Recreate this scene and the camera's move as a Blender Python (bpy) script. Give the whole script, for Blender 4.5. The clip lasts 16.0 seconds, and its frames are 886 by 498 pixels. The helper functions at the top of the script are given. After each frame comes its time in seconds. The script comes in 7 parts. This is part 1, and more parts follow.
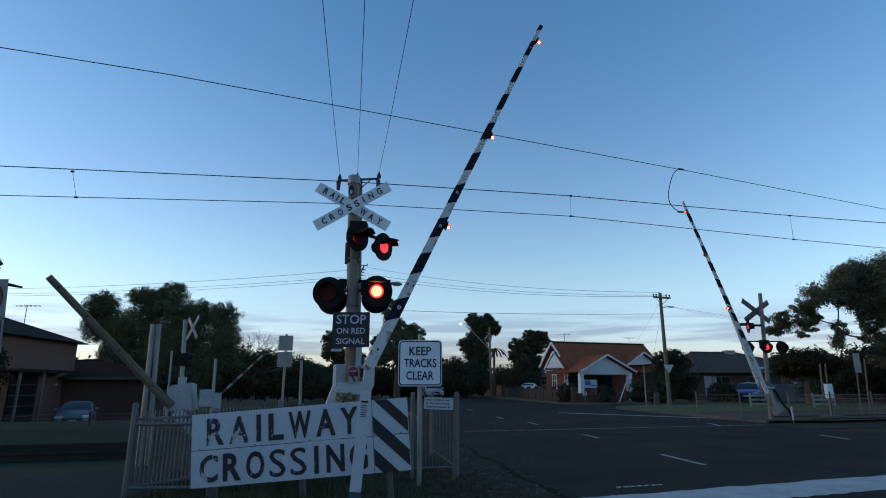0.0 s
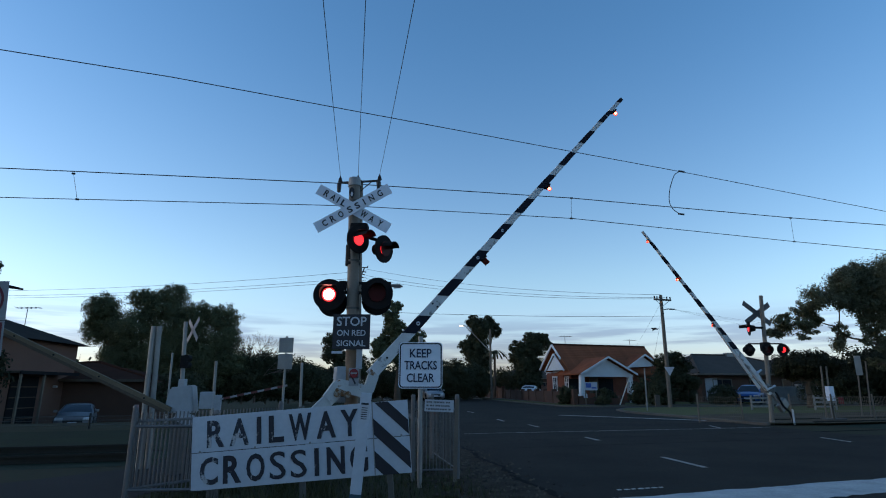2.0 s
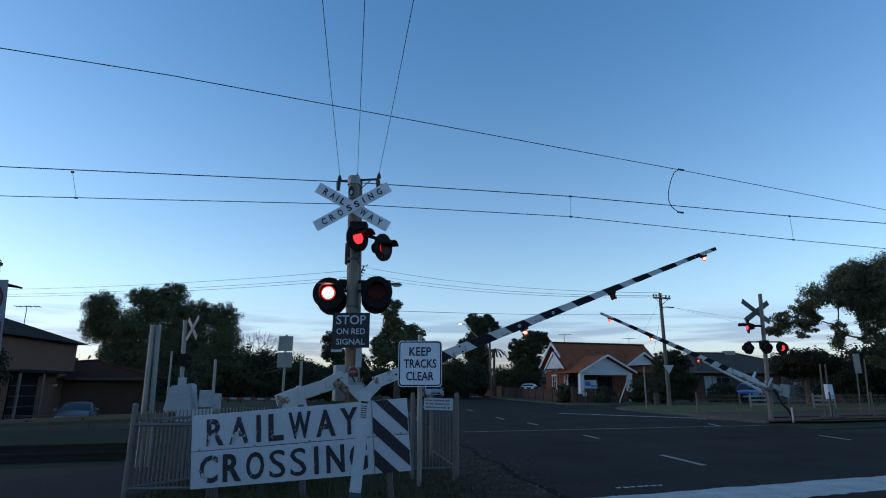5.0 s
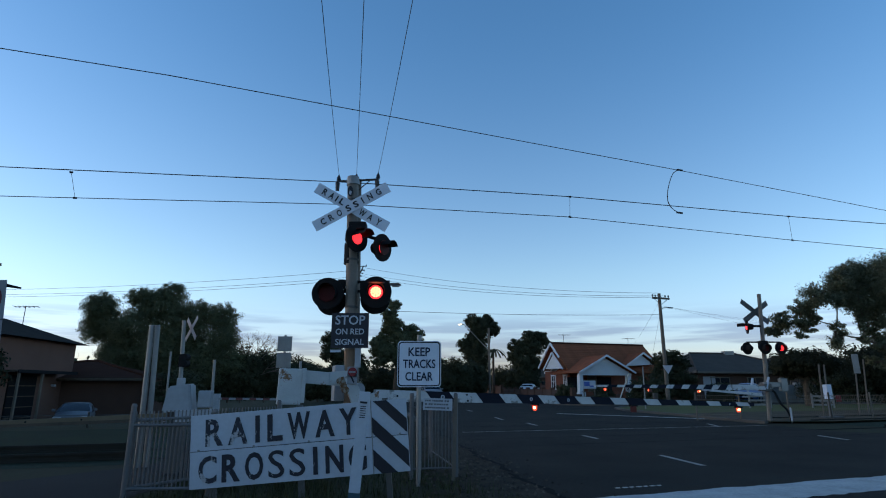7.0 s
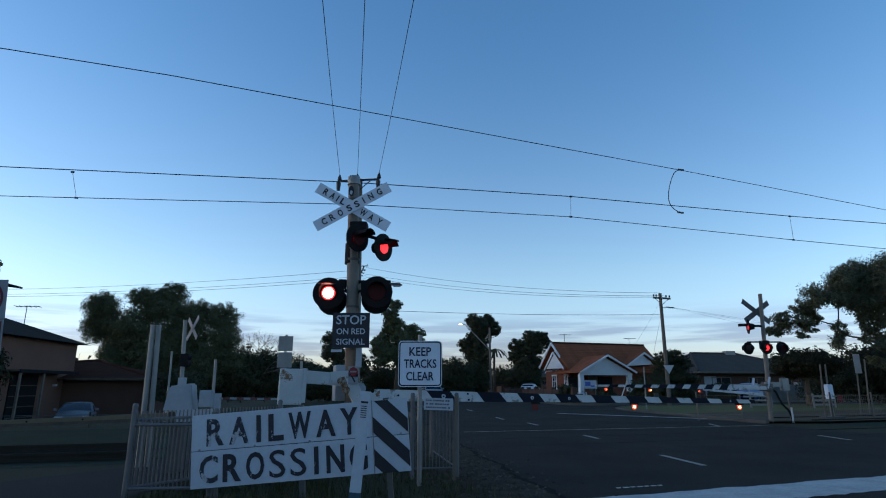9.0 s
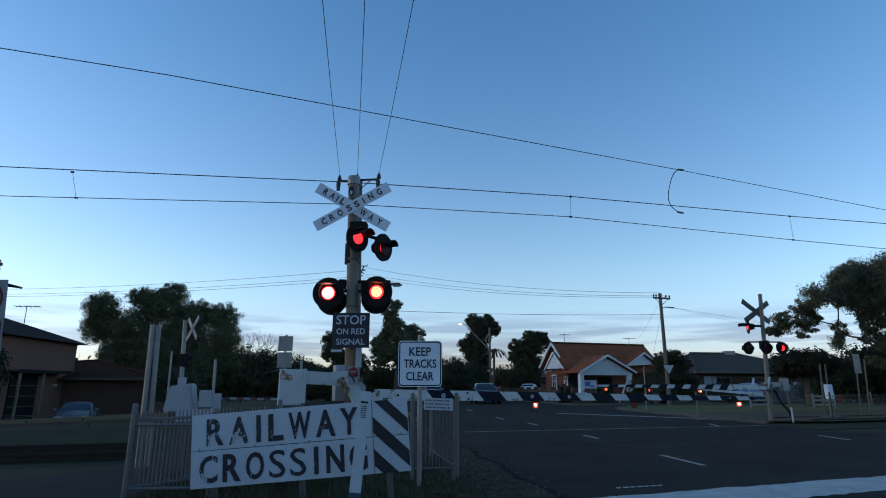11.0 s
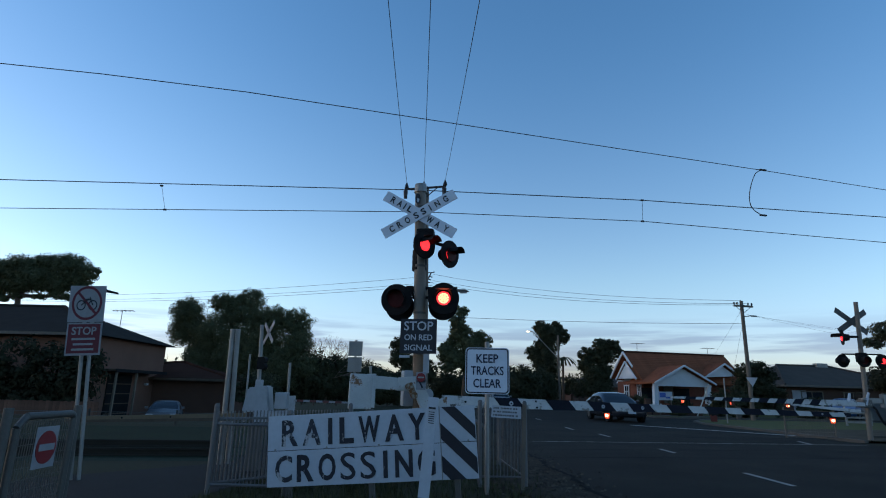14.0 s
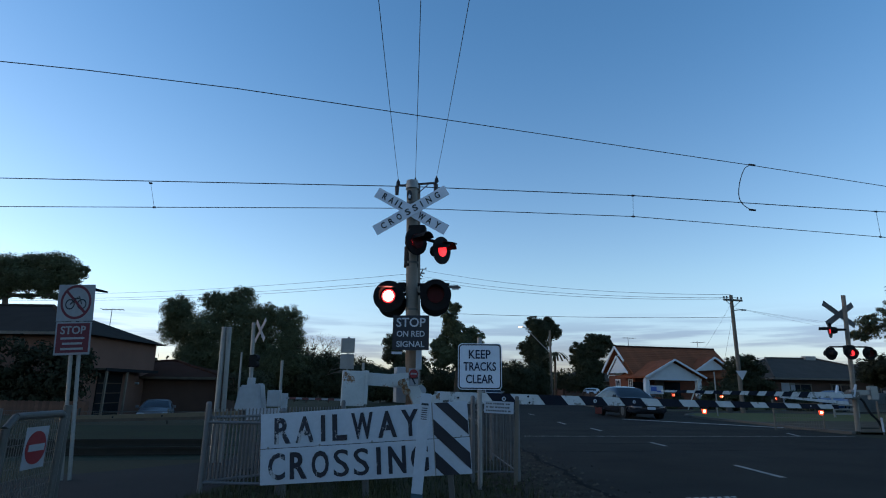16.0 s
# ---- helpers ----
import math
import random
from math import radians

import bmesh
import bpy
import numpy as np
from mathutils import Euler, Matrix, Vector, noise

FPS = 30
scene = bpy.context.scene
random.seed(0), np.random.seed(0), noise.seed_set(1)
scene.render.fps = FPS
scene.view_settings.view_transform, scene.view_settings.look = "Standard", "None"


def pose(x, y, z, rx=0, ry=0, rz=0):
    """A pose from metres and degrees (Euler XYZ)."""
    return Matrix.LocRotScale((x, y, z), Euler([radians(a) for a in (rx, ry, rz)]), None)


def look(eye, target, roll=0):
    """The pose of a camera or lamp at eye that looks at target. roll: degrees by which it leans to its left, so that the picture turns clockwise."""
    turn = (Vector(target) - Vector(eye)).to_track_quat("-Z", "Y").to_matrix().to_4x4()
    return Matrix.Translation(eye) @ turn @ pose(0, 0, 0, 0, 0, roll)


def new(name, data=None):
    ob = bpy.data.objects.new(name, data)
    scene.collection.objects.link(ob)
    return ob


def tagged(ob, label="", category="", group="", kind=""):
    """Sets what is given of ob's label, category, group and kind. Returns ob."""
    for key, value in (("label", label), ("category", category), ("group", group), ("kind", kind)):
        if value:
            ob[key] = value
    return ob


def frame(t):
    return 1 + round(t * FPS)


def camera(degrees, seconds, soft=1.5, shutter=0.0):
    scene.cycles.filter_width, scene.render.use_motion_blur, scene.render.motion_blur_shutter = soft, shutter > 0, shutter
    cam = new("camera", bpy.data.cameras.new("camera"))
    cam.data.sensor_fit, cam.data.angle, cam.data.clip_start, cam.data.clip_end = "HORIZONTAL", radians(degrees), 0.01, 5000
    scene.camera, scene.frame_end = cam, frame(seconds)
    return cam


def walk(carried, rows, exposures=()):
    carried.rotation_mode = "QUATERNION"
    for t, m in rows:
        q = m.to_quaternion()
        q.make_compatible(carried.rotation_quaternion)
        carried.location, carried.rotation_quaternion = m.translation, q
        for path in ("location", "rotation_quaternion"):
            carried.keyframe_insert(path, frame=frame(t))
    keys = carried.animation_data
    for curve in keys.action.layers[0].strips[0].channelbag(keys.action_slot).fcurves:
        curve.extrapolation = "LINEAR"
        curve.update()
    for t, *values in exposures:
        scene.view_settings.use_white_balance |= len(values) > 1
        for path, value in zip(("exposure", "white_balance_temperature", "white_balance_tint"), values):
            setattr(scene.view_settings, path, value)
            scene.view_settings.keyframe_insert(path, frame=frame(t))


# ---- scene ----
# ---------------------------------------------------------------- camera
LENS = 77.3
EYE = (0.0, 0.0, 1.2)
# seconds, pitch, roll, yaw
TURNS = (
    (0.0, 13.84, 0.00, 0.01), (0.5, 13.99, -0.01, 0.07), (1.0, 14.02, -0.06, 0.18), (1.5, 14.07, -0.02, 0.16),
    (2.0, 14.06, -0.03, 0.06), (2.5, 13.93, 0.04, -0.13), (3.0, 13.93, 0.04, -0.09), (3.5, 13.93, 0.03, -0.08),
    (4.0, 13.90, 0.01, 0.00), (6.5, 13.89, 0.01, 0.01), (7.0, 13.92, 0.02, -0.08), (7.5, 13.90, 0.03, 0.00),
    (8.0, 13.90, 0.01, 0.01), (9.0, 13.90, 0.00, 0.01), (11.5, 13.90, 0.00, 0.00), (12.0, 13.90, 0.00, 0.00),
    (12.2, 13.90, 0.00, 0.00), (12.4, 14.05, -0.15, 0.90), (12.5, 14.43, -0.69, 3.35), (12.6, 14.45, -0.95, 5.95),
    (12.8, 14.53, -1.40, 8.95), (13.0, 14.57, -1.50, 9.54), (13.5, 14.27, -1.27, 9.31), (14.0, 14.50, -1.33, 6.74),
    (14.5, 14.14, -0.85, 6.15), (15.0, 14.13, -0.79, 6.08), (15.5, 14.13, -0.78, 6.01), (16.0, 14.13, -0.78, 6.01),
)
cam = camera(LENS, 16.0, soft=1.06)
walk(cam, [(t, pose(*EYE, 90 + p, r, y)) for t, p, r, y in TURNS], [(0.0, 0.95, 6940, 18), (1.0, 0.95, 6810, 18), (2.2, 0.95, 6650, 18), (4.0, 0.95, 6600, 18), (12.0, 0.95, 6600, 18), (13.0, 0.95, 6670, 18), (16.0, 0.95, 6670, 18)])

# ---------------------------------------------------------------- light
SUN_AZ = 177.0      # towards the last light, degrees from +x, anticlockwise
world = bpy.data.worlds.new("dusk")
scene.world = world
world.use_nodes = True
wn, wl = world.node_tree.nodes, world.node_tree.links
wn.clear()
sky = wn.new("ShaderNodeTexSky")
sky.sky_type = "NISHITA"
sky.sun_disc = False
sky.sun_elevation = radians(9.0)
sky.sun_rotation = radians(90 - SUN_AZ)
sky.air_density, sky.dust_density, sky.ozone_density = 1.0, 0.4, 2.3
bg = wn.new("ShaderNodeBackground")
bg.inputs["Strength"].default_value = 0.15
out = wn.new("ShaderNodeOutputWorld")
# thin grey streaks of cloud low over the horizon
wtc = wn.new("ShaderNodeTexCoord")
wmap = wn.new("ShaderNodeMapping")
wmap.inputs["Scale"].default_value = (2.6, 2.6, 34.0)
wnoise = wn.new("ShaderNodeTexNoise")
wnoise.inputs["Scale"].default_value, wnoise.inputs["Detail"].default_value = 1.9, 8
wsep = wn.new("ShaderNodeSeparateXYZ")
rise, fall, streak = (wn.new("ShaderNodeMapRange") for _ in range(3))
for node, a, b in ((rise, 0.0, 0.02), (fall, 0.15, 0.08), (streak, 0.43, 0.6)):
    node.interpolation_type = "SMOOTHSTEP"
    node.inputs["From Min"].default_value, node.inputs["From Max"].default_value = a, b
    node.inputs["To Min"].default_value, node.inputs["To Max"].default_value = 0.0, 1.0
fall.inputs["From Min"].default_value, fall.inputs["From Max"].default_value = 0.085, 0.14
fall.inputs["To Min"].default_value, fall.inputs["To Max"].default_value = 1.0, 0.0
mul1, mul2 = wn.new("ShaderNodeMath"), wn.new("ShaderNodeMath")
mul1.operation = mul2.operation = "MULTIPLY"
cloud = wn.new("ShaderNodeMix")
cloud.data_type, cloud.blend_type = "RGBA", "MULTIPLY"
cloud.inputs["B"].default_value = (0.66, 0.66, 0.74, 1)
wl.new(wtc.outputs["Generated"], wmap.inputs["Vector"])
wl.new(wmap.outputs[0], wnoise.inputs["Vector"])
wl.new(wtc.outputs["Generated"], wsep.inputs[0])
wl.new(wsep.outputs["Z"], rise.inputs["Value"])
wl.new(wsep.outputs["Z"], fall.inputs["Value"])
wl.new(wnoise.outputs["Fac"], streak.inputs["Value"])
wl.new(rise.outputs[0], mul1.inputs[0])
wl.new(fall.outputs[0], mul1.inputs[1])
wl.new(mul1.outputs[0], mul2.inputs[0])
wl.new(streak.outputs[0], mul2.inputs[1])
wl.new(mul2.outputs[0], cloud.inputs["Factor"])
# the air is clear overhead and hazy, faintly lilac, low down
tone = wn.new("ShaderNodeHueSaturation")
tone.inputs["Saturation"].default_value = 1.22
pale = wn.new("ShaderNodeHueSaturation")
pale.inputs["Saturation"].default_value = 1.1
clear = wn.new("ShaderNodeMapRange")
clear.interpolation_type = "SMOOTHSTEP"
clear.inputs["From Min"].default_value, clear.inputs["From Max"].default_value = 0.1, 0.62
upper = wn.new("ShaderNodeMix")
upper.data_type = "RGBA"
low = wn.new("ShaderNodeMapRange")
low.interpolation_type = "SMOOTHSTEP"
low.inputs["From Min"].default_value, low.inputs["From Max"].default_value = 0.0, 0.2
low.inputs["To Min"].default_value, low.inputs["To Max"].default_value = 1.0, 0.0
haze = wn.new("ShaderNodeMix")
haze.data_type, haze.blend_type = "RGBA", "MULTIPLY"
haze.inputs["B"].default_value = (0.68, 0.71, 1.04, 1)
wl.new(sky.outputs[0], tone.inputs["Color"])
wl.new(sky.outputs[0], pale.inputs["Color"])
wl.new(wsep.outputs["Z"], clear.inputs["Value"])
wl.new(clear.outputs[0], upper.inputs["Factor"])
wl.new(pale.outputs[0], upper.inputs["A"])
wl.new(tone.outputs[0], upper.inputs["B"])
wl.new(upper.outputs["Result"], haze.inputs["A"])
wl.new(wsep.outputs["Z"], low.inputs["Value"])
wl.new(low.outputs[0], haze.inputs["Factor"])
wl.new(haze.outputs["Result"], cloud.inputs["A"])
wl.new(cloud.outputs["Result"], bg.inputs[0])
wl.new(bg.outputs[0], out.inputs[0])

sun = new("sun", bpy.data.lights.new("sun", "SUN"))
sun.data.energy, sun.data.angle, sun.data.color = 0.06, radians(12), (1.0, 0.78, 0.6)
sun.matrix_world = look((0, 0, 30), (-math.cos(radians(SUN_AZ)) * 30, -math.sin(radians(SUN_AZ)) * 30, 24))


# ---------------------------------------------------------------- materials
def mat(name, col, rough=0.7, metal=0.0, var=0.25, scale=6.0, bump=0.15, fine=60.0, col2=None, island=0.0, obj=0.0, emit=None, strength=0.0, spec=0.3):
    """Base colour with stains at a large scale and grain at a fine one, and relief."""
    m = bpy.data.materials.new(name)
    m.use_nodes = True
    n, l = m.node_tree.nodes, m.node_tree.links
    b = n["Principled BSDF"]
    b.inputs["Roughness"].default_value = rough
    b.inputs["Metallic"].default_value = metal
    b.inputs["Specular IOR Level"].default_value = spec
    tc = n.new("ShaderNodeTexCoord")
    big = n.new("ShaderNodeTexNoise")
    big.inputs["Scale"].default_value, big.inputs["Detail"].default_value = scale, 6
    small = n.new("ShaderNodeTexNoise")
    small.inputs["Scale"].default_value, small.inputs["Detail"].default_value = fine, 4
    l.new(tc.outputs["Object"], big.inputs["Vector"])
    l.new(tc.outputs["Object"], small.inputs["Vector"])
    mix = n.new("ShaderNodeMix")
    mix.data_type = "RGBA"
    c2 = col2 or tuple(c * (1 - var) for c in col)
    c1 = tuple(min(1, c * (1 + var * 0.4)) for c in col)
    mix.inputs["A"].default_value = (*c2, 1)
    mix.inputs["B"].default_value = (*c1, 1)
    ramp = n.new("ShaderNodeMath")
    ramp.operation = "MULTIPLY_ADD"
    ramp.inputs[1].default_value, ramp.inputs[2].default_value = 1.6, -0.3
    ramp.use_clamp = True
    add = n.new("ShaderNodeMath")
    add.operation = "MULTIPLY_ADD"
    add.inputs[1].default_value = 0.4
    l.new(small.outputs["Fac"], add.inputs[0])
    sc = n.new("ShaderNodeMath")
    sc.operation = "MULTIPLY"
    sc.inputs[1].default_value = 0.6
    l.new(big.outputs["Fac"], sc.inputs[0])
    l.new(sc.outputs[0], add.inputs[2])
    l.new(add.outputs[0], ramp.inputs[0])
    l.new(ramp.outputs[0], mix.inputs["Factor"])
    colour = mix.outputs["Result"]
    for amount, node, socket in ((island, "ShaderNodeNewGeometry", "Random Per Island"), (obj, "ShaderNodeObjectInfo", "Random")):
        if amount:
            g = n.new(node)
            hs = n.new("ShaderNodeHueSaturation")
            mr = n.new("ShaderNodeMapRange")
            mr.inputs["To Min"].default_value, mr.inputs["To Max"].default_value = 1 - amount, 1 + amount
            l.new(g.outputs[socket], mr.inputs["Value"])
            l.new(mr.outputs[0], hs.inputs["Value"])
            l.new(colour, hs.inputs["Color"])
            colour = hs.outputs[0]
    l.new(colour, b.inputs["Base Color"])
    if bump:
        bp = n.new("ShaderNodeBump")
        bp.inputs["Strength"].default_value, bp.inputs["Distance"].default_value = bump, 0.02
        l.new(small.outputs["Fac"], bp.inputs["Height"])
        l.new(bp.outputs[0], b.inputs["Normal"])
    if emit:
        b.inputs["Emission Color"].default_value = (*emit, 1)
        b.inputs["Emission Strength"].default_value = strength
    return m


ASPHALT = mat("asphalt", (0.041, 0.033, 0.027), 0.9, spec=0.06, var=0.7, scale=0.6, fine=28, bump=0.6)
PAINT = mat("road_paint", (0.44, 0.43, 0.41), 0.75, var=0.55, scale=3, fine=25, bump=0.2)
LANE = mat("lane_paint", (0.33, 0.32, 0.3), 0.8, var=0.6, scale=5, fine=30, bump=0.2)
GRASS = mat("verge", (0.038, 0.042, 0.022), 0.95, spec=0.05, var=0.5, scale=0.8, fine=14, bump=0.6, col2=(0.045, 0.034, 0.025))
LAWN = mat("lawn", (0.09, 0.105, 0.036), 0.95, spec=0.05, var=0.55, scale=0.9, fine=14, bump=0.7, col2=(0.12, 0.09, 0.05))
TRACKGRASS = mat("track_grass", (0.027, 0.037, 0.017), 0.95, spec=0.04, var=0.55, scale=0.7, fine=10, bump=0.6, col2=(0.024, 0.022, 0.018))
BLADE = mat("grass_blade", (0.05, 0.055, 0.026), 0.8, island=0.4, bump=0, spec=0.1)
BALLAST = mat("ballast", (0.024, 0.036, 0.022), 0.95, var=0.5, scale=2, fine=22, bump=0.8, spec=0.1)
PATH = mat("footpath", (0.03, 0.025, 0.023), 0.9, var=0.3, scale=1.2, fine=30, bump=0.3, spec=0.1)
STONE = mat("loose_stone", (0.07, 0.06, 0.05), 0.95, spec=0.04, island=0.5, bump=0)
KERB = mat("kerb_concrete", (0.1, 0.09, 0.078), 0.9, var=0.35, scale=1.5, fine=30, bump=0.3)
RAIL = mat("rail_steel", (0.04, 0.036, 0.03), 0.95, 0.0, spec=0.03, var=0.3, scale=3, bump=0.05)
GALV = mat("galvanised_steel", (0.25, 0.255, 0.25), 0.55, 0.5, var=0.3, scale=4, fine=40, bump=0.08)
FENCE = mat("fence_steel", (0.1, 0.098, 0.092), 0.6, 0.3, var=0.35, scale=3, fine=40, bump=0.1)
FENCEL = mat("pale_fence_steel", (0.135, 0.135, 0.138), 0.6, 0.2, var=0.35, scale=3, fine=40, bump=0.1)
FENCEW = mat("weathered_wire", (0.19, 0.15, 0.115), 0.8, var=0.35, scale=3, bump=0.05)
MAST = mat("mast_paint", (0.185, 0.163, 0.138), 0.6, 0.1, var=0.35, scale=3, fine=30, bump=0.15)
OCHREMAST = mat("mast_tan_paint", (0.2, 0.13, 0.085), 0.7, var=0.4, scale=4, fine=30, bump=0.15)
WHITE = mat("sign_white", (0.4, 0.455, 0.52), 0.45, var=0.2, scale=2.5, fine=20, bump=0.04)
DULL = mat("dull_sign_white", (0.24, 0.25, 0.27), 0.6, var=0.25, scale=2.5, fine=20, bump=0.04)
WHITE2 = mat("bright_sign_white", (0.57, 0.64, 0.73), 0.45, var=0.15, scale=2.5, fine=20, bump=0.03)
BLACK = mat("sign_black", (0.018, 0.02, 0.028), 0.5, var=0.3, scale=5, bump=0.03)
BACKING = mat("sign_back", (0.09, 0.092, 0.095), 0.6, 0.3, var=0.3, scale=4, bump=0.05)
INSUL = mat("dark_porcelain", (0.03, 0.03, 0.036), 0.5, bump=0)
BOARD = mat("lamp_black", (0.012, 0.012, 0.013), 0.75, spec=0.12, var=0.3, bump=0.05)
INK = mat("sign_navy", (0.02, 0.027, 0.06), 0.5, var=0.3, scale=5, bump=0.03)
NAVY = mat("boom_dark", (0.018, 0.02, 0.03), 0.85, spec=0.06, var=0.4, scale=3, bump=0.05)
FADEDINK = mat("faded_print", (0.13, 0.135, 0.15), 0.6, var=0.5, scale=20, bump=0)
WIRE = mat("wire", (0.03, 0.03, 0.032), 0.6, bump=0)
PALING = mat("brown_paling", (0.12, 0.062, 0.042), 0.9, var=0.35, scale=3, fine=40, bump=0.2, obj=0.2)
TIMBER = mat("weathered_timber", (0.16, 0.135, 0.11), 0.9, var=0.4, scale=3, fine=40, bump=0.3)
BOOMOLD = mat("boom_timber", (0.15, 0.115, 0.075), 0.85, var=0.4, scale=2, fine=30, bump=0.2)
TILE = mat("roof_tile", (0.27, 0.086, 0.042), 0.85, spec=0.08, var=0.5, scale=1.6, fine=9, bump=0.35, obj=0.07)
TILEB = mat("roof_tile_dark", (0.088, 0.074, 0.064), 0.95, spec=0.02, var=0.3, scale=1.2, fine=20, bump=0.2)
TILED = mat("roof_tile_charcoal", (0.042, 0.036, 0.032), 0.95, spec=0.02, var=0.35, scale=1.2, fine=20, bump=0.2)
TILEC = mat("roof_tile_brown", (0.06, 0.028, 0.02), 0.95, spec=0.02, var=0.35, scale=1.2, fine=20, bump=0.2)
BRICK = mat("red_brick", (0.21, 0.068, 0.04), 0.9, var=0.35, scale=2.5, fine=30, bump=0.3, obj=0.15)
BRICKB = mat("brown_brick", (0.09, 0.048, 0.034), 0.9, var=0.3, scale=1.2, fine=25, bump=0.3)
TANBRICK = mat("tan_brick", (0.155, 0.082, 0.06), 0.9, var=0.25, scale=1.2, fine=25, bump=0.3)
BOARDS = mat("white_weatherboard", (0.62, 0.64, 0.66), 0.6, var=0.15, scale=2, bump=0.1)
CREAM = mat("cream_trim", (0.6, 0.57, 0.5), 0.6, var=0.2, scale=2, bump=0.1)
GLASS = mat("window_glass", (0.02, 0.024, 0.03), 0.08, var=0.2, bump=0)
BARK = mat("bark", (0.1, 0.075, 0.055), 0.95, var=0.5, scale=3, fine=20, bump=0.6)
LEAF = mat("leaf_green", (0.084, 0.094, 0.05), 0.75, island=0.3, bump=0, spec=0.1)
LEAFD = mat("leaf_dark", (0.044, 0.048, 0.026), 0.75, island=0.3, bump=0, spec=0.1)
LEAFH = mat("leaf_hedge", (0.03, 0.032, 0.019), 0.8, island=0.3, bump=0, spec=0.06)
LEAFG = mat("leaf_gum", (0.088, 0.094, 0.056), 0.65, island=0.3, bump=0, spec=0.1)
TWIG = mat("bare_twig", (0.14, 0.11, 0.09), 0.9, island=0.2, bump=0)
TEAL = mat("dark_teal_plastic", (0.03, 0.075, 0.1), 0.6, var=0.3, bump=0.03)
DULLRED = mat("dull_sign_red", (0.13, 0.026, 0.034), 0.7, var=0.3, scale=4, bump=0.03)
FADEDRED = mat("faded_red", (0.13, 0.045, 0.04), 0.7, var=0.4, scale=4, bump=0.05)
REDBOARD = mat("sign_red", (0.21, 0.018, 0.022), 0.5, var=0.25, scale=4, bump=0.03)
CABINET = mat("cabinet_paint", (0.31, 0.335, 0.36), 0.5, var=0.3, scale=2.5, fine=14, bump=0.08)
LENSOFF = mat("lens_unlit", (0.055, 0.004, 0.005), 0.45, spec=0.12, var=0.3, bump=0)
HOT = mat("lens_core_lit", (0.8, 0.2, 0.1), 0.3, emit=(1.0, 0.42, 0.32), strength=5.0, bump=0)
HOTR = mat("lens_core_amber", (0.8, 0.2, 0.1), 0.3, emit=(1.0, 0.34, 0.15), strength=2.1, bump=0)
GLOW = mat("lens_rim_lit", (0.6, 0.02, 0.02), 0.3, emit=(1.0, 0.03, 0.035), strength=1.1, bump=0)
LENSRED = mat("lens_outer_lit", (0.4, 0.015, 0.018), 0.3, emit=(1.0, 0.03, 0.04), strength=0.9, bump=0)
AMBER = mat("boom_lamp_lit", (0.8, 0.3, 0.1), 0.3, emit=(1.0, 0.5, 0.22), strength=5.0, bump=0)
DIMRED = mat("boom_lamp_red", (0.5, 0.04, 0.02), 0.3, emit=(1.0, 0.09, 0.04), strength=0.7, bump=0)
FARAMBER = mat("far_boom_lamp_amber", (0.8, 0.4, 0.15), 0.3, emit=(1.0, 0.5, 0.22), strength=2.4, bump=0)
FARLAMP = mat("far_boom_lamp", (0.5, 0.1, 0.05), 0.3, emit=(1.0, 0.22, 0.1), strength=1.1, bump=0)
LAMPOFF = mat("boom_lamp_unlit", (0.1, 0.016, 0.013), 0.4, bump=0)
STREET = mat("street_lamp_lit", (0.9, 0.8, 0.6), 0.3, emit=(1.0, 0.72, 0.36), strength=3.0, bump=0)
CARDARK = mat("car_paint_dark", (0.055, 0.062, 0.078), 0.12, 0.6, var=0.15, bump=0)
CARSILVER = mat("car_paint_silver", (0.28, 0.29, 0.31), 0.35, 0.3, var=0.1, bump=0)
CARGREY = mat("car_paint_grey", (0.12, 0.125, 0.135), 0.45, 0.2, var=0.15, bump=0)
CARWHITE = mat("car_paint_white", (0.52, 0.53, 0.54), 0.3, var=0.1, bump=0)
CARBLUE = mat("car_paint_blue", (0.025, 0.085, 0.24), 0.3, 0.4, var=0.1, bump=0)
CARGLASS = mat("car_glass", (0.015, 0.018, 0.022), 0.05, var=0.1, bump=0)
TYRE = mat("tyre", (0.015, 0.015, 0.015), 0.9, bump=0.1)
RIM = mat("wheel_rim", (0.14, 0.145, 0.15), 0.35, 0.8, bump=0)
HEADLAMP = mat("headlamp", (0.6, 0.62, 0.65), 0.1, 0.3, bump=0)
BLUEBOARD = mat("sign_blue", (0.06, 0.12, 0.4), 0.5, bump=0.02)


def worn(name, paint, under, amount, scale):
    """Paint that has flaked off in patches down to the board under it."""
    m = mat(name, paint, 0.55, var=0.3, scale=5, bump=0.03)
    n, l = m.node_tree.nodes, m.node_tree.links
    tc, no, ra, mx = n.new("ShaderNodeTexCoord"), n.new("ShaderNodeTexNoise"), n.new("ShaderNodeMapRange"), n.new("ShaderNodeMix")
    no.inputs["Scale"].default_value, no.inputs["Detail"].default_value, no.inputs["Roughness"].default_value = scale, 7, 0.7
    ra.inputs["From Min"].default_value, ra.inputs["From Max"].default_value = amount, amount + 0.05
    mx.data_type = "RGBA"
    old = n["Principled BSDF"].inputs["Base Color"].links[0].from_socket
    l.new(tc.outputs["Object"], no.inputs["Vector"])
    l.new(no.outputs["Fac"], ra.inputs["Value"])
    l.new(ra.outputs[0], mx.inputs["Factor"])
    l.new(old, mx.inputs["A"])
    mx.inputs["B"].default_value = (*under, 1)
    l.new(mx.outputs["Result"], n["Principled BSDF"].inputs["Base Color"])
    return m


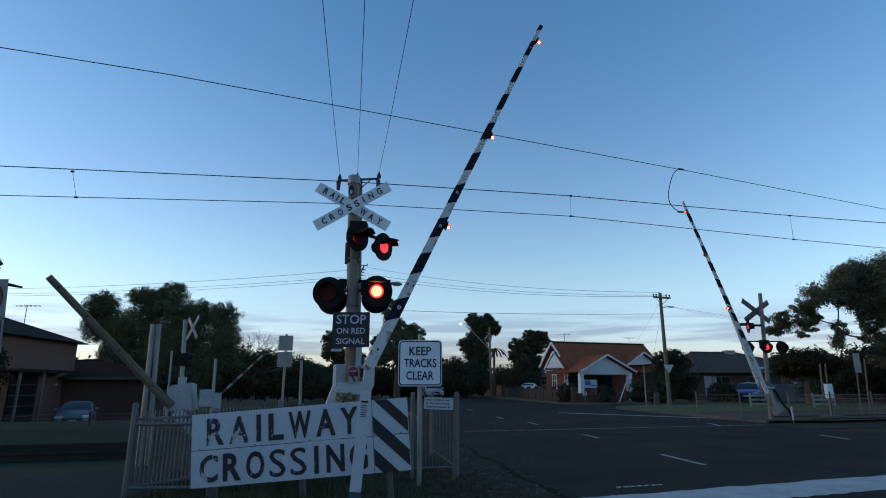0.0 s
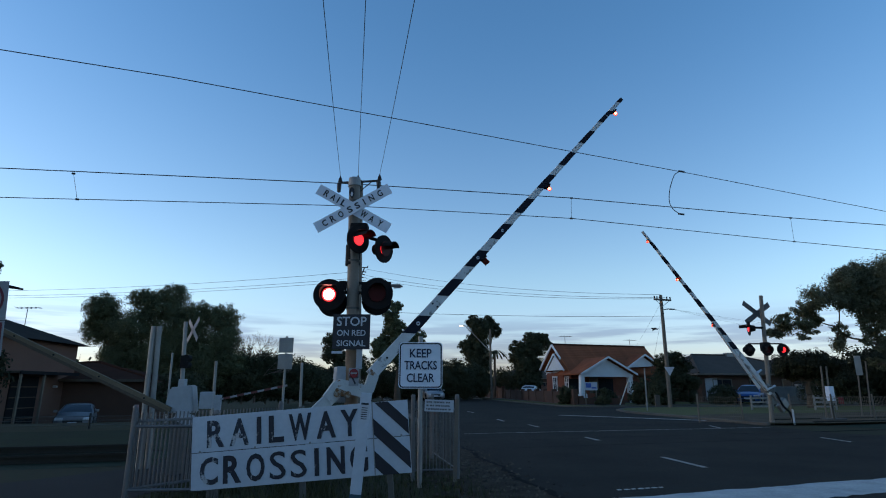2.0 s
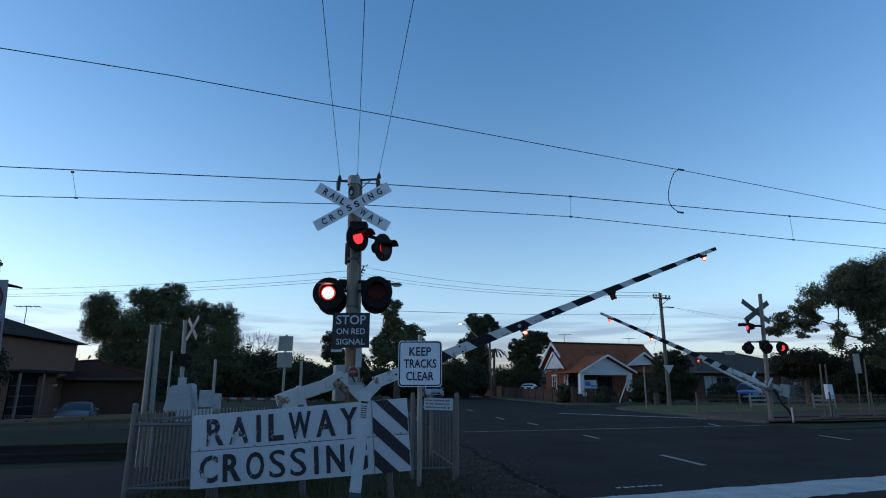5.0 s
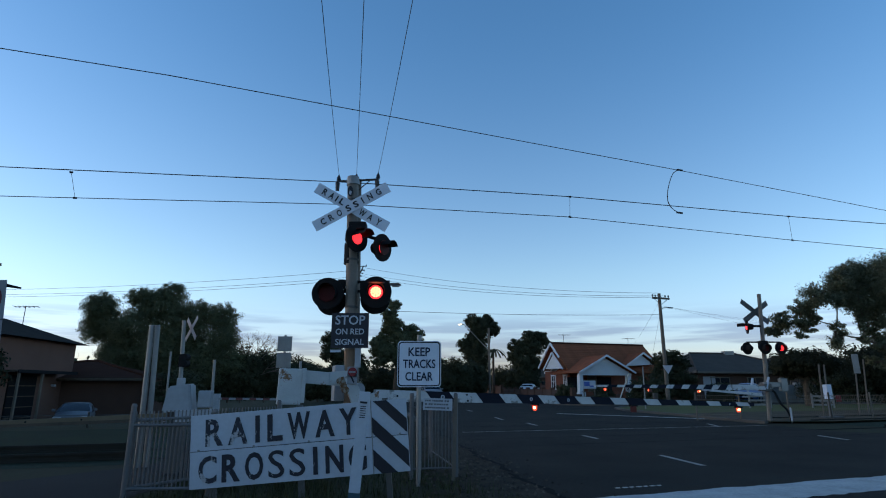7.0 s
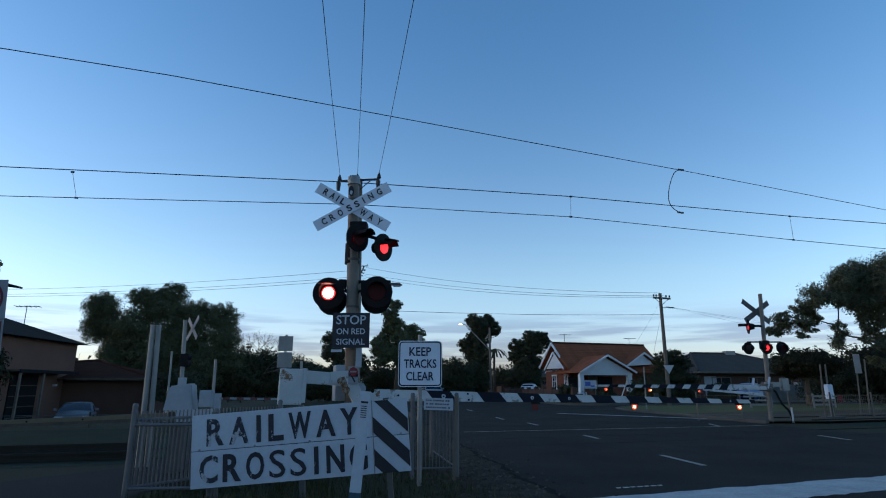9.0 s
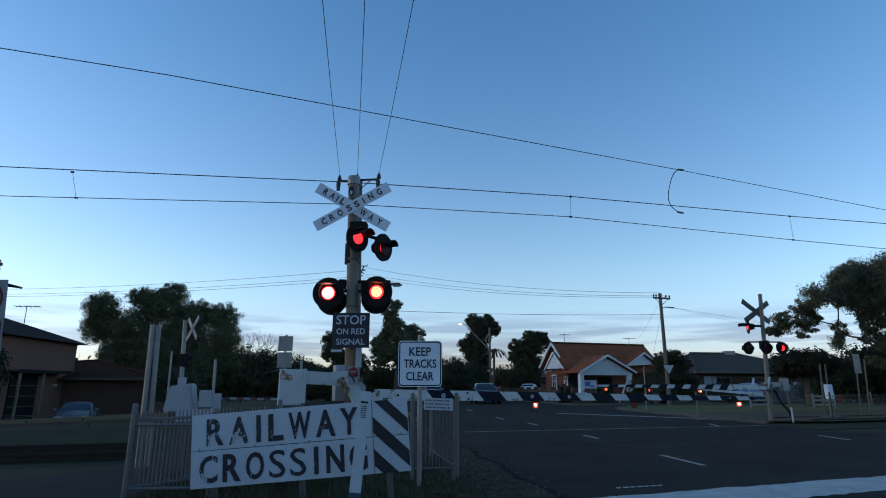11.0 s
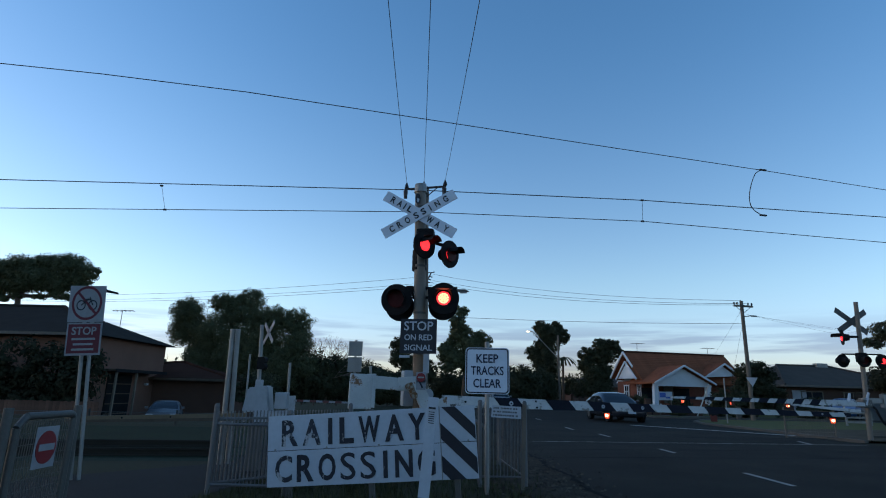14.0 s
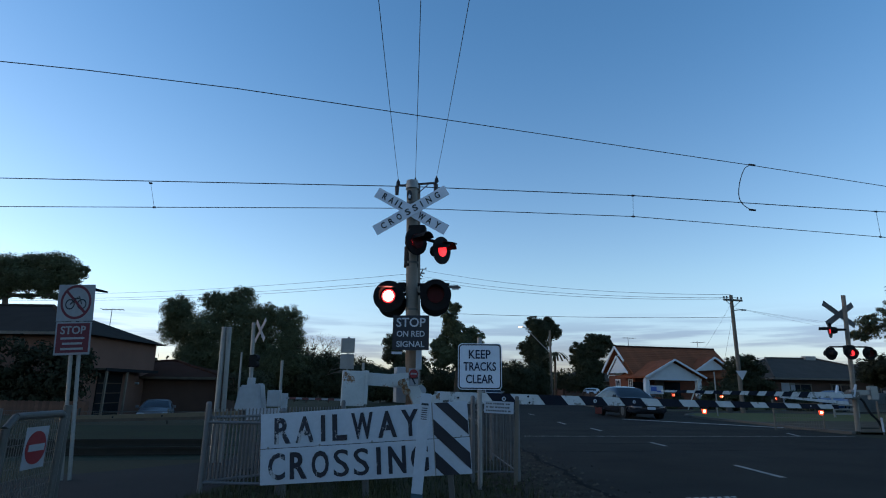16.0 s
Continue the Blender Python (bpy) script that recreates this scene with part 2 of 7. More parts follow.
LETTERS = worn("letter_black_worn", (0.018, 0.02, 0.03), (0.3, 0.31, 0.33), 0.60, 9.0)
LETTERS2 = worn("letter_black_flaked", (0.022, 0.026, 0.04), (0.34, 0.36, 0.38), 0.53, 7.0)
RUSTY = worn("white_paint_rusted_through", (0.26, 0.23, 0.19), (0.14, 0.06, 0.02), 0.47, 12.0)
BOOMWORN = worn("boom_white_worn", (0.5, 0.52, 0.53), (0.2, 0.2, 0.19), 0.56, 6.0)
WORNLANE = worn("lane_paint_worn", (0.3, 0.295, 0.28), (0.04, 0.036, 0.033), 0.5, 5.0)
STREAKED = worn("white_paint_with_rust_spots", (0.44, 0.46, 0.46), (0.2, 0.1, 0.05), 0.6, 5.0)


# ---------------------------------------------------------------- mesh tools
def box(bm, c, s, rot=None, bevel=0.0):
    m = Matrix.Translation(c) @ (rot.to_4x4() if rot else Matrix.Identity(4)) @ Matrix.Diagonal((*s, 1))
    r = bmesh.ops.create_cube(bm, size=1.0, matrix=m)
    if bevel:
        edges = list({e for v in r["verts"] for e in v.link_edges})
        bmesh.ops.bevel(bm, geom=edges, offset=bevel, segments=2, affect="EDGES", profile=0.7)
    return bm


def rod(bm, a, b, r0, r1=None, seg=12):
    a, b = Vector(a), Vector(b)
    d = b - a
    m = Matrix.Translation((a + b) / 2) @ d.to_track_quat("Z", "Y").to_matrix().to_4x4()
    bmesh.ops.create_cone(bm, cap_ends=True, segments=seg, radius1=r0, radius2=r0 if r1 is None else r1, depth=d.length, matrix=m)
    return bm


def tube_path(bm, pts, r, seg=6):
    for a, b in zip(pts, pts[1:]):
        rod(bm, a, b, r, r, seg)
    return bm


def prism(bm, poly, axis, lo, hi):
    """A flat polygon of (a, b) pulled along an axis: x takes (y, z), y takes (x, z), z takes (x, y)."""
    def at(p, h):
        return {"x": (h, p[0], p[1]), "y": (p[0], h, p[1]), "z": (p[0], p[1], h)}[axis]
    lower = [bm.verts.new(at(p, lo)) for p in poly]
    upper = [bm.verts.new(at(p, hi)) for p in poly]
    k = len(poly)
    bm.faces.new(lower)
    bm.faces.new(upper[::-1])
    for i in range(k):
        bm.faces.new((lower[i], upper[i], upper[(i + 1) % k], lower[(i + 1) % k]))
    bmesh.ops.recalc_face_normals(bm, faces=bm.faces)
    return bm


def link(name, bm, material, smooth=False):
    me = bpy.data.meshes.new(name)
    bm.to_mesh(me)
    bm.free()
    me.materials.append(material)
    if smooth:
        me.shade_smooth()
    return new(name, me)


def part(name, bm, material, parent, label="", m=None, smooth=False):
    ob = link(name, bm, material, smooth)
    ob.parent = parent
    if m is not None:
        ob.matrix_basis = m
    if label:
        tagged(ob, label)
    return ob


def thing(name, m, label, category, group="", kind=""):
    ob = new(name)
    ob.empty_display_size = 0.2
    ob.matrix_basis = m
    return tagged(ob, label, category, group, kind)


def solid(name, bm, material, label, category="", group="", kind="", m=None, smooth=False):
    ob = link(name, bm, material, smooth)
    if m is not None:
        ob.matrix_basis = m
    return tagged(ob, label, category, group, kind)


def letters(text, w, h, thick=0.03, depth=0.006):
    """The mesh of a line of writing, w wide and h high about its centre, in the x-z plane, facing -y."""
    cu = bpy.data.curves.new("letters", "FONT")
    cu.body, cu.extrude, cu.offset, cu.resolution_u = text, 0.01, thick, 3
    tmp = new("letters", cu)
    dg = bpy.context.evaluated_depsgraph_get()
    me = bpy.data.meshes.new_from_object(tmp.evaluated_get(dg))
    bpy.data.objects.remove(tmp)
    co = np.zeros(len(me.vertices) * 3)
    me.vertices.foreach_get("co", co)
    co = co.reshape(-1, 3)
    lo, hi = co.min(0), co.max(0)
    q = (co - (lo + hi) / 2) / np.maximum(hi - lo, 1e-6)
    res = np.stack([q[:, 0] * w, -q[:, 2] * depth, q[:, 1] * h], 1)
    me.vertices.foreach_set("co", res.ravel())
    me.update()
    me.materials.clear()
    return me


def lettering(name, text, w, h, material, parent, m, thick=0.03):
    """A line of writing, each letter an object of its own under the plate."""
    me = letters(text, w, h, thick)
    bm = bmesh.new()
    bm.from_mesh(me)
    bpy.data.meshes.remove(me)
    left = set(bm.verts)
    while left:
        v = left.pop()
        found, queue = {v}, [v]
        while queue:
            for e in queue.pop().link_edges:
                for o in e.verts:
                    if o not in found:
                        found.add(o)
                        queue.append(o)
        left -= found
        number = {o: k for k, o in enumerate(found)}
        faces = [[number[o] for o in f.verts] for f in {f for o in found for f in o.link_faces}]
        piece = bpy.data.meshes.new("letter")
        piece.from_pydata([tuple(o.co) for o in number], [], sorted(faces))
        piece.materials.append(material)
        ob = new("letter", piece)
        ob.parent, ob.matrix_basis = parent, m
    bm.free()




# ---------------------------------------------------------------- ground and road
def sheet(name, poly, z, material, label, category="ground", thick=0.0, group=""):
    bm = bmesh.new()
    if thick:
        prism(bm, poly, "z", z - thick, z)
    else:
        f = bm.faces.new([bm.verts.new((x, y, z)) for x, y in poly])
        if f.normal.z < 0:
            f.normal_flip()
        bm.normal_update()
        if f.normal.z < 0:
            f.normal_flip()
    return solid(name, bm, material, label, category, group, "structure")


def roadside(s):
    """The left edge of the road at the distance s ahead."""
    return 1.2 - 0.165 * (s - 6.6) if s < 12 else 0.31 - 0.135 * (s - 12)


def kerbside(s):
    return roadside(s) + 11.0


def soft(a, b, v):
    f = min(1.0, max(0.0, (v - a) / (b - a)))
    return f * f * (3 - 2 * f)


def ground_z(x, y):
    """Flat, but for the lower land on the far side of the railway, left of the road."""
    return -0.012 - 0.85 * soft(-11.0, -15.0, x) * soft(20.5, 24.0, y) * (1 - soft(55, 75, y))


bm = bmesh.new()
gx = [-2500, -400, -120] + [-80 + 2.0 * k for k in range(41)] + [20, 60, 200, 600, 2500]
gy = [-2500, -300, -40] + [0 + 2.0 * k for k in range(45)] + [120, 200, 500, 2500]
grid = [[bm.verts.new((x, y, ground_z(x, y))) for x in gx] for y in gy]
for r0, r1 in zip(grid, grid[1:]):
    for k in range(len(gx) - 1):
        bm.faces.new((r0[k], r0[k + 1], r1[k + 1], r1[k]))
solid("ground", bm, GRASS, "dull green and brown verge grass, flat to the horizon", "ground", "", "structure")
steps = [-40, -10, 0, 3, 6.6, 9, 12, 16, 20, 25, 30, 40, 60, 90, 140, 220]
left = [(roadside(s), s) for s in steps]
sheet("road", left + [(x + 11.0 + (3.2 if y < 16 else 0), y) for x, y in left[::-1]], 0.0, ASPHALT, "dark worn asphalt road over the level crossing", "road")
# side street to the right before the brick house
sheet("side_street", [(8.0, 27.5), (8.3, 37.5), (60, 54), (60, 46.5)], -0.004, ASPHALT, "dark asphalt side street joining the road", "road")


def kerb(name, pts, w=0.14, h=0.085):
    bm = bmesh.new()
    for (x0, y0), (x1, y1) in zip(pts, pts[1:]):
        d = Vector((x1 - x0, y1 - y0, 0))
        rz = math.atan2(d.y, d.x)
        box(bm, ((x0 + x1) / 2, (y0 + y1) / 2, h / 2 - 0.04), (d.length + 0.02, w, h + 0.08), Euler((0, 0, rz)).to_matrix(), 0.02)
    return solid(name, bm, KERB, "pale concrete kerb along the road edge", "kerb", "", "structure")


random.seed(11)
DIRT = mat("dirt", (0.066, 0.05, 0.037), 0.95, spec=0.04, var=0.75, scale=3.0, fine=22, bump=0.8)
EARTH = mat("dry_earth", (0.12, 0.088, 0.06), 0.95, spec=0.04, var=0.5, scale=1.2, fine=16, bump=0.6)
EDGEDARK = mat("dark_edge_strip", (0.025, 0.021, 0.019), 0.95, spec=0.03, var=0.4, scale=3, fine=30, bump=0.6)


def strip(name, edge, w0, w1, z, material, label):
    """A ragged strip along the road's left edge, w0 to w1 wide."""
    bm = bmesh.new()
    prev = None
    for y in np.arange(4.0, 19.0, 0.16):
        x = roadside(y) + edge + random.uniform(-0.03, 0.05) + 0.05 * math.sin(y * 2.9)
        pair = bm.verts.new((x, y, z)), bm.verts.new((x - random.uniform(w0, w1), y, z))
        if prev:
            bm.faces.new((prev[0], pair[0], pair[1], prev[1]))
        prev = pair
    return solid(name, bm, material, label, "dirt", "", "structure")


strip("dirt_shoulder", 0.06, 0.9, 1.5, 0.004, DIRT, "ragged brown dirt shoulder along the asphalt edge")
# narrow strip darker than the asphalt it borders
strip("dark_edge_strip", 0.12, 0.05, 0.13, 0.008, EDGEDARK, "dark ragged strip along the road edge")
V, F = [], []
for k in range(1800):
    y = 4.6 + 10 * random.random()
    x = roadside(y) + random.gauss(-0.5, 0.45)
    r = random.uniform(0.006, 0.03)
    i = len(V)
    V += [(x + r * dx * random.uniform(0.7, 1.2), y + r * dy * random.uniform(0.7, 1.2), 0.004 + dz * r) for dx, dy, dz in ((1, 0, 0), (0, 1, 0), (-1, 0, 0), (0, -1, 0), (0, 0, 0.9))]
    F += [(i, i + 1, i + 4), (i + 1, i + 2, i + 4), (i + 2, i + 3, i + 4), (i + 3, i, i + 4)]
me = bpy.data.meshes.new("loose_stones")
me.from_pydata(V, [], F)
me.materials.append(STONE)
tagged(new("loose_stones", me), "small loose stones and litter on the shoulder", "stones", "", "stuff")
kerb("kerb_corner", [(60, 47.8), (30, 38.6), (16, 35.4), (12.4, 34.8), (10.4, 33.2), (9.4, 31.2), (9.2, 29.0), (9.6, 26.6), (10.0, 24.4), (10.3, 21.4), (10.75, 19.2)])
kerb("kerb_far", [(60, 53.3), (20, 39.2), (12.5, 37.0), (10.0, 36.4), (8.9, 36.8), (7.8, 38.2), (kerbside(60) - 0.6, 60), (kerbside(120) - 0.6, 120)])
kerb("kerb_near", [(roadside(s) - 0.05, s) for s in (20, 30, 40, 60, 90, 140)])
sheet("lawn_corner", [(60, 47.7), (30, 38.5), (16, 35.3), (12.4, 34.7), (10.5, 33.1), (9.5, 31.1), (9.3, 29.0), (9.7, 26.6), (10.1, 24.4), (10.4, 21.4), (10.85, 19.2), (13, 19.3), (60, 36)], 0.06, LAWN, "green lawn on the street corner", "lawn")
sheet("lawn_house", [(60, 53.5), (20, 39.4), (12.5, 37.2), (10.1, 36.6), (9.0, 37.0), (8.0, 38.3), (kerbside(60) - 0.4, 60), (20, 75), (60, 75)], 0.05, LAWN, "lawn and garden strip before the houses", "lawn")
sheet("footpath_far", [(60, 55.2), (20, 40.6), (11, 38.2), (9.8, 38.4), (9.2, 39.5), (kerbside(80) + 0.6, 80), (kerbside(80) + 2.0, 80), (10.6, 40), (12, 39.7), (20, 42), (60, 56.6)], 0.066, KERB, "grey concrete footpath before the brick house", "footpath")


sheet("earth_verge", [(10.2, 24.6), (10.5, 21.4), (10.95, 19.25), (13, 19.35), (60, 36.1), (60, 40), (18, 27.4), (13, 26.2)], 0.066, EARTH, "bare brown earth beside the railway fence", "ground")


def marking(pts, material=PAINT, name="lane_marking", label="worn white lane marking on the asphalt"):
    return sheet(name, pts, 0.005, material, label, "road marking")


def dash(a, b, w=0.1, material=None):
    a, b = Vector(a), Vector(b)
    d = (b - a).normalized()
    q = Vector((-d.y, d.x)) * w / 2
    if w == 0.1 and a.y > 12:      # the far dashes are short and worn at their ends
        a, b = a.lerp(b, 0.2), b.lerp(a, 0.08)
    return marking([tuple(a + q), tuple(a - q), tuple(b - q), tuple(b + q)], material or PAINT)


for a, b in (((3.9, 10.5), (4.06, 9.15)), ((3.5, 14.85), (3.66, 13.6)), ((2.8, 19.8), (3.0, 18.1)), ((2.05, 23.2), (2.25, 21.2)),
             ((9.42, 14.9), (9.3, 13.2)), ((8.75, 19.3), (8.45, 17.6)), ((1.2, 30.5), (1.5, 28.2)), ((0.2, 40), (0.5, 37.5)), ((-1.1, 52), (-0.7, 49))):
    dash(a, b, 0.1, LANE)
dash((5.2, 26.1), (9.95, 21.9), 0.3)
dash((0.55, 15.6), (10.2, 18.2), 0.08, WORNLANE)
# painted stop line in the foreground, with the raised bar of tactile white next to it
random.seed(8)
upper = [(1.2 + 8.3 * f, 6.42 + 2.93 * f + random.uniform(-0.015, 0.015) + 0.02 * math.sin(31 * f) + 0.012 * math.sin(77 * f)) for f in np.linspace(0, 1, 70)]
lower = [(1.5 + 8.25 * f, 5.72 + 2.93 * f + random.uniform(-0.03, 0.03)) for f in np.linspace(1, 0, 60)]
sheet("stop_line", upper + lower, 0.005, PAINT, "broad worn white stop line across the near lane", "road marking")
for i in range(7):
    x = 2.1 + 0.095 * i
    marking([(x, 7.16 + 0.03 * i), (x + 0.05 + 0.02 * (i % 2), 7.18 + 0.03 * i), (x + 0.06, 7.25 + 0.03 * i), (x - 0.01, 7.22 + 0.03 * i)])

# rails in the road and over the ballast, two tracks along the boom's direction
TRACK = Matrix.Rotation(radians(17), 3, "Z")


def along(s, n, z=0.0):
    """A point s metres along the tracks and n metres beyond the line through the crossing."""
    v = TRACK @ Vector((s, n, 0))
    return (v.x + 0.4, v.y + 12.6, z)


for n0, n1, a, b, nm in ((-1.5, 6.6, -90, 0.2, "track_bed_west"), (-1.5, 6.6, 13.8, 90, "track_bed_east")):
    sheet(nm, [along(a, n0)[:2], along(b, n0)[:2], along(b, n1)[:2], along(a, n1)[:2]], -0.008, BALLAST, "dark stone ballast bed under the rails", "ballast")
for i, n in enumerate((-0.8, 0.8, 3.2, 4.8)):
    for a, b, top in ((-90, -6.2, 0.13), (13.7, 90, 0.1), (-6.2, 13.7, 0.0045)):
        if a == -90 and n > 2:      # grown over
            continue
        bm = bmesh.new()
        c = Vector(along((a + b) / 2, n, top / 2 - 0.012))
        turn = Euler((0, 0, radians(17))).to_matrix()
        if top > 0.05:      # head, web and foot
            box(bm, along((a + b) / 2, n, top - 0.02), (b - a, 0.07, 0.04), turn, 0.006)
            box(bm, along((a + b) / 2, n, top / 2), (b - a, 0.02, top), turn)
            box(bm, along((a + b) / 2, n, 0.006), (b - a, 0.13, 0.02), turn)
        else:
            box(bm, c, (b - a, 0.07, top + 0.02), turn, 0.0)
        solid("rail", bm, RAIL if n == 3.2 or top > 0.015 else ASPHALT, "worn steel rail", "rail", "rails", "structure")
sheet("pedestrian_path", [(-5.6, 3.0), (-3.4, 3.0), (-3.5, 7.0), (-2.6, 10.2), (-4.8, 19.4), (-7.2, 18.6), (-4.6, 9.4), (-6.2, 7.0)], -0.006, PATH, "dark asphalt footpath leading over the tracks", "footpath")
sheet("grass_strip", [along(-60, 1.35)[:2], along(-6.6, 1.35)[:2], along(-6.3, 6.9)[:2], along(-60, 6.9)[:2]], 0.004, TRACKGRASS, "dull grass grown over the old track", "grass")


# ---------------------------------------------------------------- lamps and signals
def disc(bm, c, r, y, seg=32, thick=0.02):
    return rod(bm, (c[0], y, c[1]), (c[0], y + thick, c[1]), r, r, seg)


OFF_FLAPS = []      # added flaps that hide lit lamps: (object, closed pose, phase name)


def lamp_unit(parent, m, phase, core, scale=1.0, rear=True, deep=0.2, hood=(-35, 215, 0.15)):
    """A crossing lamp facing -y: black round backboard, hooded lens with an added flap that hides it to flash."""
    r = 0.26 * scale
    bm = bmesh.new()
    disc(bm, (0, 0), r, 0.0, 36, 0.025)
    rod(bm, (0, 0.02, 0), (0, 0.2, 0), 0.14 * scale, 0.1 * scale, 20)
    lamp = part("lamp", bm, BOARD, parent, "black round backboard of a red flashing lamp", m)
    bm = bmesh.new()
    seg = 20
    ring = []
    for k in range(seg + 1):
        a = radians(hood[0]) + radians(hood[1] - hood[0]) * k / seg
        ring.append((math.cos(a), math.sin(a)))
    for (c0, s0), (c1, s1) in zip(ring, ring[1:]):
        d0, d1 = (deep * scale * (0.45 + 0.55 * max(0, q)) if rear else deep * scale for q in (s0, s1))
        rr, ri = hood[2] * scale, (hood[2] - 0.008) * scale
        vs = [bm.verts.new(p) for p in ((rr * c0, 0, rr * s0), (rr * c1, 0, rr * s1), (rr * c1, -d1, rr * s1), (rr * c0, -d0, rr * s0),
                                         (ri * c0, 0, ri * s0), (ri * c1, 0, ri * s1), (ri * c1, -d1, ri * s1), (ri * c0, -d0, ri * s0))]
        for q in ((0, 1, 2, 3), (7, 6, 5, 4), (3, 2, 6, 7), (0, 3, 7, 4), (2, 1, 5, 6)):
            bm.faces.new([vs[i] for i in q])
    part("visor", bm, BOARD, lamp, "black lamp hood")
    bm = bmesh.new()
    disc(bm, (0, 0), 0.115 * scale, -0.012, 28, 0.012)
    part("lens", bm, LENSRED, lamp, "red lamp lens")
    bm = bmesh.new()
    # cluster of small bright points
    dot = (0.0185 if core is HOTR else 0.023) * scale
    for k in range(19):
        rad = 0.0 if k == 0 else (0.038 if k < 7 else 0.073)
        an = k * math.tau / 6 if k < 7 else k * math.tau / 12 + 0.2
        rod(bm, (rad * scale * math.cos(an), -0.02, rad * scale * math.sin(an)), (rad * scale * math.cos(an), -0.012, rad * scale * math.sin(an)), dot, dot, 8)
    part("light_cluster", bm, core, lamp, "bright light points behind the lens")
    # added flap in the unlit lens's colour; covering the lens imitates flashing off
    bm = bmesh.new()
    rod(bm, (0, -0.004, -0.137 * scale), (0, 0.004, -0.137 * scale), 0.139 * scale, 0.139 * scale, 28)
    closed = Matrix.Translation((0, -0.03, 0.137 * scale))
    flap = part("shutter", bm, LENSOFF, lamp, "added dark red flap that hides the lit lens", closed)
    OFF_FLAPS.append((flap, closed, phase))
    if rear:
        bm = bmesh.new()
        disc(bm, (0.0, -0.07), r * 0.96, 0.34, 32, 0.02)
        rod(bm, (0, 0.2, -0.03), (0, 0.34, -0.07), 0.1 * scale, 0.13 * scale, 16)
        rod(bm, (0, 0.36, -0.07), (0, 0.55, -0.07), 0.14 * scale, 0.15 * scale, 16)
        part("rear_lamp", bm, BOARD, lamp, "lamp facing the other way")
    return lamp


def crossbuck(parent, m, front=True):
    words = ((-30, 0.0, (("R", -0.535), ("A", -0.40), ("I", -0.30), ("L", -0.19), ("W", 0.213), ("A", 0.37), ("Y", 0.535))),
             (30, -0.03, (("C", -0.535), ("R", -0.385), ("O", -0.23), ("S", -0.06), ("S", 0.084), ("I", 0.215), ("N", 0.355), ("G", 0.52))))
    for ang, y, marks in words:
        mm = m @ pose(0, y, 0, 0, -ang, 0)
        bm = bmesh.new()
        box(bm, (0, 0, 0), (1.42, 0.012, 0.19), None, 0.004)
        b = part("crossbuck_board", bm, WHITE2 if front else BACKING, parent, "white board of the crossing's diagonal cross", mm)
        if front:
            for mark, x in marks:
                lettering("letter", mark, {"I": 0.022, "W": 0.112}.get(mark, 0.085), 0.114, BLACK, b, pose(x, -0.0095, 0), 0.024)


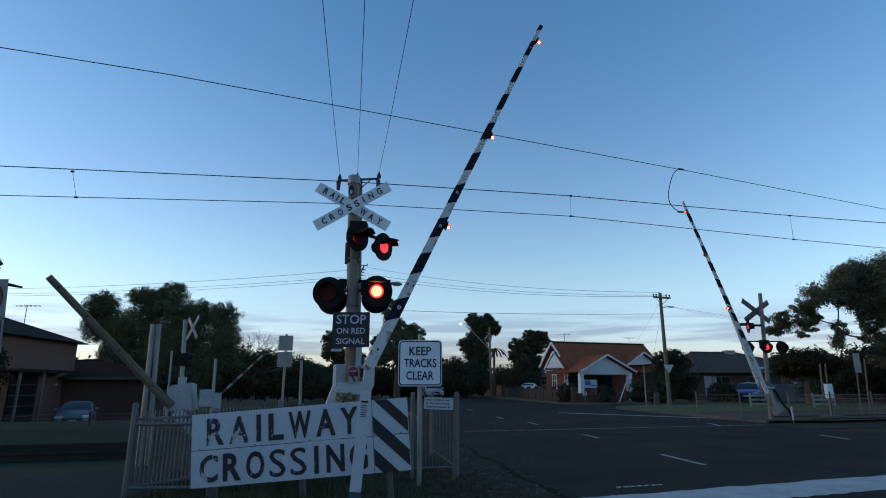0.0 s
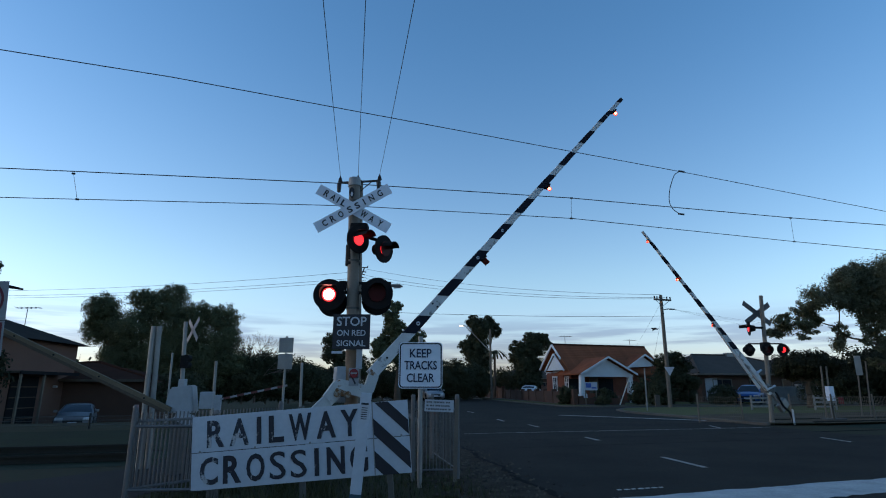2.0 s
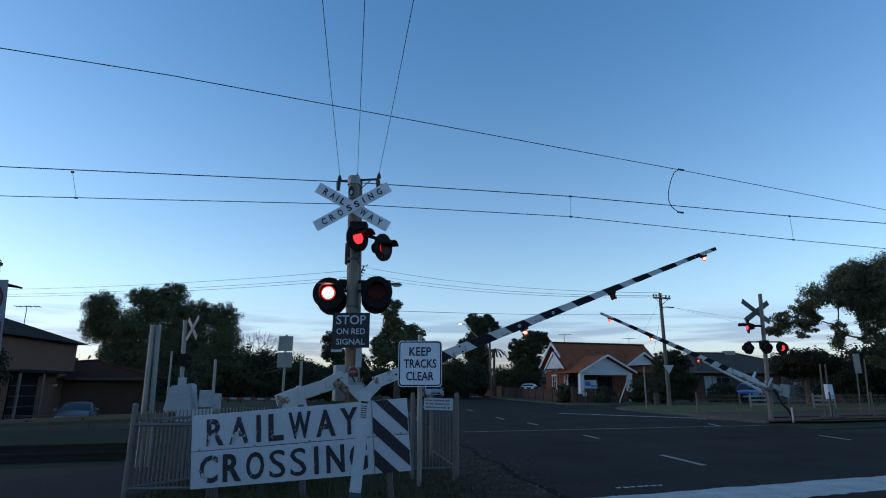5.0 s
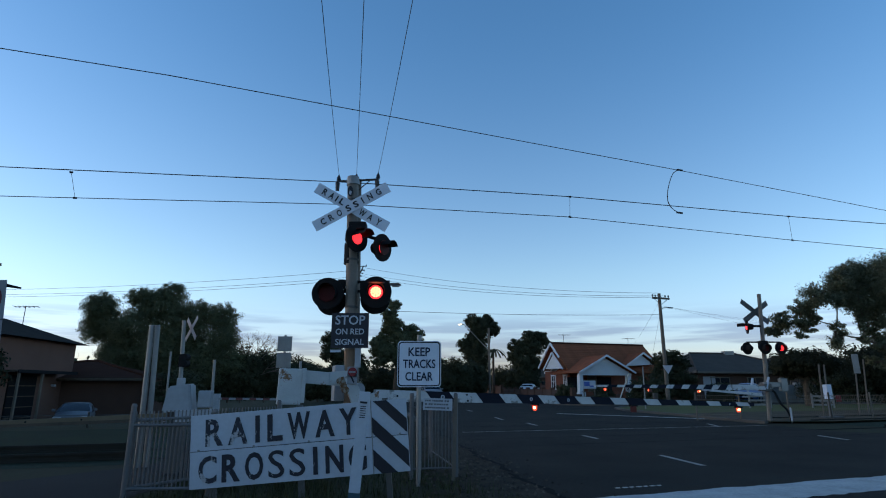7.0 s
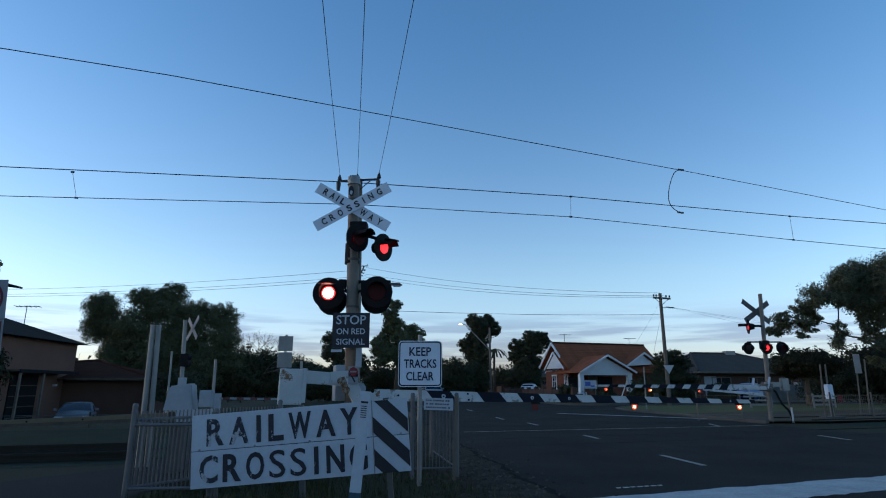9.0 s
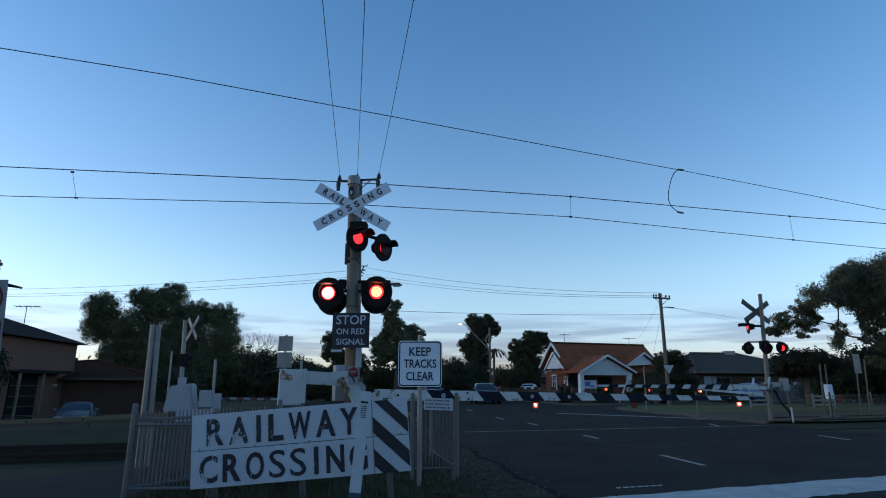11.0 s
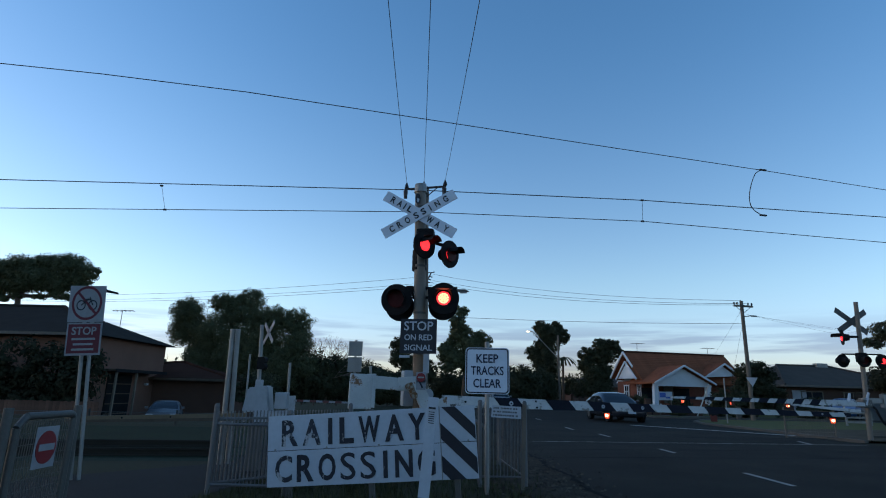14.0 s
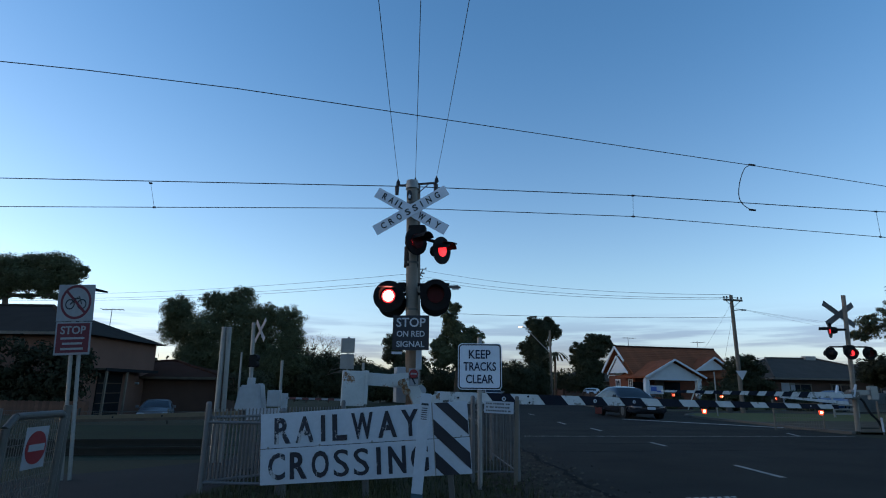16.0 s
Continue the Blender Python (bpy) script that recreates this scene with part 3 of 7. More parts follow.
def boom(parent, pivot, length, half0, half1, bands, lamps, white=BOOMWORN, dark=NAVY, side=-1, big=1.0, face=0):
    """A tapered boom along +x that turns about the pivot, with slanted dark stripes, hanging lamps and a counterweight."""
    bm = bmesh.new()
    n = 14
    rings = []
    for i in range(n + 1):
        x, h = 0.25 + (length - 0.25) * i / n, half0 + (half1 - half0) * i / n
        rings.append([bm.verts.new(p) for p in ((x, -0.03, -h), (x, -0.03, h), (x, 0.03, h), (x, 0.03, -h))])
    for a, b in zip(rings, rings[1:]):
        for i in range(4):
            bm.faces.new((a[i], b[i], b[(i + 1) % 4], a[(i + 1) % 4]))
    bm.faces.new(rings[0])
    bm.faces.new(rings[-1][::-1])
    bmesh.ops.recalc_face_normals(bm, faces=bm.faces)
    arm = part("boom_arm", bm, white, parent, "white boom with dark slanted stripes", pose(*pivot))
    for k, (x0, x1) in enumerate(bands):
        f0, f1 = x0 / length, x1 / length
        h0, h1 = half0 + (half1 - half0) * f0, half0 + (half1 - half0) * f1
        bm = bmesh.new()
        sl = h0 * 0.9
        pts = [(x0 - sl, h0 + 0.003), (x1 - sl, h1 + 0.003), (x1 + sl, -h1 - 0.003), (x0 + sl, -h0 - 0.003)]
        prism(bm, [(min(x, length), z) for x, z in pts], "y", -0.034, 0.034)
        part("stripe", bm, dark, arm)
        if k in (0, 2, 3, 8):
            bm = bmesh.new()
            rod(bm, ((x0 + x1) / 2 + 0.02, -0.04, 0), ((x0 + x1) / 2 + 0.02, -0.034, 0), h0 * 0.42, None, 14)
            ref = part("reflector", bm, WHITE, arm, "round white reflector")
            part("reflector_centre", rod(bmesh.new(), ((x0 + x1) / 2 + 0.02, -0.044, 0), ((x0 + x1) / 2 + 0.02, -0.04, 0), h0 * 0.18, None, 12), BLACK, ref, "dark centre")
    for x, lit, phase in lamps:
        bm = bmesh.new()
        hh = half0 + (half1 - half0) * x / length
        box(bm, (x, 0, -hh - 0.02), (0.1 * big, 0.1, 0.035), None, 0.012)
        box(bm, (x, 0, -hh - 0.005), (0.05, 0.05, 0.03))
        lp = part("boom_lamp", bm, BOARD, arm, "small lamp hanging from the boom")
        bm = bmesh.new()
        rod(bm, (x, 0, -hh - 0.035 - 0.06 * big), (x, 0, -hh - 0.035), 0.028 * big, 0.036 * big, 14)
        rod(bm, (x, 0, -hh - 0.045 - 0.06 * big), (x, 0, -hh - 0.035 - 0.06 * big), 0.018 * big, 0.028 * big, 14)
        part("lamp_glass", bm, DIMRED, lp, "glowing red lamp glass")
        bm = rod(bmesh.new(), (0, -0.036 * big, 0), (0, 0.036 * big, 0), 0.019 * big, None, 14)
        part("lamp_core", bm, lit, lp, "bright lamp core", pose(x, 0, -hh - 0.072, 0, 0, face))
        # added flap over the always-lit lamp, so that it seems to flash
        if phase:
            bm = box(bmesh.new(), (0, 0, -0.045 * big), (0.085 * big, 0.006, 0.085 * big), None, 0.002)
            closed = pose(x, 0, -hh - 0.025, 0, 0, face) @ pose(0, side * 0.048 * big, 0)
            OFF_FLAPS.append((part("shutter", bm, LAMPOFF, arm, "added dull red flap that hides the lit lamp", closed), closed, phase))
    return arm


# near crossing signal; its own x runs along the boom, -y faces the oncoming lane
near = thing("crossing_signal", pose(-1.36, 9.15, 0, 0, 0, 20), "grey crossing mast with diagonal cross, red lamps and striped boom", "crossing signal", "crossing signals")
UP = pose(-0.02, 0, 0, 0, 0, -20)      # parts that face the camera's side squarely
bm = rod(bmesh.new(), (-0.08, 0.02, -0.05), (-0.2, 0.02, 4.67), 0.105, 0.095, 20)
part("mast", bm, MAST, near, "grey painted steel mast", smooth=False)
bm = rod(bmesh.new(), (-0.195, 0.02, 4.6), (-0.2, 0.02, 4.75), 0.115, 0.1, 20)
part("mast_cap", bm, GALV, near, "steel mast cap")
AT = near.matrix_basis.inverted() @ pose(-1.575, 8.985, 4.45)
# black oval and white patch stand for a dark opening, pale low inside
bm = disc(bmesh.new(), (0, 0), 0.055, -0.012, 20, 0.03)
hole = part("mast_oval", bm, BLACK, near, "oval black disc standing for a dark opening high on the mast", AT @ Matrix.Diagonal((0.85, 1, 1.65, 1)))
part("oval_patch", box(bmesh.new(), (0.005, -0.016, -0.02), (0.045, 0.006, 0.04), Euler((0, radians(20), 0)).to_matrix()), WHITE, hole, "white patch standing for the opening's pale inside")
bm = bmesh.new()
box(bm, (-0.08, 0, 0.15), (0.4, 0.4, 0.3), None, 0.03)
part("footing", bm, KERB, near, "concrete footing")
crossbuck(near, UP @ pose(-0.16, -0.16, 4.16))
bm = bmesh.new()
rod(bm, (-0.5, 0, 2.9), (0.5, 0, 2.9), 0.024)
rod(bm, (-0.5, 0, 2.74), (0.5, 0, 2.74), 0.024)
for z in (2.9, 2.74):
    rod(bm, (-0.14, 0.02, z - 0.025), (-0.14, 0.02, z + 0.025), 0.118, None, 20)
box(bm, (-0.3, -0.02, 2.85), (0.12, 0.12, 0.16), None, 0.02)
box(bm, (0.06, -0.02, 2.84), (0.1, 0.1, 0.12), None, 0.02)
part("lamp_bracket", bm, BOARD, near, "black steel cross arm holding the lamps", UP)
lamp_unit(near, UP @ pose(-0.50, -0.16, 2.68), "L", HOT)
lamp_unit(near, UP @ pose(0.29, -0.16, 2.70, 0, 0, 8), "R", HOTR)
bm = bmesh.new()
box(bm, (-0.06, -0.02, 3.8), (0.3, 0.26, 0.24), None, 0.05)
rod(bm, (0.0, -0.02, 3.72), (0.4, 0.02, 3.6), 0.03)
rod(bm, (-0.16, 0, 3.2), (-0.16, 0, 3.55), 0.125, None, 16)
part("upper_bracket", bm, BOARD, near, "black bracket of the upper lamps", UP)
lamp_unit(near, UP @ pose(-0.04, -0.22, 3.6, 0, 0, 50), "A", GLOW, 0.9, False, 0.34, (12, 168, 0.125))
lamp_unit(near, UP @ pose(0.385, -0.12, 3.46, 4, 0, 58), "B", GLOW, 0.9, False, 0.25, (12, 168, 0.125))
bm = bmesh.new()
box(bm, (0, 0, 0), (0.6, 0.012, 0.56), None, 0.004)
stop = part("stop_sign_plate", bm, BLACK, near, "black plate with white words", UP @ pose(-0.105, -0.17, 2.075))
for s, z, w, h in (("STOP", 0.165, 0.48, 0.15), ("ON RED", -0.02, 0.46, 0.095), ("SIGNAL", -0.185, 0.46, 0.095)):
    lettering("lettering", s, w, h, WHITE, stop, pose(0, -0.0095, z), 0.012)
bm = bmesh.new()
box(bm, (0, 0, 0), (0.17, 0.01, 0.04))
part("number_plate", bm, WHITE, near, "small white plate", UP @ pose(-0.33, -0.14, 1.75))
rp = part("notice_plate", box(bmesh.new(), (0, 0, 0.06), (0.16, 0.008, 0.16), None, 0.003), DULL, near, "small white plate with a red no entry disc", UP @ pose(0.0, -0.42, 1.355))
part("red_disc", disc(bmesh.new(), (0, 0.06), 0.068, -0.01, 24, 0.005), REDBOARD, rp, "faded red disc")
part("white_bar", box(bmesh.new(), (0, -0.012, 0.06), (0.095, 0.006, 0.024)), DULL, rp, "white bar")
pp2 = part("picture_plate", box(bmesh.new(), (0, 0.0, -0.12), (0.15, 0.008, 0.16), None, 0.003), DULL, near, "small white plate with a dark picture", UP @ pose(0.0, -0.42, 1.43))
part("picture_stroke", box(bmesh.new(), (0.0, -0.006, -0.12), (0.025, 0.004, 0.12), Euler((0, radians(-28), 0)).to_matrix()), BLACK, pp2)
part("lower_mast_sleeve", rod(bmesh.new(), (-0.08, 0.02, -0.04), (-0.125, 0.02, 1.78), 0.109, 0.106, 20), OCHREMAST, near, "tan-painted lower part of the mast")
bm = box(bmesh.new(), (0.03, -0.13, 1.66), (0.09, 0.06, 0.34), None, 0.008)
part("cable_cover", bm, CABINET, near, "pale cable cover on the mast", UP)
for z in (1.95, 2.45, 3.25, 4.3):
    bm = rod(bmesh.new(), (-0.08 - 0.025 * z, 0.02, z), (-0.08 - 0.025 * z, 0.02, z + 0.035), 0.112, None, 20)
    part("mast_clamp", bm, FENCE, near, "dark steel clamp band")
# boom machine and its two moving parts
PIV = (-0.053, -0.32, 1.15)
bm = bmesh.new()
box(bm, (-0.2, 0.14, 1.25), (0.34, 0.3, 0.56), None, 0.03)
rod(bm, (-0.02, -0.26, 1.16), (-0.02, 0.1, 1.16), 0.09, None, 20)
box(bm, (-0.08, 0.0, 0.75), (0.1, 0.1, 0.7))
part("boom_machine", bm, CABINET, near, "weathered white boom machine case")
BANDS = [(1.16, 1.56)] + [(1.30 + 0.735 * k, 1.71 + 0.735 * k) for k in range(1, 10)]
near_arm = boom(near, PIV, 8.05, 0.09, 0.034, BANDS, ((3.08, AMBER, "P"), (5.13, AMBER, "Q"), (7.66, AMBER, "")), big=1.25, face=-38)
for x, z in ((1.8, 0.045), (1.82, -0.05), (0.62, 0.0)):
    part("boom_bolt", rod(bmesh.new(), (x, -0.045, z), (x, -0.03, z), 0.016, None, 10), BOARD, near_arm, "dark bolt head")
bm = bmesh.new()
box(bm, (-0.58, 0.0, 0.235), (0.7, 0.06, 0.19), Euler((0, radians(3), 0)).to_matrix(), 0.01)
box(bm, (-1.03, 0.0, 0.1), (0.34, 0.14, 0.52), None, 0.02)
box(bm, (-0.84, 0.0, 0.12), (0.06, 0.16, 0.5), None, 0.01)
part("counterweight", bm, STREAKED, near_arm, "white counterweight arm with a heavy end plate")
bm = bmesh.new()
prism(bm, [(-0.46, 0.33), (-0.2, 0.36), (-0.1, 0.3), (0.08, -0.03), (0.32, 0.07), (0.32, -0.1), (0.1, -0.2), (-0.05, -0.2), (-0.23, 0.16), (-0.46, 0.16)], "y", -0.05, 0.05)
part("hub_bracket", bm, STREAKED, near_arm, "rust-spotted white bracket at the boom's pivot")
bm = bmesh.new()
box(bm, (-0.25, 0.0, 0.17), (0.1, 0.12, 0.2), Euler((0, radians(-22), 0)).to_matrix(), 0.035)
rod(bm, (-0.3, -0.075, 0.2), (-0.3, 0.075, 0.2), 0.055, None, 12)
rod(bm, (-0.2, -0.075, 0.07), (-0.2, 0.075, 0.07), 0.05, None, 12)
part("hub_casting", bm, RUSTY, near_arm, "rusted casting with bolts beside the pivot")

# far crossing signal on the other side of the road
far = thing("crossing_signal", pose(11.13, 19.65, 0, 0, 0, 200), "grey crossing mast seen from behind, with lamps and boom", "crossing signal", "crossing signals")
UPF = pose(0, 0, 0, 0, 0, -200)
bm = rod(bmesh.new(), Vector((0, 0, -0.05)), UPF @ Vector((0.22, 0, 4.4)), 0.075, 0.064, 16)
part("mast", bm, MAST, far, "grey painted steel mast")
crossbuck(far, UPF @ pose(0.06, 0.12, 3.78, 0, 0, 21), False)
bm = bmesh.new()
rod(bm, (-0.45, 0, 2.7), (0.72, 0, 2.7), 0.024)
rod(bm, (-0.4, 0, 3.26), (0.18, 0, 3.26), 0.04)
box(bm, (0.12, 0, 2.6), (0.24, 0.24, 0.3), None, 0.03)
part("lamp_bracket", bm, BOARD, far, "black cross arm", UPF)
lamp_unit(far, UPF @ pose(-0.4, 0.1, 2.49, 0, 0, 195), "X", GLOW, 0.82, False)
lamp_unit(far, UPF @ pose(0.08, -0.2, 2.49, 0, 0, 5), "B", GLOW, 0.82, False)
lamp_unit(far, UPF @ pose(0.68, -0.1, 2.49, 0, 0, 5), "A", GLOW, 0.82, False)
lamp_unit(far, UPF @ pose(-0.4, -0.05, 3.23, 0, 0, -107), "A", GLOW, 0.95, False, 0.3, (12, 168, 0.12))
bm = bmesh.new()
box(bm, (0.1, 0.08, 1.16), (0.34, 0.26, 0.24), None, 0.03)
box(bm, (0.1, 0.08, 1.3), (0.24, 0.2, 0.06), None, 0.02)
part("boom_machine", bm, FENCE, far, "grey boom machine case")
FPIV = (0.3, 0.16, 1.266)
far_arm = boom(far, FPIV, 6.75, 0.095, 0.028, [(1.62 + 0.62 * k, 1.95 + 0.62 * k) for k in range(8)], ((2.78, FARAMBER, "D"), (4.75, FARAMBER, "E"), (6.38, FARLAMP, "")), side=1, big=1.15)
bm = bmesh.new()
prism(bm, [(0.1, -0.28), (0.1, -0.18), (2.75, -0.06), (2.8, -0.09), (2.6, -0.12)], "y", -0.025, 0.025)
for x in (0.7, 1.5, 2.2):
    box(bm, (x, 0, -0.15 + 0.035 * x), (0.05, 0.04, 0.14))
part("support_bar", bm, BOOMWORN, far_arm, "white stay bar under the boom")
bm = bmesh.new()
box(bm, (-0.5, 0.0, 0.1), (0.9, 0.07, 0.16), None, 0.01)
box(bm, (-0.95, 0.0, 0.1), (0.3, 0.14, 0.42), None, 0.02)
part("counterweight", bm, GALV, far_arm, "dull grey counterweight plate")
for a, b in (((-0.12, 0.02, -0.04), (-0.3, 0.02, 0.34)), ((0.52, 0.02, 0.03), (0.44, 0.02, 0.3))):
    part("pivot_strut", rod(bmesh.new(), a, b, 0.05, 0.035, 10), WHITE, far_arm, "white steel strut at the boom's pivot")
bm = box(bmesh.new(), (0.3, 0.0, -0.02), (1.3, 0.1, 0.12), None, 0.02)
part("boom_shoe", bm, BOOMWORN, far_arm, "white shoe holding the boom")
bm = tube_path(bmesh.new(), [(0.1, -0.1, 1.12), (0.22, -0.14, 1.0), (0.28, -0.16, 0.8), (0.36, -0.18, 0.6), (0.52, -0.2, 0.42), (0.6, -0.2, 0.2), (0.63, -0.2, -0.02)], 0.035, 8)
part("cable_conduit", bm, BOARD, far, "black cable conduit curving to the ground", UPF)
bm = rod(bmesh.new(), (0.61, -0.24, -0.02), (0.61, -0.24, 0.5), 0.03, None, 10)
part("marker_peg", bm, WHITE, far, "short white peg", UPF)

# ---------------------------------------------------------------- signs beside the road
panel = thing("railway_crossing_sign", pose(-1.56, 6.4, 0.598, 0, -4.6, 0), "white panel reading railway crossing with black stripes", "sign")
bm = bmesh.new()
box(bm, (0, 0, 0.19), (2.38, 0.012, 0.378), None, 0.004)
part("upper_board", bm, WHITE, panel, "upper white board")
bm = bmesh.new()
box(bm, (0, 0, -0.195), (2.38, 0.012, 0.378), None, 0.004)
part("lower_board", bm, WHITE, panel, "lower white board")
for s, x, z, w in (("RAILWAY", -0.195, 0.185, 1.66), ("CROSSING", -0.185, -0.195, 1.82)):
    n = len(s)
    widths = [{"I": 0.55, "W": 1.28, "A": 1.1, "L": 0.86, "S": 0.88}.get(c, 1.0) for c in s]
    total = sum(widths) + 0.28 * (n - 1)
    pos = x - w / 2
    for c, cwid in zip(s, widths):
        ww = w * cwid / total
        lettering("letter", c, ww * (0.45 if c == "I" else 1.0), 0.285, LETTERS2 if pos < -0.95 or (c == "A" and pos < -0.5) else LETTERS, panel, pose(pos + ww / 2, -0.0095, z), 0.004 if c == "S" else 0.022 if c in "OCG" else 0.03)
        pos += ww + w * 0.28 / total
for k in range(3):
    x0 = 0.80
    bm = bmesh.new()
    a = 0.40 - 0.345 * k
    poly = [(x0, a), (x0, a - 0.17), (x0 + 0.385, a - 0.17 - 0.38), (x0 + 0.385, a - 0.38)]
    if k == 0:
        poly = [(x0 + 0.02, 0.377), (x0 + 0.17, 0.377), (x0 + 0.385, 0.165), (x0 + 0.385, 0.015)]
    if k == 1:
        poly = [(x0, 0.21), (x0, 0.04), (x0 + 0.385, -0.34), (x0 + 0.385, -0.17)]
    if k == 2:
        poly = [(x0, -0.13), (x0, -0.30), (x0 + 0.085, -0.383), (x0 + 0.257, -0.383)]
    prism(bm, poly, "y", -0.0125, -0.0065)
    part("hazard_stripe", bm, BLACK, panel)
part("board_joint", box(bmesh.new(), (0.795, -0.001, 0), (0.012, 0.014, 0.77)), GALV, panel, "steel joint strip")
for x in (-1.1, -0.5, 0.1, 0.7, 1.1):
    part("bolt", rod(bmesh.new(), (x, -0.012, 0.01), (x, -0.006, 0.01), 0.012, None, 8), GALV, panel)
for x in (-0.95, 0.0, 0.95):
    bm = bmesh.new()
    box(bm, (x, 0.04, -0.15), (0.06, 0.06, 1.1), None, 0.005)
    part("post", bm, FENCE, panel, "square steel post")

def rounded(w, h, r):
    pts = []
    for cx, cz, a0 in ((w / 2 - r, h / 2 - r, 0), (-w / 2 + r, h / 2 - r, 90), (-w / 2 + r, -h / 2 + r, 180), (w / 2 - r, -h / 2 + r, 270)):
        pts += [(cx + r * math.cos(radians(a0 + 15 * k)), cz + r * math.sin(radians(a0 + 15 * k))) for k in range(7)]
    return pts


keep = thing("keep_clear_sign", pose(-0.3, 7.4, 0), "white square sign reading keep tracks clear on a post", "sign")
bm = rod(bmesh.new(), (0, 0.03, -0.05), (-0.005, 0.03, 1.86), 0.03, None, 14)
part("post", bm, GALV, keep, "round steel post")
bm = prism(bmesh.new(), [(x, z + 1.485) for x, z in rounded(0.57, 0.59, 0.05)], "y", -0.006, 0.006)
kp = part("sign_plate", bm, WHITE2, keep, "white plate with rounded corners", pose(0, -0.01, 0))
bm = bmesh.new()
outer, inner = rounded(0.55, 0.57, 0.045), rounded(0.52, 0.54, 0.035)
for k in range(len(outer)):
    k2 = (k + 1) % len(outer)
    bm.faces.new([bm.verts.new((x, -0.0085, z + 1.485)) for x, z in (outer[k], outer[k2], inner[k2], inner[k])])
part("border", bm, BLACK, kp, "thin black border")
for s, z, w in (("KEEP", 0.155, 0.285), ("TRACKS", 0.0, 0.425), ("CLEAR", -0.16, 0.36)):
    lettering("lettering", s, w, 0.112, INK, kp, pose(0, -0.0095, 1.485 + z), 0.016)

guide = thing("guide_post", pose(-0.9, 6.0, -0.02, 0, 4.5, 0), "white leaning guide post with a small label", "guide post")
bm = bmesh.new()
box(bm, (0, 0, 0.675), (0.115, 0.03, 0.99), None, 0.008)
part("post", bm, WHITE, guide, "flat white plastic post")
bm = bmesh.new()
box(bm, (0, 0, 0.08), (0.117, 0.032, 0.2), None, 0.005)
part("post_foot", bm, TEAL, guide, "dark teal foot of the post")
bm = bmesh.new()
box(bm, (0.0, -0.018, 1.06), (0.075, 0.004, 0.02))
for k in range(6):
    box(bm, (0.0, -0.018, 1.02 - 0.022 * k), (0.06, 0.004, 0.008))
part("label_bars", bm, BLACK, guide, "dark printed label")

# ---------------------------------------------------------------- fences and gates
def bar_fence(name, a, b, h, label, n=None, base=0.1, r=0.011, rails=(0.12, 0.9), post_h=None, material=None, thin=0.017, posts=None):
    """A fence of upright bars between two posts, from a to b."""
    material = material or FENCE
    a, b = Vector((*a, 0)), Vector((*b, 0))
    d = b - a
    L = d.length
    f = thing(name, Matrix.Translation(a) @ Matrix.Rotation(math.atan2(d.y, d.x), 4, "Z"), label, "fence")
    for x in (0, L):
        bm = rod(bmesh.new(), (x, 0, -0.05), (x, 0, (post_h or h) + 0.06), 0.03, None, 12)
        rod(bm, (x, 0, (post_h or h) + 0.06), (x, 0, (post_h or h) + 0.09), 0.034, 0.02, 12)
        part("post", bm, posts or material, f, "round steel post")
    for z in rails:
        bm = rod(bmesh.new(), (0, 0, h * z), (L, 0, h * z), thin, None, 8)
        part("rail", bm, material, f)
    n = n or int(L / 0.085)
    bm = rod(bmesh.new(), (0, 0, base), (0, 0, h), r, None, 6)
    first = part("bar", bm, material, f, "", Matrix.Translation((L / (n + 1), 0.02, 0)))
    for k in range(1, n):
        o = new("bar", first.data)
        o.parent, o.matrix_basis = f, Matrix.Translation((L * (k + 1) / (n + 1), 0.02, 0))
    return f


bar_fence("bar_fence", (-3.5, 6.55), (-2.35, 8.3), 0.92, "pale grey steel bar fence beside the footpath", n=40, r=0.007, material=FENCEL)
bar_fence("bar_fence", (-3.5, 6.55), (-2.6, 6.62), 0.86, "pale grey steel bar fence behind the crossing panel", base=0.08, n=19, r=0.007, material=FENCEL)
bar_fence("bar_fence", (-0.42, 7.95), (0.19, 8.05), 1.02, "pale grey steel bar fence behind the sign", n=12, r=0.006, thin=0.012, material=FENCEL)
bar_fence("bar_fence", (0.19, 8.05), (-0.2, 10.2), 1.0, "pale grey wire fence at the road edge", n=18, r=0.0028, thin=0.009, material=FENCEL)
note = thing("phone_notice", pose(-0.06, 7.72, 0.965, 0, 2, 0), "small white notice plate with rows of worn writing", "sign")
bm = bmesh.new()
box(bm, (0, 0, 0), (0.39, 0.008, 0.155), None, 0.002)
part("plate", bm, WHITE, note, "white plate")
random.seed(3)
for r in range(3):
    x = -0.17
    while x < 0.15:
        w = random.uniform(0.012, 0.034)
        part("writing_bar", box(bmesh.new(), (x + w / 2, -0.006, 0.045 - 0.045 * r), (w, 0.003, 0.02)), FADEDINK, note)
        x += w + (0.02 if random.random() < 0.2 else 0.006)
bm = bmesh.new()
box(bm, (0.24, 0.05, -0.45), (0.05, 0.05, 1.1), None, 0.004)
part("post", bm, TIMBER, note, "timber post")

# tall twin posts by the footpath
for x in (-4.66, -4.57):
    bm = rod(bmesh.new(), (x, 9.0 + (x + 4.66), -0.05), (x - 0.03, 9.0, 2.16), 0.04, None, 12)
    solid("steel_post", bm, GALV, "tall grey steel post beside the footpath", "post", "tall posts")
for x, y, h in ((-5.6, 14.0, 1.84), (-3.47, 14.0, 1.8), (-9.6, 20, 2.4)):
    bm = rod(bmesh.new(), (x, y, -0.05), (x - 0.04, y, h), 0.034, None, 12)
    solid("steel_post", bm, GALV, "grey steel post near the tracks", "post", "tall posts")

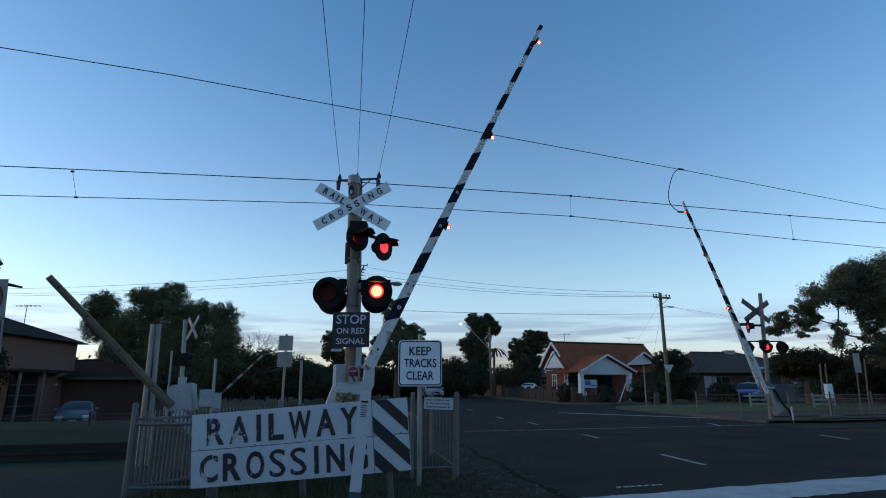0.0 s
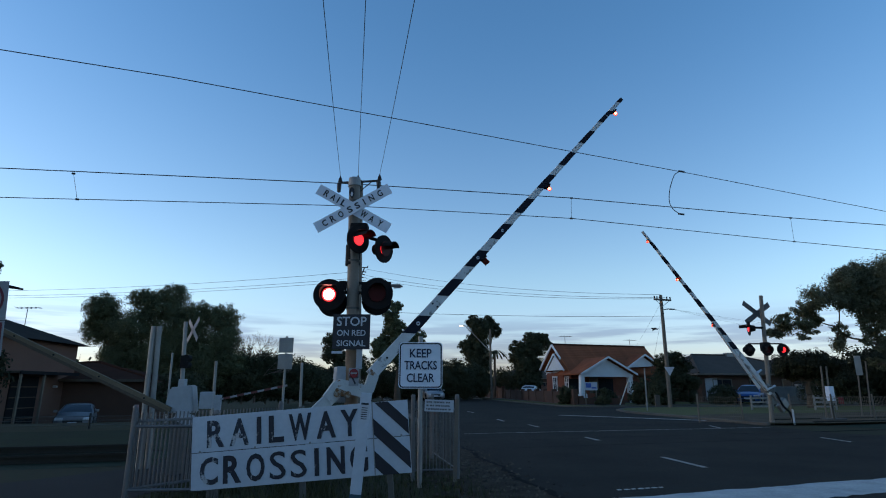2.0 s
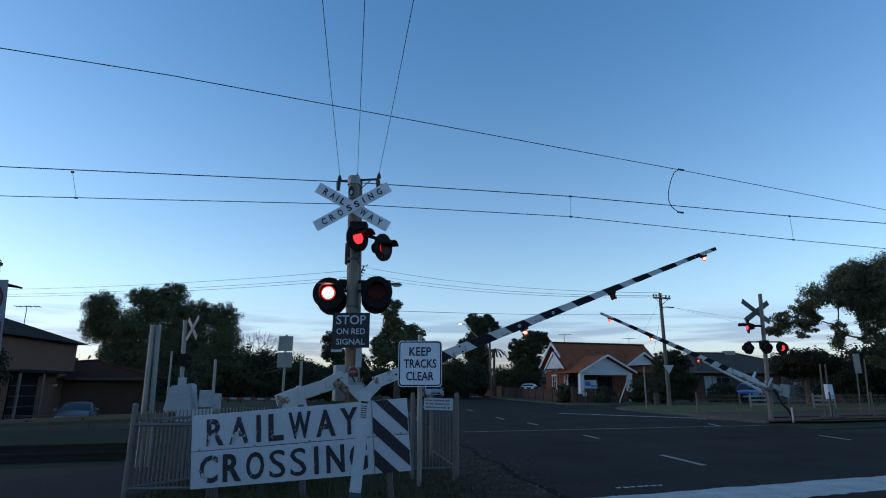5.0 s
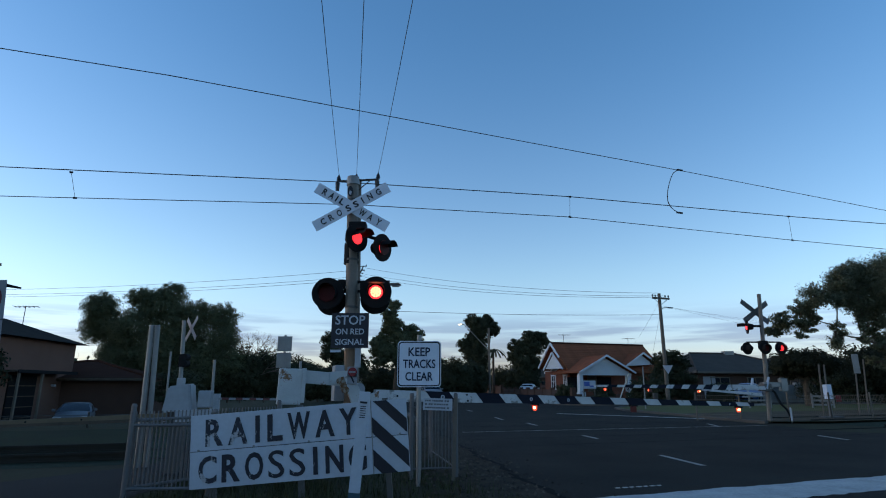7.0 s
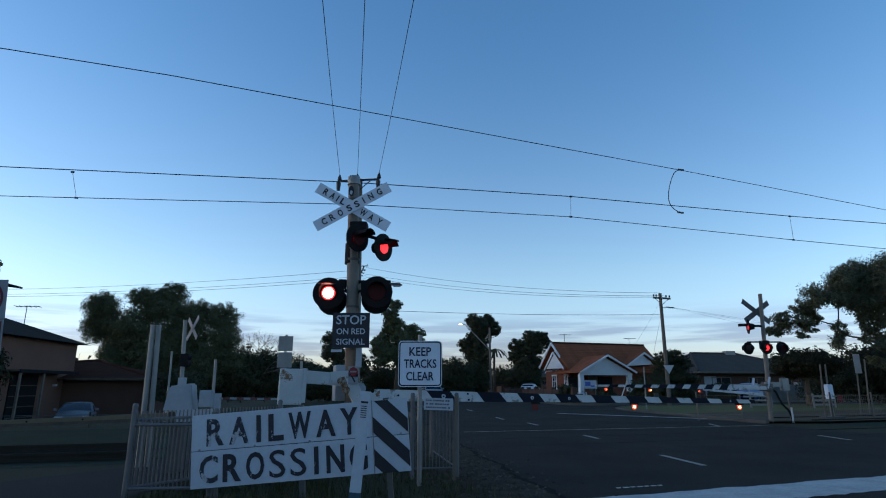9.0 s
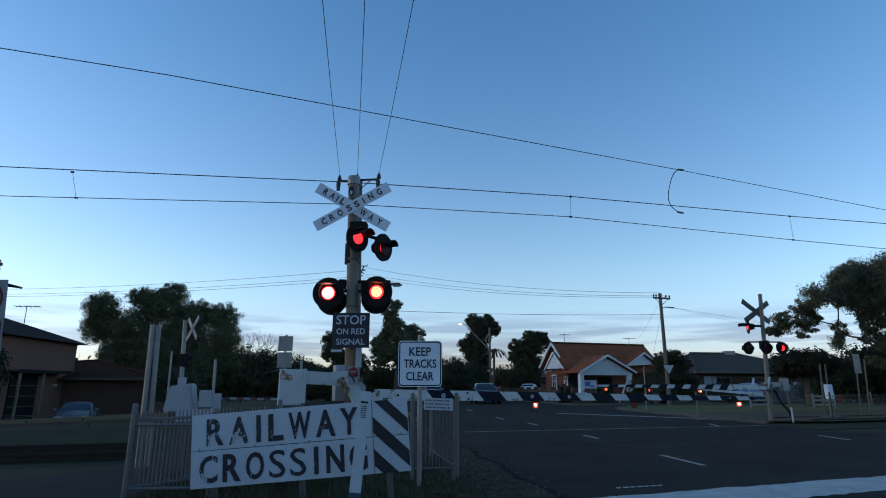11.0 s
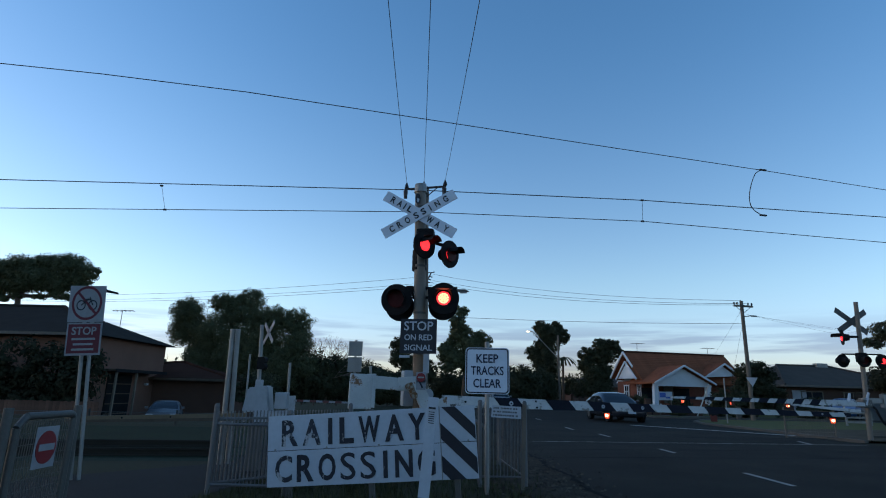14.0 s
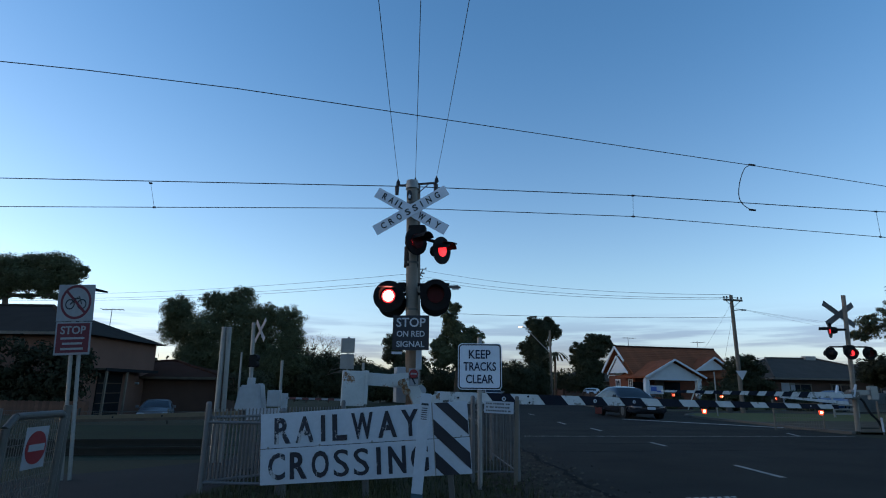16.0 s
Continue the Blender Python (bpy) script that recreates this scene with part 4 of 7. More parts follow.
# back of a two-plate sign
bs = thing("sign_seen_from_behind", pose(-3.93, 14, 0), "grey back of a two-plate road sign on a post", "sign")
part("post", rod(bmesh.new(), (0, 0.03, -0.05), (0, 0.03, 2.45), 0.03, None, 12), GALV, bs, "steel post")
for z, h, x in ((2.23, 0.37, 0.0), (1.83, 0.37, 0.0)):
    bm = box(bmesh.new(), (x, 0, z), (0.36, 0.012, h), None, 0.004)
    part("plate", bm, GALV, bs, "bare aluminium back of a plate")

# footpath boom with its machine
pb = thing("footpath_boom", pose(-3.88, 8.5, 0, 0, 0, 190), "old timber boom across the footpath with a white machine", "boom gate", "footpath booms")
bm = bmesh.new()
prism(bm, [(-0.22, 0.84), (0.2, 0.84), (0.14, 1.2), (-0.16, 1.24)], "y", -0.16, 0.16)
bmesh.ops.bevel(bm, geom=bm.edges[:], offset=0.02, segments=2, affect="EDGES")
part("machine_case", bm, CABINET, pb, "white sloping machine case")
bm = box(bmesh.new(), (0, 0, 0.4), (0.16, 0.16, 0.9), None, 0.01)
part("pedestal", bm, FENCE, pb, "steel pedestal")
bm = bmesh.new()
box(bm, (-0.38, 0.1, 1.02), (0.18, 0.2, 0.24), None, 0.02)
part("junction_box", bm, CABINET, pb, "small white box")
bm = bmesh.new()
vs = []
for x, h in ((0.1, 0.052), (2.72, 0.042)):
    vs.append([bm.verts.new((x, y, z)) for y, z in ((-0.03, -h), (0.03, -h), (0.03, h), (-0.03, h))])
for i in range(4):
    bm.faces.new((vs[0][i], vs[1][i], vs[1][(i + 1) % 4], vs[0][(i + 1) % 4]))
bm.faces.new(vs[0][::-1])
bm.faces.new(vs[1])
path_arm = part("boom_arm", bm, BOOMOLD, pb, "weathered pale timber boom", pose(0, 0.2, 0.9))
bm = bmesh.new()
vs = [[bm.verts.new((x, y, z)) for y, z in ((-0.034, -h - 0.003), (0.034, -h - 0.003), (0.034, -h * 0.2), (-0.034, -h * 0.2))] for x, h in ((0.12, 0.052), (2.7, 0.042))]
for i in range(4):
    bm.faces.new((vs[0][i], vs[1][i], vs[1][(i + 1) % 4], vs[0][(i + 1) % 4]))
bm.faces.new(vs[0][::-1])
bm.faces.new(vs[1])
part("lower_half", bm, BARK, path_arm, "darker brown lower half of the boom")
for x in (0.5, 1.2, 1.9, 2.5):
    part("bolt", rod(bmesh.new(), (x, 0.03, 0.012), (x, 0.042, 0.012), 0.012, None, 8), BOARD, path_arm)
bm = box(bmesh.new(), (-0.25, 0.0, 0.0), (0.5, 0.08, 0.16), None, 0.01)
part("counterweight", bm, CABINET, path_arm, "white counterweight")

# far footpath boom, red and white
rb = thing("footpath_boom", pose(-8.65, 22, 0, 0, 0, 12), "red and white striped boom across the far footpath", "boom gate", "footpath booms")
part("pedestal", box(bmesh.new(), (0, 0, 0.45), (0.25, 0.25, 0.95), None, 0.02), CABINET, rb, "white pedestal")
red_arm = part("boom_arm", box(bmesh.new(), (1.35, 0, 0), (2.5, 0.05, 0.075), None, 0.006), DULL, rb, "white arm", pose(0, -0.16, 0.75))
for k in range(5):
    part("stripe", box(bmesh.new(), (0.35 + 0.5 * k, 0, 0), (0.25, 0.056, 0.081)), FADEDRED, red_arm, "red stripe")

# far footpath mast with its cross seen edge on
fm = thing("crossing_signal", pose(-8.2, 18, 0), "slim pale mast with a diagonal cross by the far footpath", "crossing signal", "crossing signals")
part("mast", rod(bmesh.new(), (0.0, 0, -0.05), (-0.16, 0, 3.27), 0.07, 0.06, 14), GALV, fm, "pale steel mast")
for ang in (38, -38):
    bm = box(bmesh.new(), (0, 0, 0), (1.1, 0.012, 0.15), None, 0.004)
    part("crossbuck_board", bm, DULL, fm, "white diagonal board", pose(0.06, 0.1, 3.02, 0, 0, -46) @ pose(0, 0, 0, 0, ang, 0))
bm = bmesh.new()
for z in (2.1, 1.9):
    rod(bm, (0.02, -0.12, z), (0.02, 0.12, z), 0.11, None, 16)
box(bm, (-0.1, 0, 2.0), (0.14, 0.14, 0.4), None, 0.02)
part("lamp_group", bm, BOARD, fm, "dark lamps on the mast")
part("case", box(bmesh.new(), (-0.02, -0.05, 1.25), (0.2, 0.2, 0.42), None, 0.02), CABINET, fm, "pale case on the mast")

# cyclist and stop signs on posts by the footpath
cs = thing("footpath_sign", pose(-5.63, 7.0, 0, 0, -4, 22) @ Matrix.Diagonal((0.78, 1, 1, 1)), "two-plate footpath sign, no bicycles above a red notice", "sign")
for x in (-0.05, 0.07):
    part("post", rod(bmesh.new(), (x + 0.06, 0.04, -0.05), (x + 0.01, 0.04, 2.5), 0.03, None, 12), GALV, cs, "steel post")
top = part("upper_plate", box(bmesh.new(), (0, 0, 2.27), (0.56, 0.012, 0.5), None, 0.004), DULL, cs, "white plate with a red ring")
bm = bmesh.new()
for k in range(32):
    a0, a1 = k * math.tau / 32, (k + 1) * math.tau / 32
    vs = [bm.verts.new((r * math.cos(a), -0.009, 2.28 + r * math.sin(a))) for r, a in ((0.2, a0), (0.235, a0), (0.235, a1), (0.2, a1))]
    bm.faces.new(vs)
box(bm, (0, -0.01, 2.28), (0.42, 0.003, 0.035), Euler((0, radians(45), 0)).to_matrix())
part("red_ring", bm, DULLRED, top, "red ring and slash")
bm = bmesh.new()
for cx in (-0.09, 0.09):
    for k in range(20):
        a0, a1 = k * math.tau / 20, (k + 1) * math.tau / 20
        bm.faces.new([bm.verts.new((cx + r * math.cos(a), -0.0085, 2.25 + r * math.sin(a))) for r, a in ((0.055, a0), (0.072, a0), (0.072, a1), (0.055, a1))])
rod(bm, (-0.09, -0.0085, 2.25), (0.02, -0.0085, 2.34), 0.008, None, 6)
rod(bm, (0.09, -0.0085, 2.25), (0.04, -0.0085, 2.36), 0.008, None, 6)
rod(bm, (-0.04, -0.0085, 2.33), (0.06, -0.0085, 2.33), 0.008, None, 6)
part("bicycle_symbol", bm, BLACK, top, "black bicycle symbol")
bm = rod(bmesh.new(), (0.2, 0.05, 2.47), (0.46, 0.05, 2.42), 0.025, 0.012, 8)
part("bracket", bm, BOARD, cs, "dark bracket behind the plate")
low = part("lower_plate", box(bmesh.new(), (0, 0, 1.79), (0.54, 0.012, 0.44), None, 0.004), DULL, cs, "white plate")
part("red_panel", box(bmesh.new(), (0, -0.008, 1.795), (0.49, 0.005, 0.39)), DULLRED, low, "red panel")
lettering("lettering", "STOP", 0.38, 0.11, DULL, low, pose(0, -0.0125, 1.9), 0.02)
for k, w in enumerate((0.36, 0.3, 0.34)):
    part("writing_bar", box(bmesh.new(), (0, -0.0125, 1.79 - 0.07 * k), (w, 0.003, 0.028)), DULL, low)

# swing gate with a no entry plate
gt = thing("footpath_gate", pose(-3.99, 4.62, 0, 0, 0, 100), "grey tubular steel footpath gate with a no entry plate", "gate")
bm = bmesh.new()
tube_path(bm, [(-0.42, 0, 0.1), (-0.42, 0, 0.84), (-0.32, 0, 0.93), (0.3, 0, 0.93), (0.34, 0, 0.9), (0.34, 0, 0.1), (-0.42, 0, 0.1)], 0.03, 10)
part("gate_frame", bm, FENCE, gt, "bent steel tube frame")
bm = bmesh.new()
for k in range(23):
    rod(bm, (-0.39 + 0.031 * k, 0, 0.1), (-0.39 + 0.031 * k, 0, 0.92 if 2 < k < 22 else 0.86), 0.0035, None, 5)
for k in range(9):
    rod(bm, (-0.42, 0.006, 0.16 + 0.09 * k), (0.34, 0.006, 0.16 + 0.09 * k), 0.0035, None, 5)
part("gate_mesh", bm, FENCE, gt, "welded wire mesh infill")
for x in (-0.52, 0.42):
    part("post", rod(bmesh.new(), (x, 0.02, -0.05), (x, 0.02, 1.0), 0.035, None, 12), FENCE, gt, "steel post")
pl = part("sign_plate", box(bmesh.new(), (-0.02, -0.012, 0.665), (0.3, 0.008, 0.34), None, 0.003), DULL, gt, "white plate")
bm = disc(bmesh.new(), (-0.02, 0.665), 0.135, -0.02, 32, 0.004)
part("red_disc", bm, REDBOARD, pl, "red disc")
part("white_bar", box(bmesh.new(), (-0.02, -0.024, 0.665), (0.21, 0.004, 0.055)), DULL, pl, "white bar")
for a, b in (((-4.0, 4.0), (-5.5, 3.95)),):
    bar_fence("bar_fence", a, b, 0.93, "grey steel bar fence by the footpath gate", n=30, r=0.008)

bm = box(bmesh.new(), (-4.78, 4.6, 0.7), (0.12, 0.1, 1.52), None, 0.015)
solid("gate_post", bm, FENCE, "broad blue-grey steel post beside the footpath gate", "post")
for s0, s1 in ((-6.6, -9.2), (-9.2, -11.8), (-11.8, -14.4), (-14.4, -24.0)):
    bar_fence("wire_fence", along(s0, 8.0)[:2], along(s1, 8.0)[:2], 0.36, "low grey wire mesh fence beyond the tracks", n=int((s0 - s1) / 0.06), base=0.0, r=0.0024, rails=(0.3, 0.65, 0.98), thin=0.007, material=FENCE)
# fences beyond the road
for a, b in (((9.1, 20.6), (10.5, 20.3)), ((12.4, 20.6), (14.0, 20.75)), ((14.0, 20.75), (15.6, 20.9)), ((15.6, 20.9), (17.5, 21.5)), ((17.5, 21.5), (19.5, 22.2)), ((19.5, 22.2), (24, 24.5))):
    n = int((Vector(b) - Vector(a)).length / 0.075)
    bar_fence("wire_fence", a, b, 0.9, "low brown wire fence with pale posts beyond the road", n=n, base=0.02, r=0.0042, rails=(0.05, 0.25, 0.45, 0.65, 0.82, 0.98), material=FENCEW, thin=0.0065, posts=TIMBER)
solid("marker_stub", box(bmesh.new(), (13.4, 36.0, 0.4), (0.28, 0.2, 0.75), None, 0.04), KERB, "short concrete marker post on the lawn", "post")
cab = thing("signal_cabinet", pose(14.2, 21.2, 0), "white equipment cabinet on a post by the tracks", "cabinet")
part("case", box(bmesh.new(), (0.1, 0, 1.0), (0.18, 0.24, 0.52), None, 0.02), WHITE2, cab, "white steel case")
part("post", rod(bmesh.new(), (0.1, 0, 0), (0.1, 0, 0.7), 0.06, None, 10), GALV, cab, "post")
part("base", box(bmesh.new(), (0.1, 0, 0.05), (0.7, 0.4, 0.16), None, 0.02), BACKING, cab, "concrete base")
part("red_label", box(bmesh.new(), (0.36, -0.14, 0.76), (0.2, 0.012, 0.24), None, 0.004), REDBOARD, cab, "red notice")
part("label_bracket", box(bmesh.new(), (0.26, -0.125, 0.82), (0.3, 0.015, 0.03)), GALV, cab)
for x in (0.02, 0.22):
    part("conduit", rod(bmesh.new(), (x, 0.3, 0), (x + 0.1, 0.3, 2.0), 0.03, None, 8), TIMBER, cab, "steel conduit")
for x0, y0, x1, y1 in ((16.6, 31.0, 17.9, 31.2), (20.0, 31.0, 21.4, 31.3)):
    d = Vector((x1 - x0, y1 - y0, 0))
    wf = thing("rail_fence", pose(x0, y0, 0.03, 0, 0, math.degrees(math.atan2(d.y, d.x))), "low pale rail fence on the lawn", "fence", "white fences")
    for z in (0.2, 0.42, 0.64):
        part("rail", box(bmesh.new(), (d.length / 2, 0, z), (d.length, 0.04, 0.1), None, 0.006), GALV, wf, "pale rail")
    for x in (0.03, d.length - 0.03):
        part("post", box(bmesh.new(), (x, 0.04, 0.38), (0.09, 0.06, 0.8), None, 0.006), GALV, wf, "pale post")
sr = thing("sign_seen_from_behind", pose(17.4, 24, 0, 0, 0, -15), "grey back of a tall sign on two posts", "sign")
for x in (-0.02, 0.3):
    part("post", rod(bmesh.new(), (x, 0, 0), (x + 0.14, 0, 2.3), 0.03, None, 10), TIMBER, sr, "steel post")
part("plate", box(bmesh.new(), (0.14, -0.04, 2.12), (0.24, 0.02, 0.8), None, 0.005), GALV, sr, "aluminium plate")
gw = thing("give_way_sign", pose(13.72, 34.42, 0.05, 0, 0, -12), "white triangular sign strapped to the power pole, seen from behind", "sign")
part("plate", prism(bmesh.new(), [(-0.3, 2.38), (0.3, 2.38), (0, 1.86)], "y", -0.01, 0.01), WHITE, gw, "triangular plate")
part("strap", box(bmesh.new(), (0, 0.08, 2.25), (0.3, 0.14, 0.04)), GALV, gw, "steel strap")
for x, y, h in ((10.6, 30, 2.2),):
    bm = rod(bmesh.new(), (x, y, 0), (x + 0.03, y, h), 0.035, None, 10)
    solid("steel_post", bm, GALV, "thin grey steel post on the corner lawn", "post", "lawn posts")


# ---------------------------------------------------------------- power poles and wires
def wire(name, a, b, sag, r, label, n=24):
    bm = bmesh.new()
    a, b = Vector(a), Vector(b)
    pts = []
    for k in range(n + 1):
        f = k / n
        p = a.lerp(b, f)
        p.z -= sag * 4 * f * (1 - f)
        pts.append(p)
    tube_path(bm, pts, r, 5)
    return solid(name, bm, WIRE, label, "wire", "", "structure")


def insulator(parent, x, z, k=1.0):
    bm = bmesh.new()
    rod(bm, (x, 0, z), (x, 0, z + 0.1), 0.07 * k, 0.07 * k, 10)
    rod(bm, (x, 0, z + 0.08), (x, 0, z + 0.16), 0.12 * k, 0.08 * k, 12)
    rod(bm, (x, 0, z + 0.16), (x, 0, z + 0.26), 0.1 * k, 0.075 * k, 12)
    rod(bm, (x, 0, z + 0.26), (x, 0, z + 0.36), 0.05 * k, 0.035 * k, 10)
    return part("insulator", bm, INSUL, parent, "dark insulator")


pp = thing("power_pole", pose(-4.2, 27, 0, 0, 0, -8), "round timber power pole with a crossarm and insulators", "power pole", "power poles")
part("pole", rod(bmesh.new(), (0.12, 0, -0.1), (-0.12, 0, 11.6), 0.18, 0.14, 16), TIMBER, pp, "timber pole")
bm = box(bmesh.new(), (-0.15, -0.15, 11.5), (2.2, 0.08, 0.09))
rod(bm, (-0.2, -0.1, 10.9), (0.5, -0.15, 11.45), 0.025)
part("crossarm", bm, WIRE, pp, "timber crossarm with a brace")
for x in (-1.2, -0.25, 0.9):
    insulator(pp, x, 11.56)
for x in (-1.2, 0.9):
    part("hanging_insulator", rod(bmesh.new(), (x, -0.15, 11.42), (x, -0.15, 11.0), 0.12, 0.09, 10), INSUL, pp, "hanging insulator")
bm = rod(bmesh.new(), (-0.1, 0, 6.0), (1.6, -0.1, 6.05), 0.03)
part("lamp_arm", bm, BACKING, pp, "steel lamp arm")
bm = prism(bmesh.new(), [(1.55, 6.02), (1.72, 6.09), (2.1, 6.08), (2.24, 6.0), (2.2, 5.96), (1.62, 5.97)], "y", -0.19, -0.01) or bm
hd = part("lamp_head", bm, BACKING, pp, "unlit street lamp head")
part("lamp_bowl", box(bmesh.new(), (1.98, -0.1, 5.93), (0.36, 0.13, 0.07), None, 0.025), DULL, hd, "clouded lamp bowl")
for x0, dx in ((-1.2, -0.03), (-0.25, 0.03), (0.9, 0.08)):
    a = pp.matrix_basis @ Vector((x0, 0, 11.9))
    wire("power_line", a, (a.x + 7.2 + dx * 8, -18, 11.0), 0.9, 0.011, "thin overhead power line", 30)
rp = thing("power_pole", pose(13.66, 34.67, 0.05, 0, 0, 20), "timber power pole with a crossarm and lamp on the corner lawn", "power pole", "power poles")
part("pole", rod(bmesh.new(), (0, 0, -0.1), (0.06, 0, 6.84), 0.125, 0.095, 16), TIMBER, rp, "timber pole")
part("crossarm", box(bmesh.new(), (0.06, -0.13, 6.52), (1.3, 0.09, 0.11)), TIMBER, rp, "timber crossarm")
for x in (-0.56, -0.36, 0.4, 0.66):
    bm = rod(bmesh.new(), (x, -0.13, 6.57), (x, -0.13, 6.66), 0.028, 0.022, 8)
    rod(bm, (x, -0.13, 6.63), (x, -0.13, 6.73), 0.055, 0.04, 10)
    part("insulator", bm, INSUL, rp, "small dark insulator")
for x in (-0.45, 0.55):
    part("arm_brace", rod(bmesh.new(), (x, -0.13, 6.47), (0.06, -0.1, 6.1), 0.018, None, 6), GALV, rp)
bm = rod(bmesh.new(), (0.06, 0, 5.9), (0.55, -0.1, 5.97), 0.025)
box(bm, (0.75, -0.1, 5.96), (0.34, 0.13, 0.08), None, 0.02)
part("lamp_head", bm, GALV, rp, "unlit street lamp head")
wire("stay_wire", (13.7, 34.67, 5.74), (12.05, 34.5, 0.1), 0.0, 0.006, "steel stay wire of the pole", 3)
wire("stay_wire", (13.7, 34.67, 6.42), (15.0, 45.0, 3.9), 0.1, 0.005, "service wire to the house", 6)
bp = thing("power_pole", pose(-7.15, 45, 0), "distant timber power pole with a raking arm and insulators", "power pole", "power poles")
part("pole", rod(bmesh.new(), (0, 0, 0), (0, 0, 10.5), 0.17, 0.13, 12), TIMBER, bp, "timber pole")
bm = rod(bmesh.new(), (0, 0, 9.5), (0.59, 0, 10.84), 0.065, 0.05, 8)
box(bm, (0.57, 0, 10.88), (0.64, 0.08, 0.06))
for x in (0.3, 0.84):
    rod(bm, (x, 0, 10.88), (x, 0, 11.02), 0.045, 0.03, 8)
for k in range(3):
    x, z = 0.32 + 0.1 * k, 10.1 + 0.22 * k
    rod(bm, (x, 0, z), (x + 0.2, 0, z - 0.06), 0.035, 0.05, 8)
part("crossarm", bm, WIRE, bp, "crossarm with insulators")
for dz, dx in ((0.0, 0.0), (-0.55, 0.3), (-0.8, -0.3)):
    wire("power_line", (-6.4, 45, 10.75 + dz), (13.7 + dx, 34.67, 6.92 + dz * 0.33), 0.5, 0.011, "thin overhead power line", 20)
    wire("power_line", (-6.4, 45, 10.6 + dz), (-60, 60, 11.5 + dz * 0.9), 0.6, 0.014, "thin overhead power line", 20)
wire("power_line", (-3.9, 27.2, 4.85), (13.7, 34.67, 5.56), 0.12, 0.011, "low overhead service line", 14)
for x, y, z in ((40, 43, 4.2), (45, 60, 5.5), (48, 66, 7.2)):
    wire("power_line", (13.9, 34.67, 6.08), (x, y, z), 0.2, 0.0045, "thin overhead line to the houses", 14)

sl = thing("street_lamp", pose(5.0, 60, 0), "tall street lamp pole with a lit lamp on a long arm", "street lamp")
part("pole", rod(bmesh.new(), (0, 0, 0), (0, 0, 7.3), 0.13, 0.1, 12), TIMBER, sl, "timber pole")
bm = rod(bmesh.new(), (0, 0, 4.9), (-2.6, 0, 7.65), 0.04)
rod(bm, (-2.6, 0, 7.65), (-3.0, 0, 7.72), 0.05)
part("arm", bm, GALV, sl, "sloping steel arm")
part("lamp_head", box(bmesh.new(), (-3.1, 0, 7.68), (0.34, 0.16, 0.09), None, 0.03), STREET, sl, "lit street lamp")

# traction wires over the tracks
CON = [(-9.6, 11.37), (-2.05, 11.95), (3.11, 12.9), (9.88, 15.1), (13.13, 16.09)]
MES = [(-11.02, 12.88), (-2.42, 13.98), (3.68, 15.12), (11.16, 17.03), (14.89, 17.86)]


def span(name, pts, z, r, label, ext):
    first = (Vector(pts[0]) - Vector(pts[1])).normalized() * ext
    last = (Vector(pts[-1]) - Vector(pts[-2])).normalized() * ext
    full = [tuple(Vector(pts[0]) + first)] + list(pts) + [tuple(Vector(pts[-1]) + last)]
    bm = bmesh.new()
    tube_path(bm, [(x, y, z) for x, y in full], r, 6)
    return solid(name, bm, WIRE, label, "wire", "", "structure")


span("contact_wire", CON, 5.2, 0.009, "overhead contact wire of the railway", 60)
# the carrying wire hangs over the contact wire
span("messenger_wire", [(x * 0.857, y * 0.857) for x, y in MES], 1.2 + 5.3 * 0.857, 0.011, "overhead messenger wire of the railway", 60)
for x, y, x2, y2 in ((-8.03, 11.5, -8.1, 9.45 + 1.9), (3.11, 12.9, 3.15, 12.96), (9.88, 15.1, 9.55, 14.6)):
    z = 1.2 + 5.3 * 0.857
    wire("dropper", (x, y, 5.2), (x2, y2, z), 0.0, 0.0045, "dropper between the traction wires", 2)
    for px, py, pz in ((x, y, 5.2), (x2, y2, z)):
        bm = box(bmesh.new(), (px, py, pz), (0.07, 0.03, 0.04), Euler((0, 0, radians(17))).to_matrix(), 0.008)
        solid("wire_clip", bm, WIRE, "small dark clip on a traction wire", "clip", "", "structure")
FEED = [(-10.27, 7.9), (-7.8, 8.62), (-5.23, 9.5), (-1.94, 10.84), (2.35, 12.6), (6.51, 14.29), (14.99, 17.87)]
span("feeder_wire", [(x, y) for x, y in FEED], 6.98, 0.010, "upper feeder wire of the railway", 60)
bm = bmesh.new()
loop = [Vector(p) for p in ((6.51, 14.29, 6.99), (6.3, 14.2, 6.83), (6.1, 14.1, 6.4), (6.05, 14.1, 6.05), (6.15, 14.15, 5.85), (6.38, 14.3, 5.76))]
ends = [loop[0] * 2 - loop[1]] + loop + [loop[-1] * 2 - loop[-2]]
pts = []
for k in range(1, len(ends) - 2):
    p0, p1, p2, p3 = ends[k - 1:k + 3]
    for f in (0.0, 0.25, 0.5, 0.75):
        pts.append(0.5 * (2 * p1 + (p2 - p0) * f + (2 * p0 - 5 * p1 + 4 * p2 - p3) * f * f + (3 * p1 - p0 - 3 * p2 + p3) * f ** 3))
tube_path(bm, pts + [loop[-1]], 0.011, 6)
for p in (loop[0], loop[-1]):
    box(bm, p + Vector((0.05, 0.02, 0)), (0.2, 0.035, 0.045), Euler((0, 0, radians(20))).to_matrix(), 0.01)
solid("jumper_cable", bm, WIRE, "curved jumper cable between the traction wires", "wire", "", "structure")


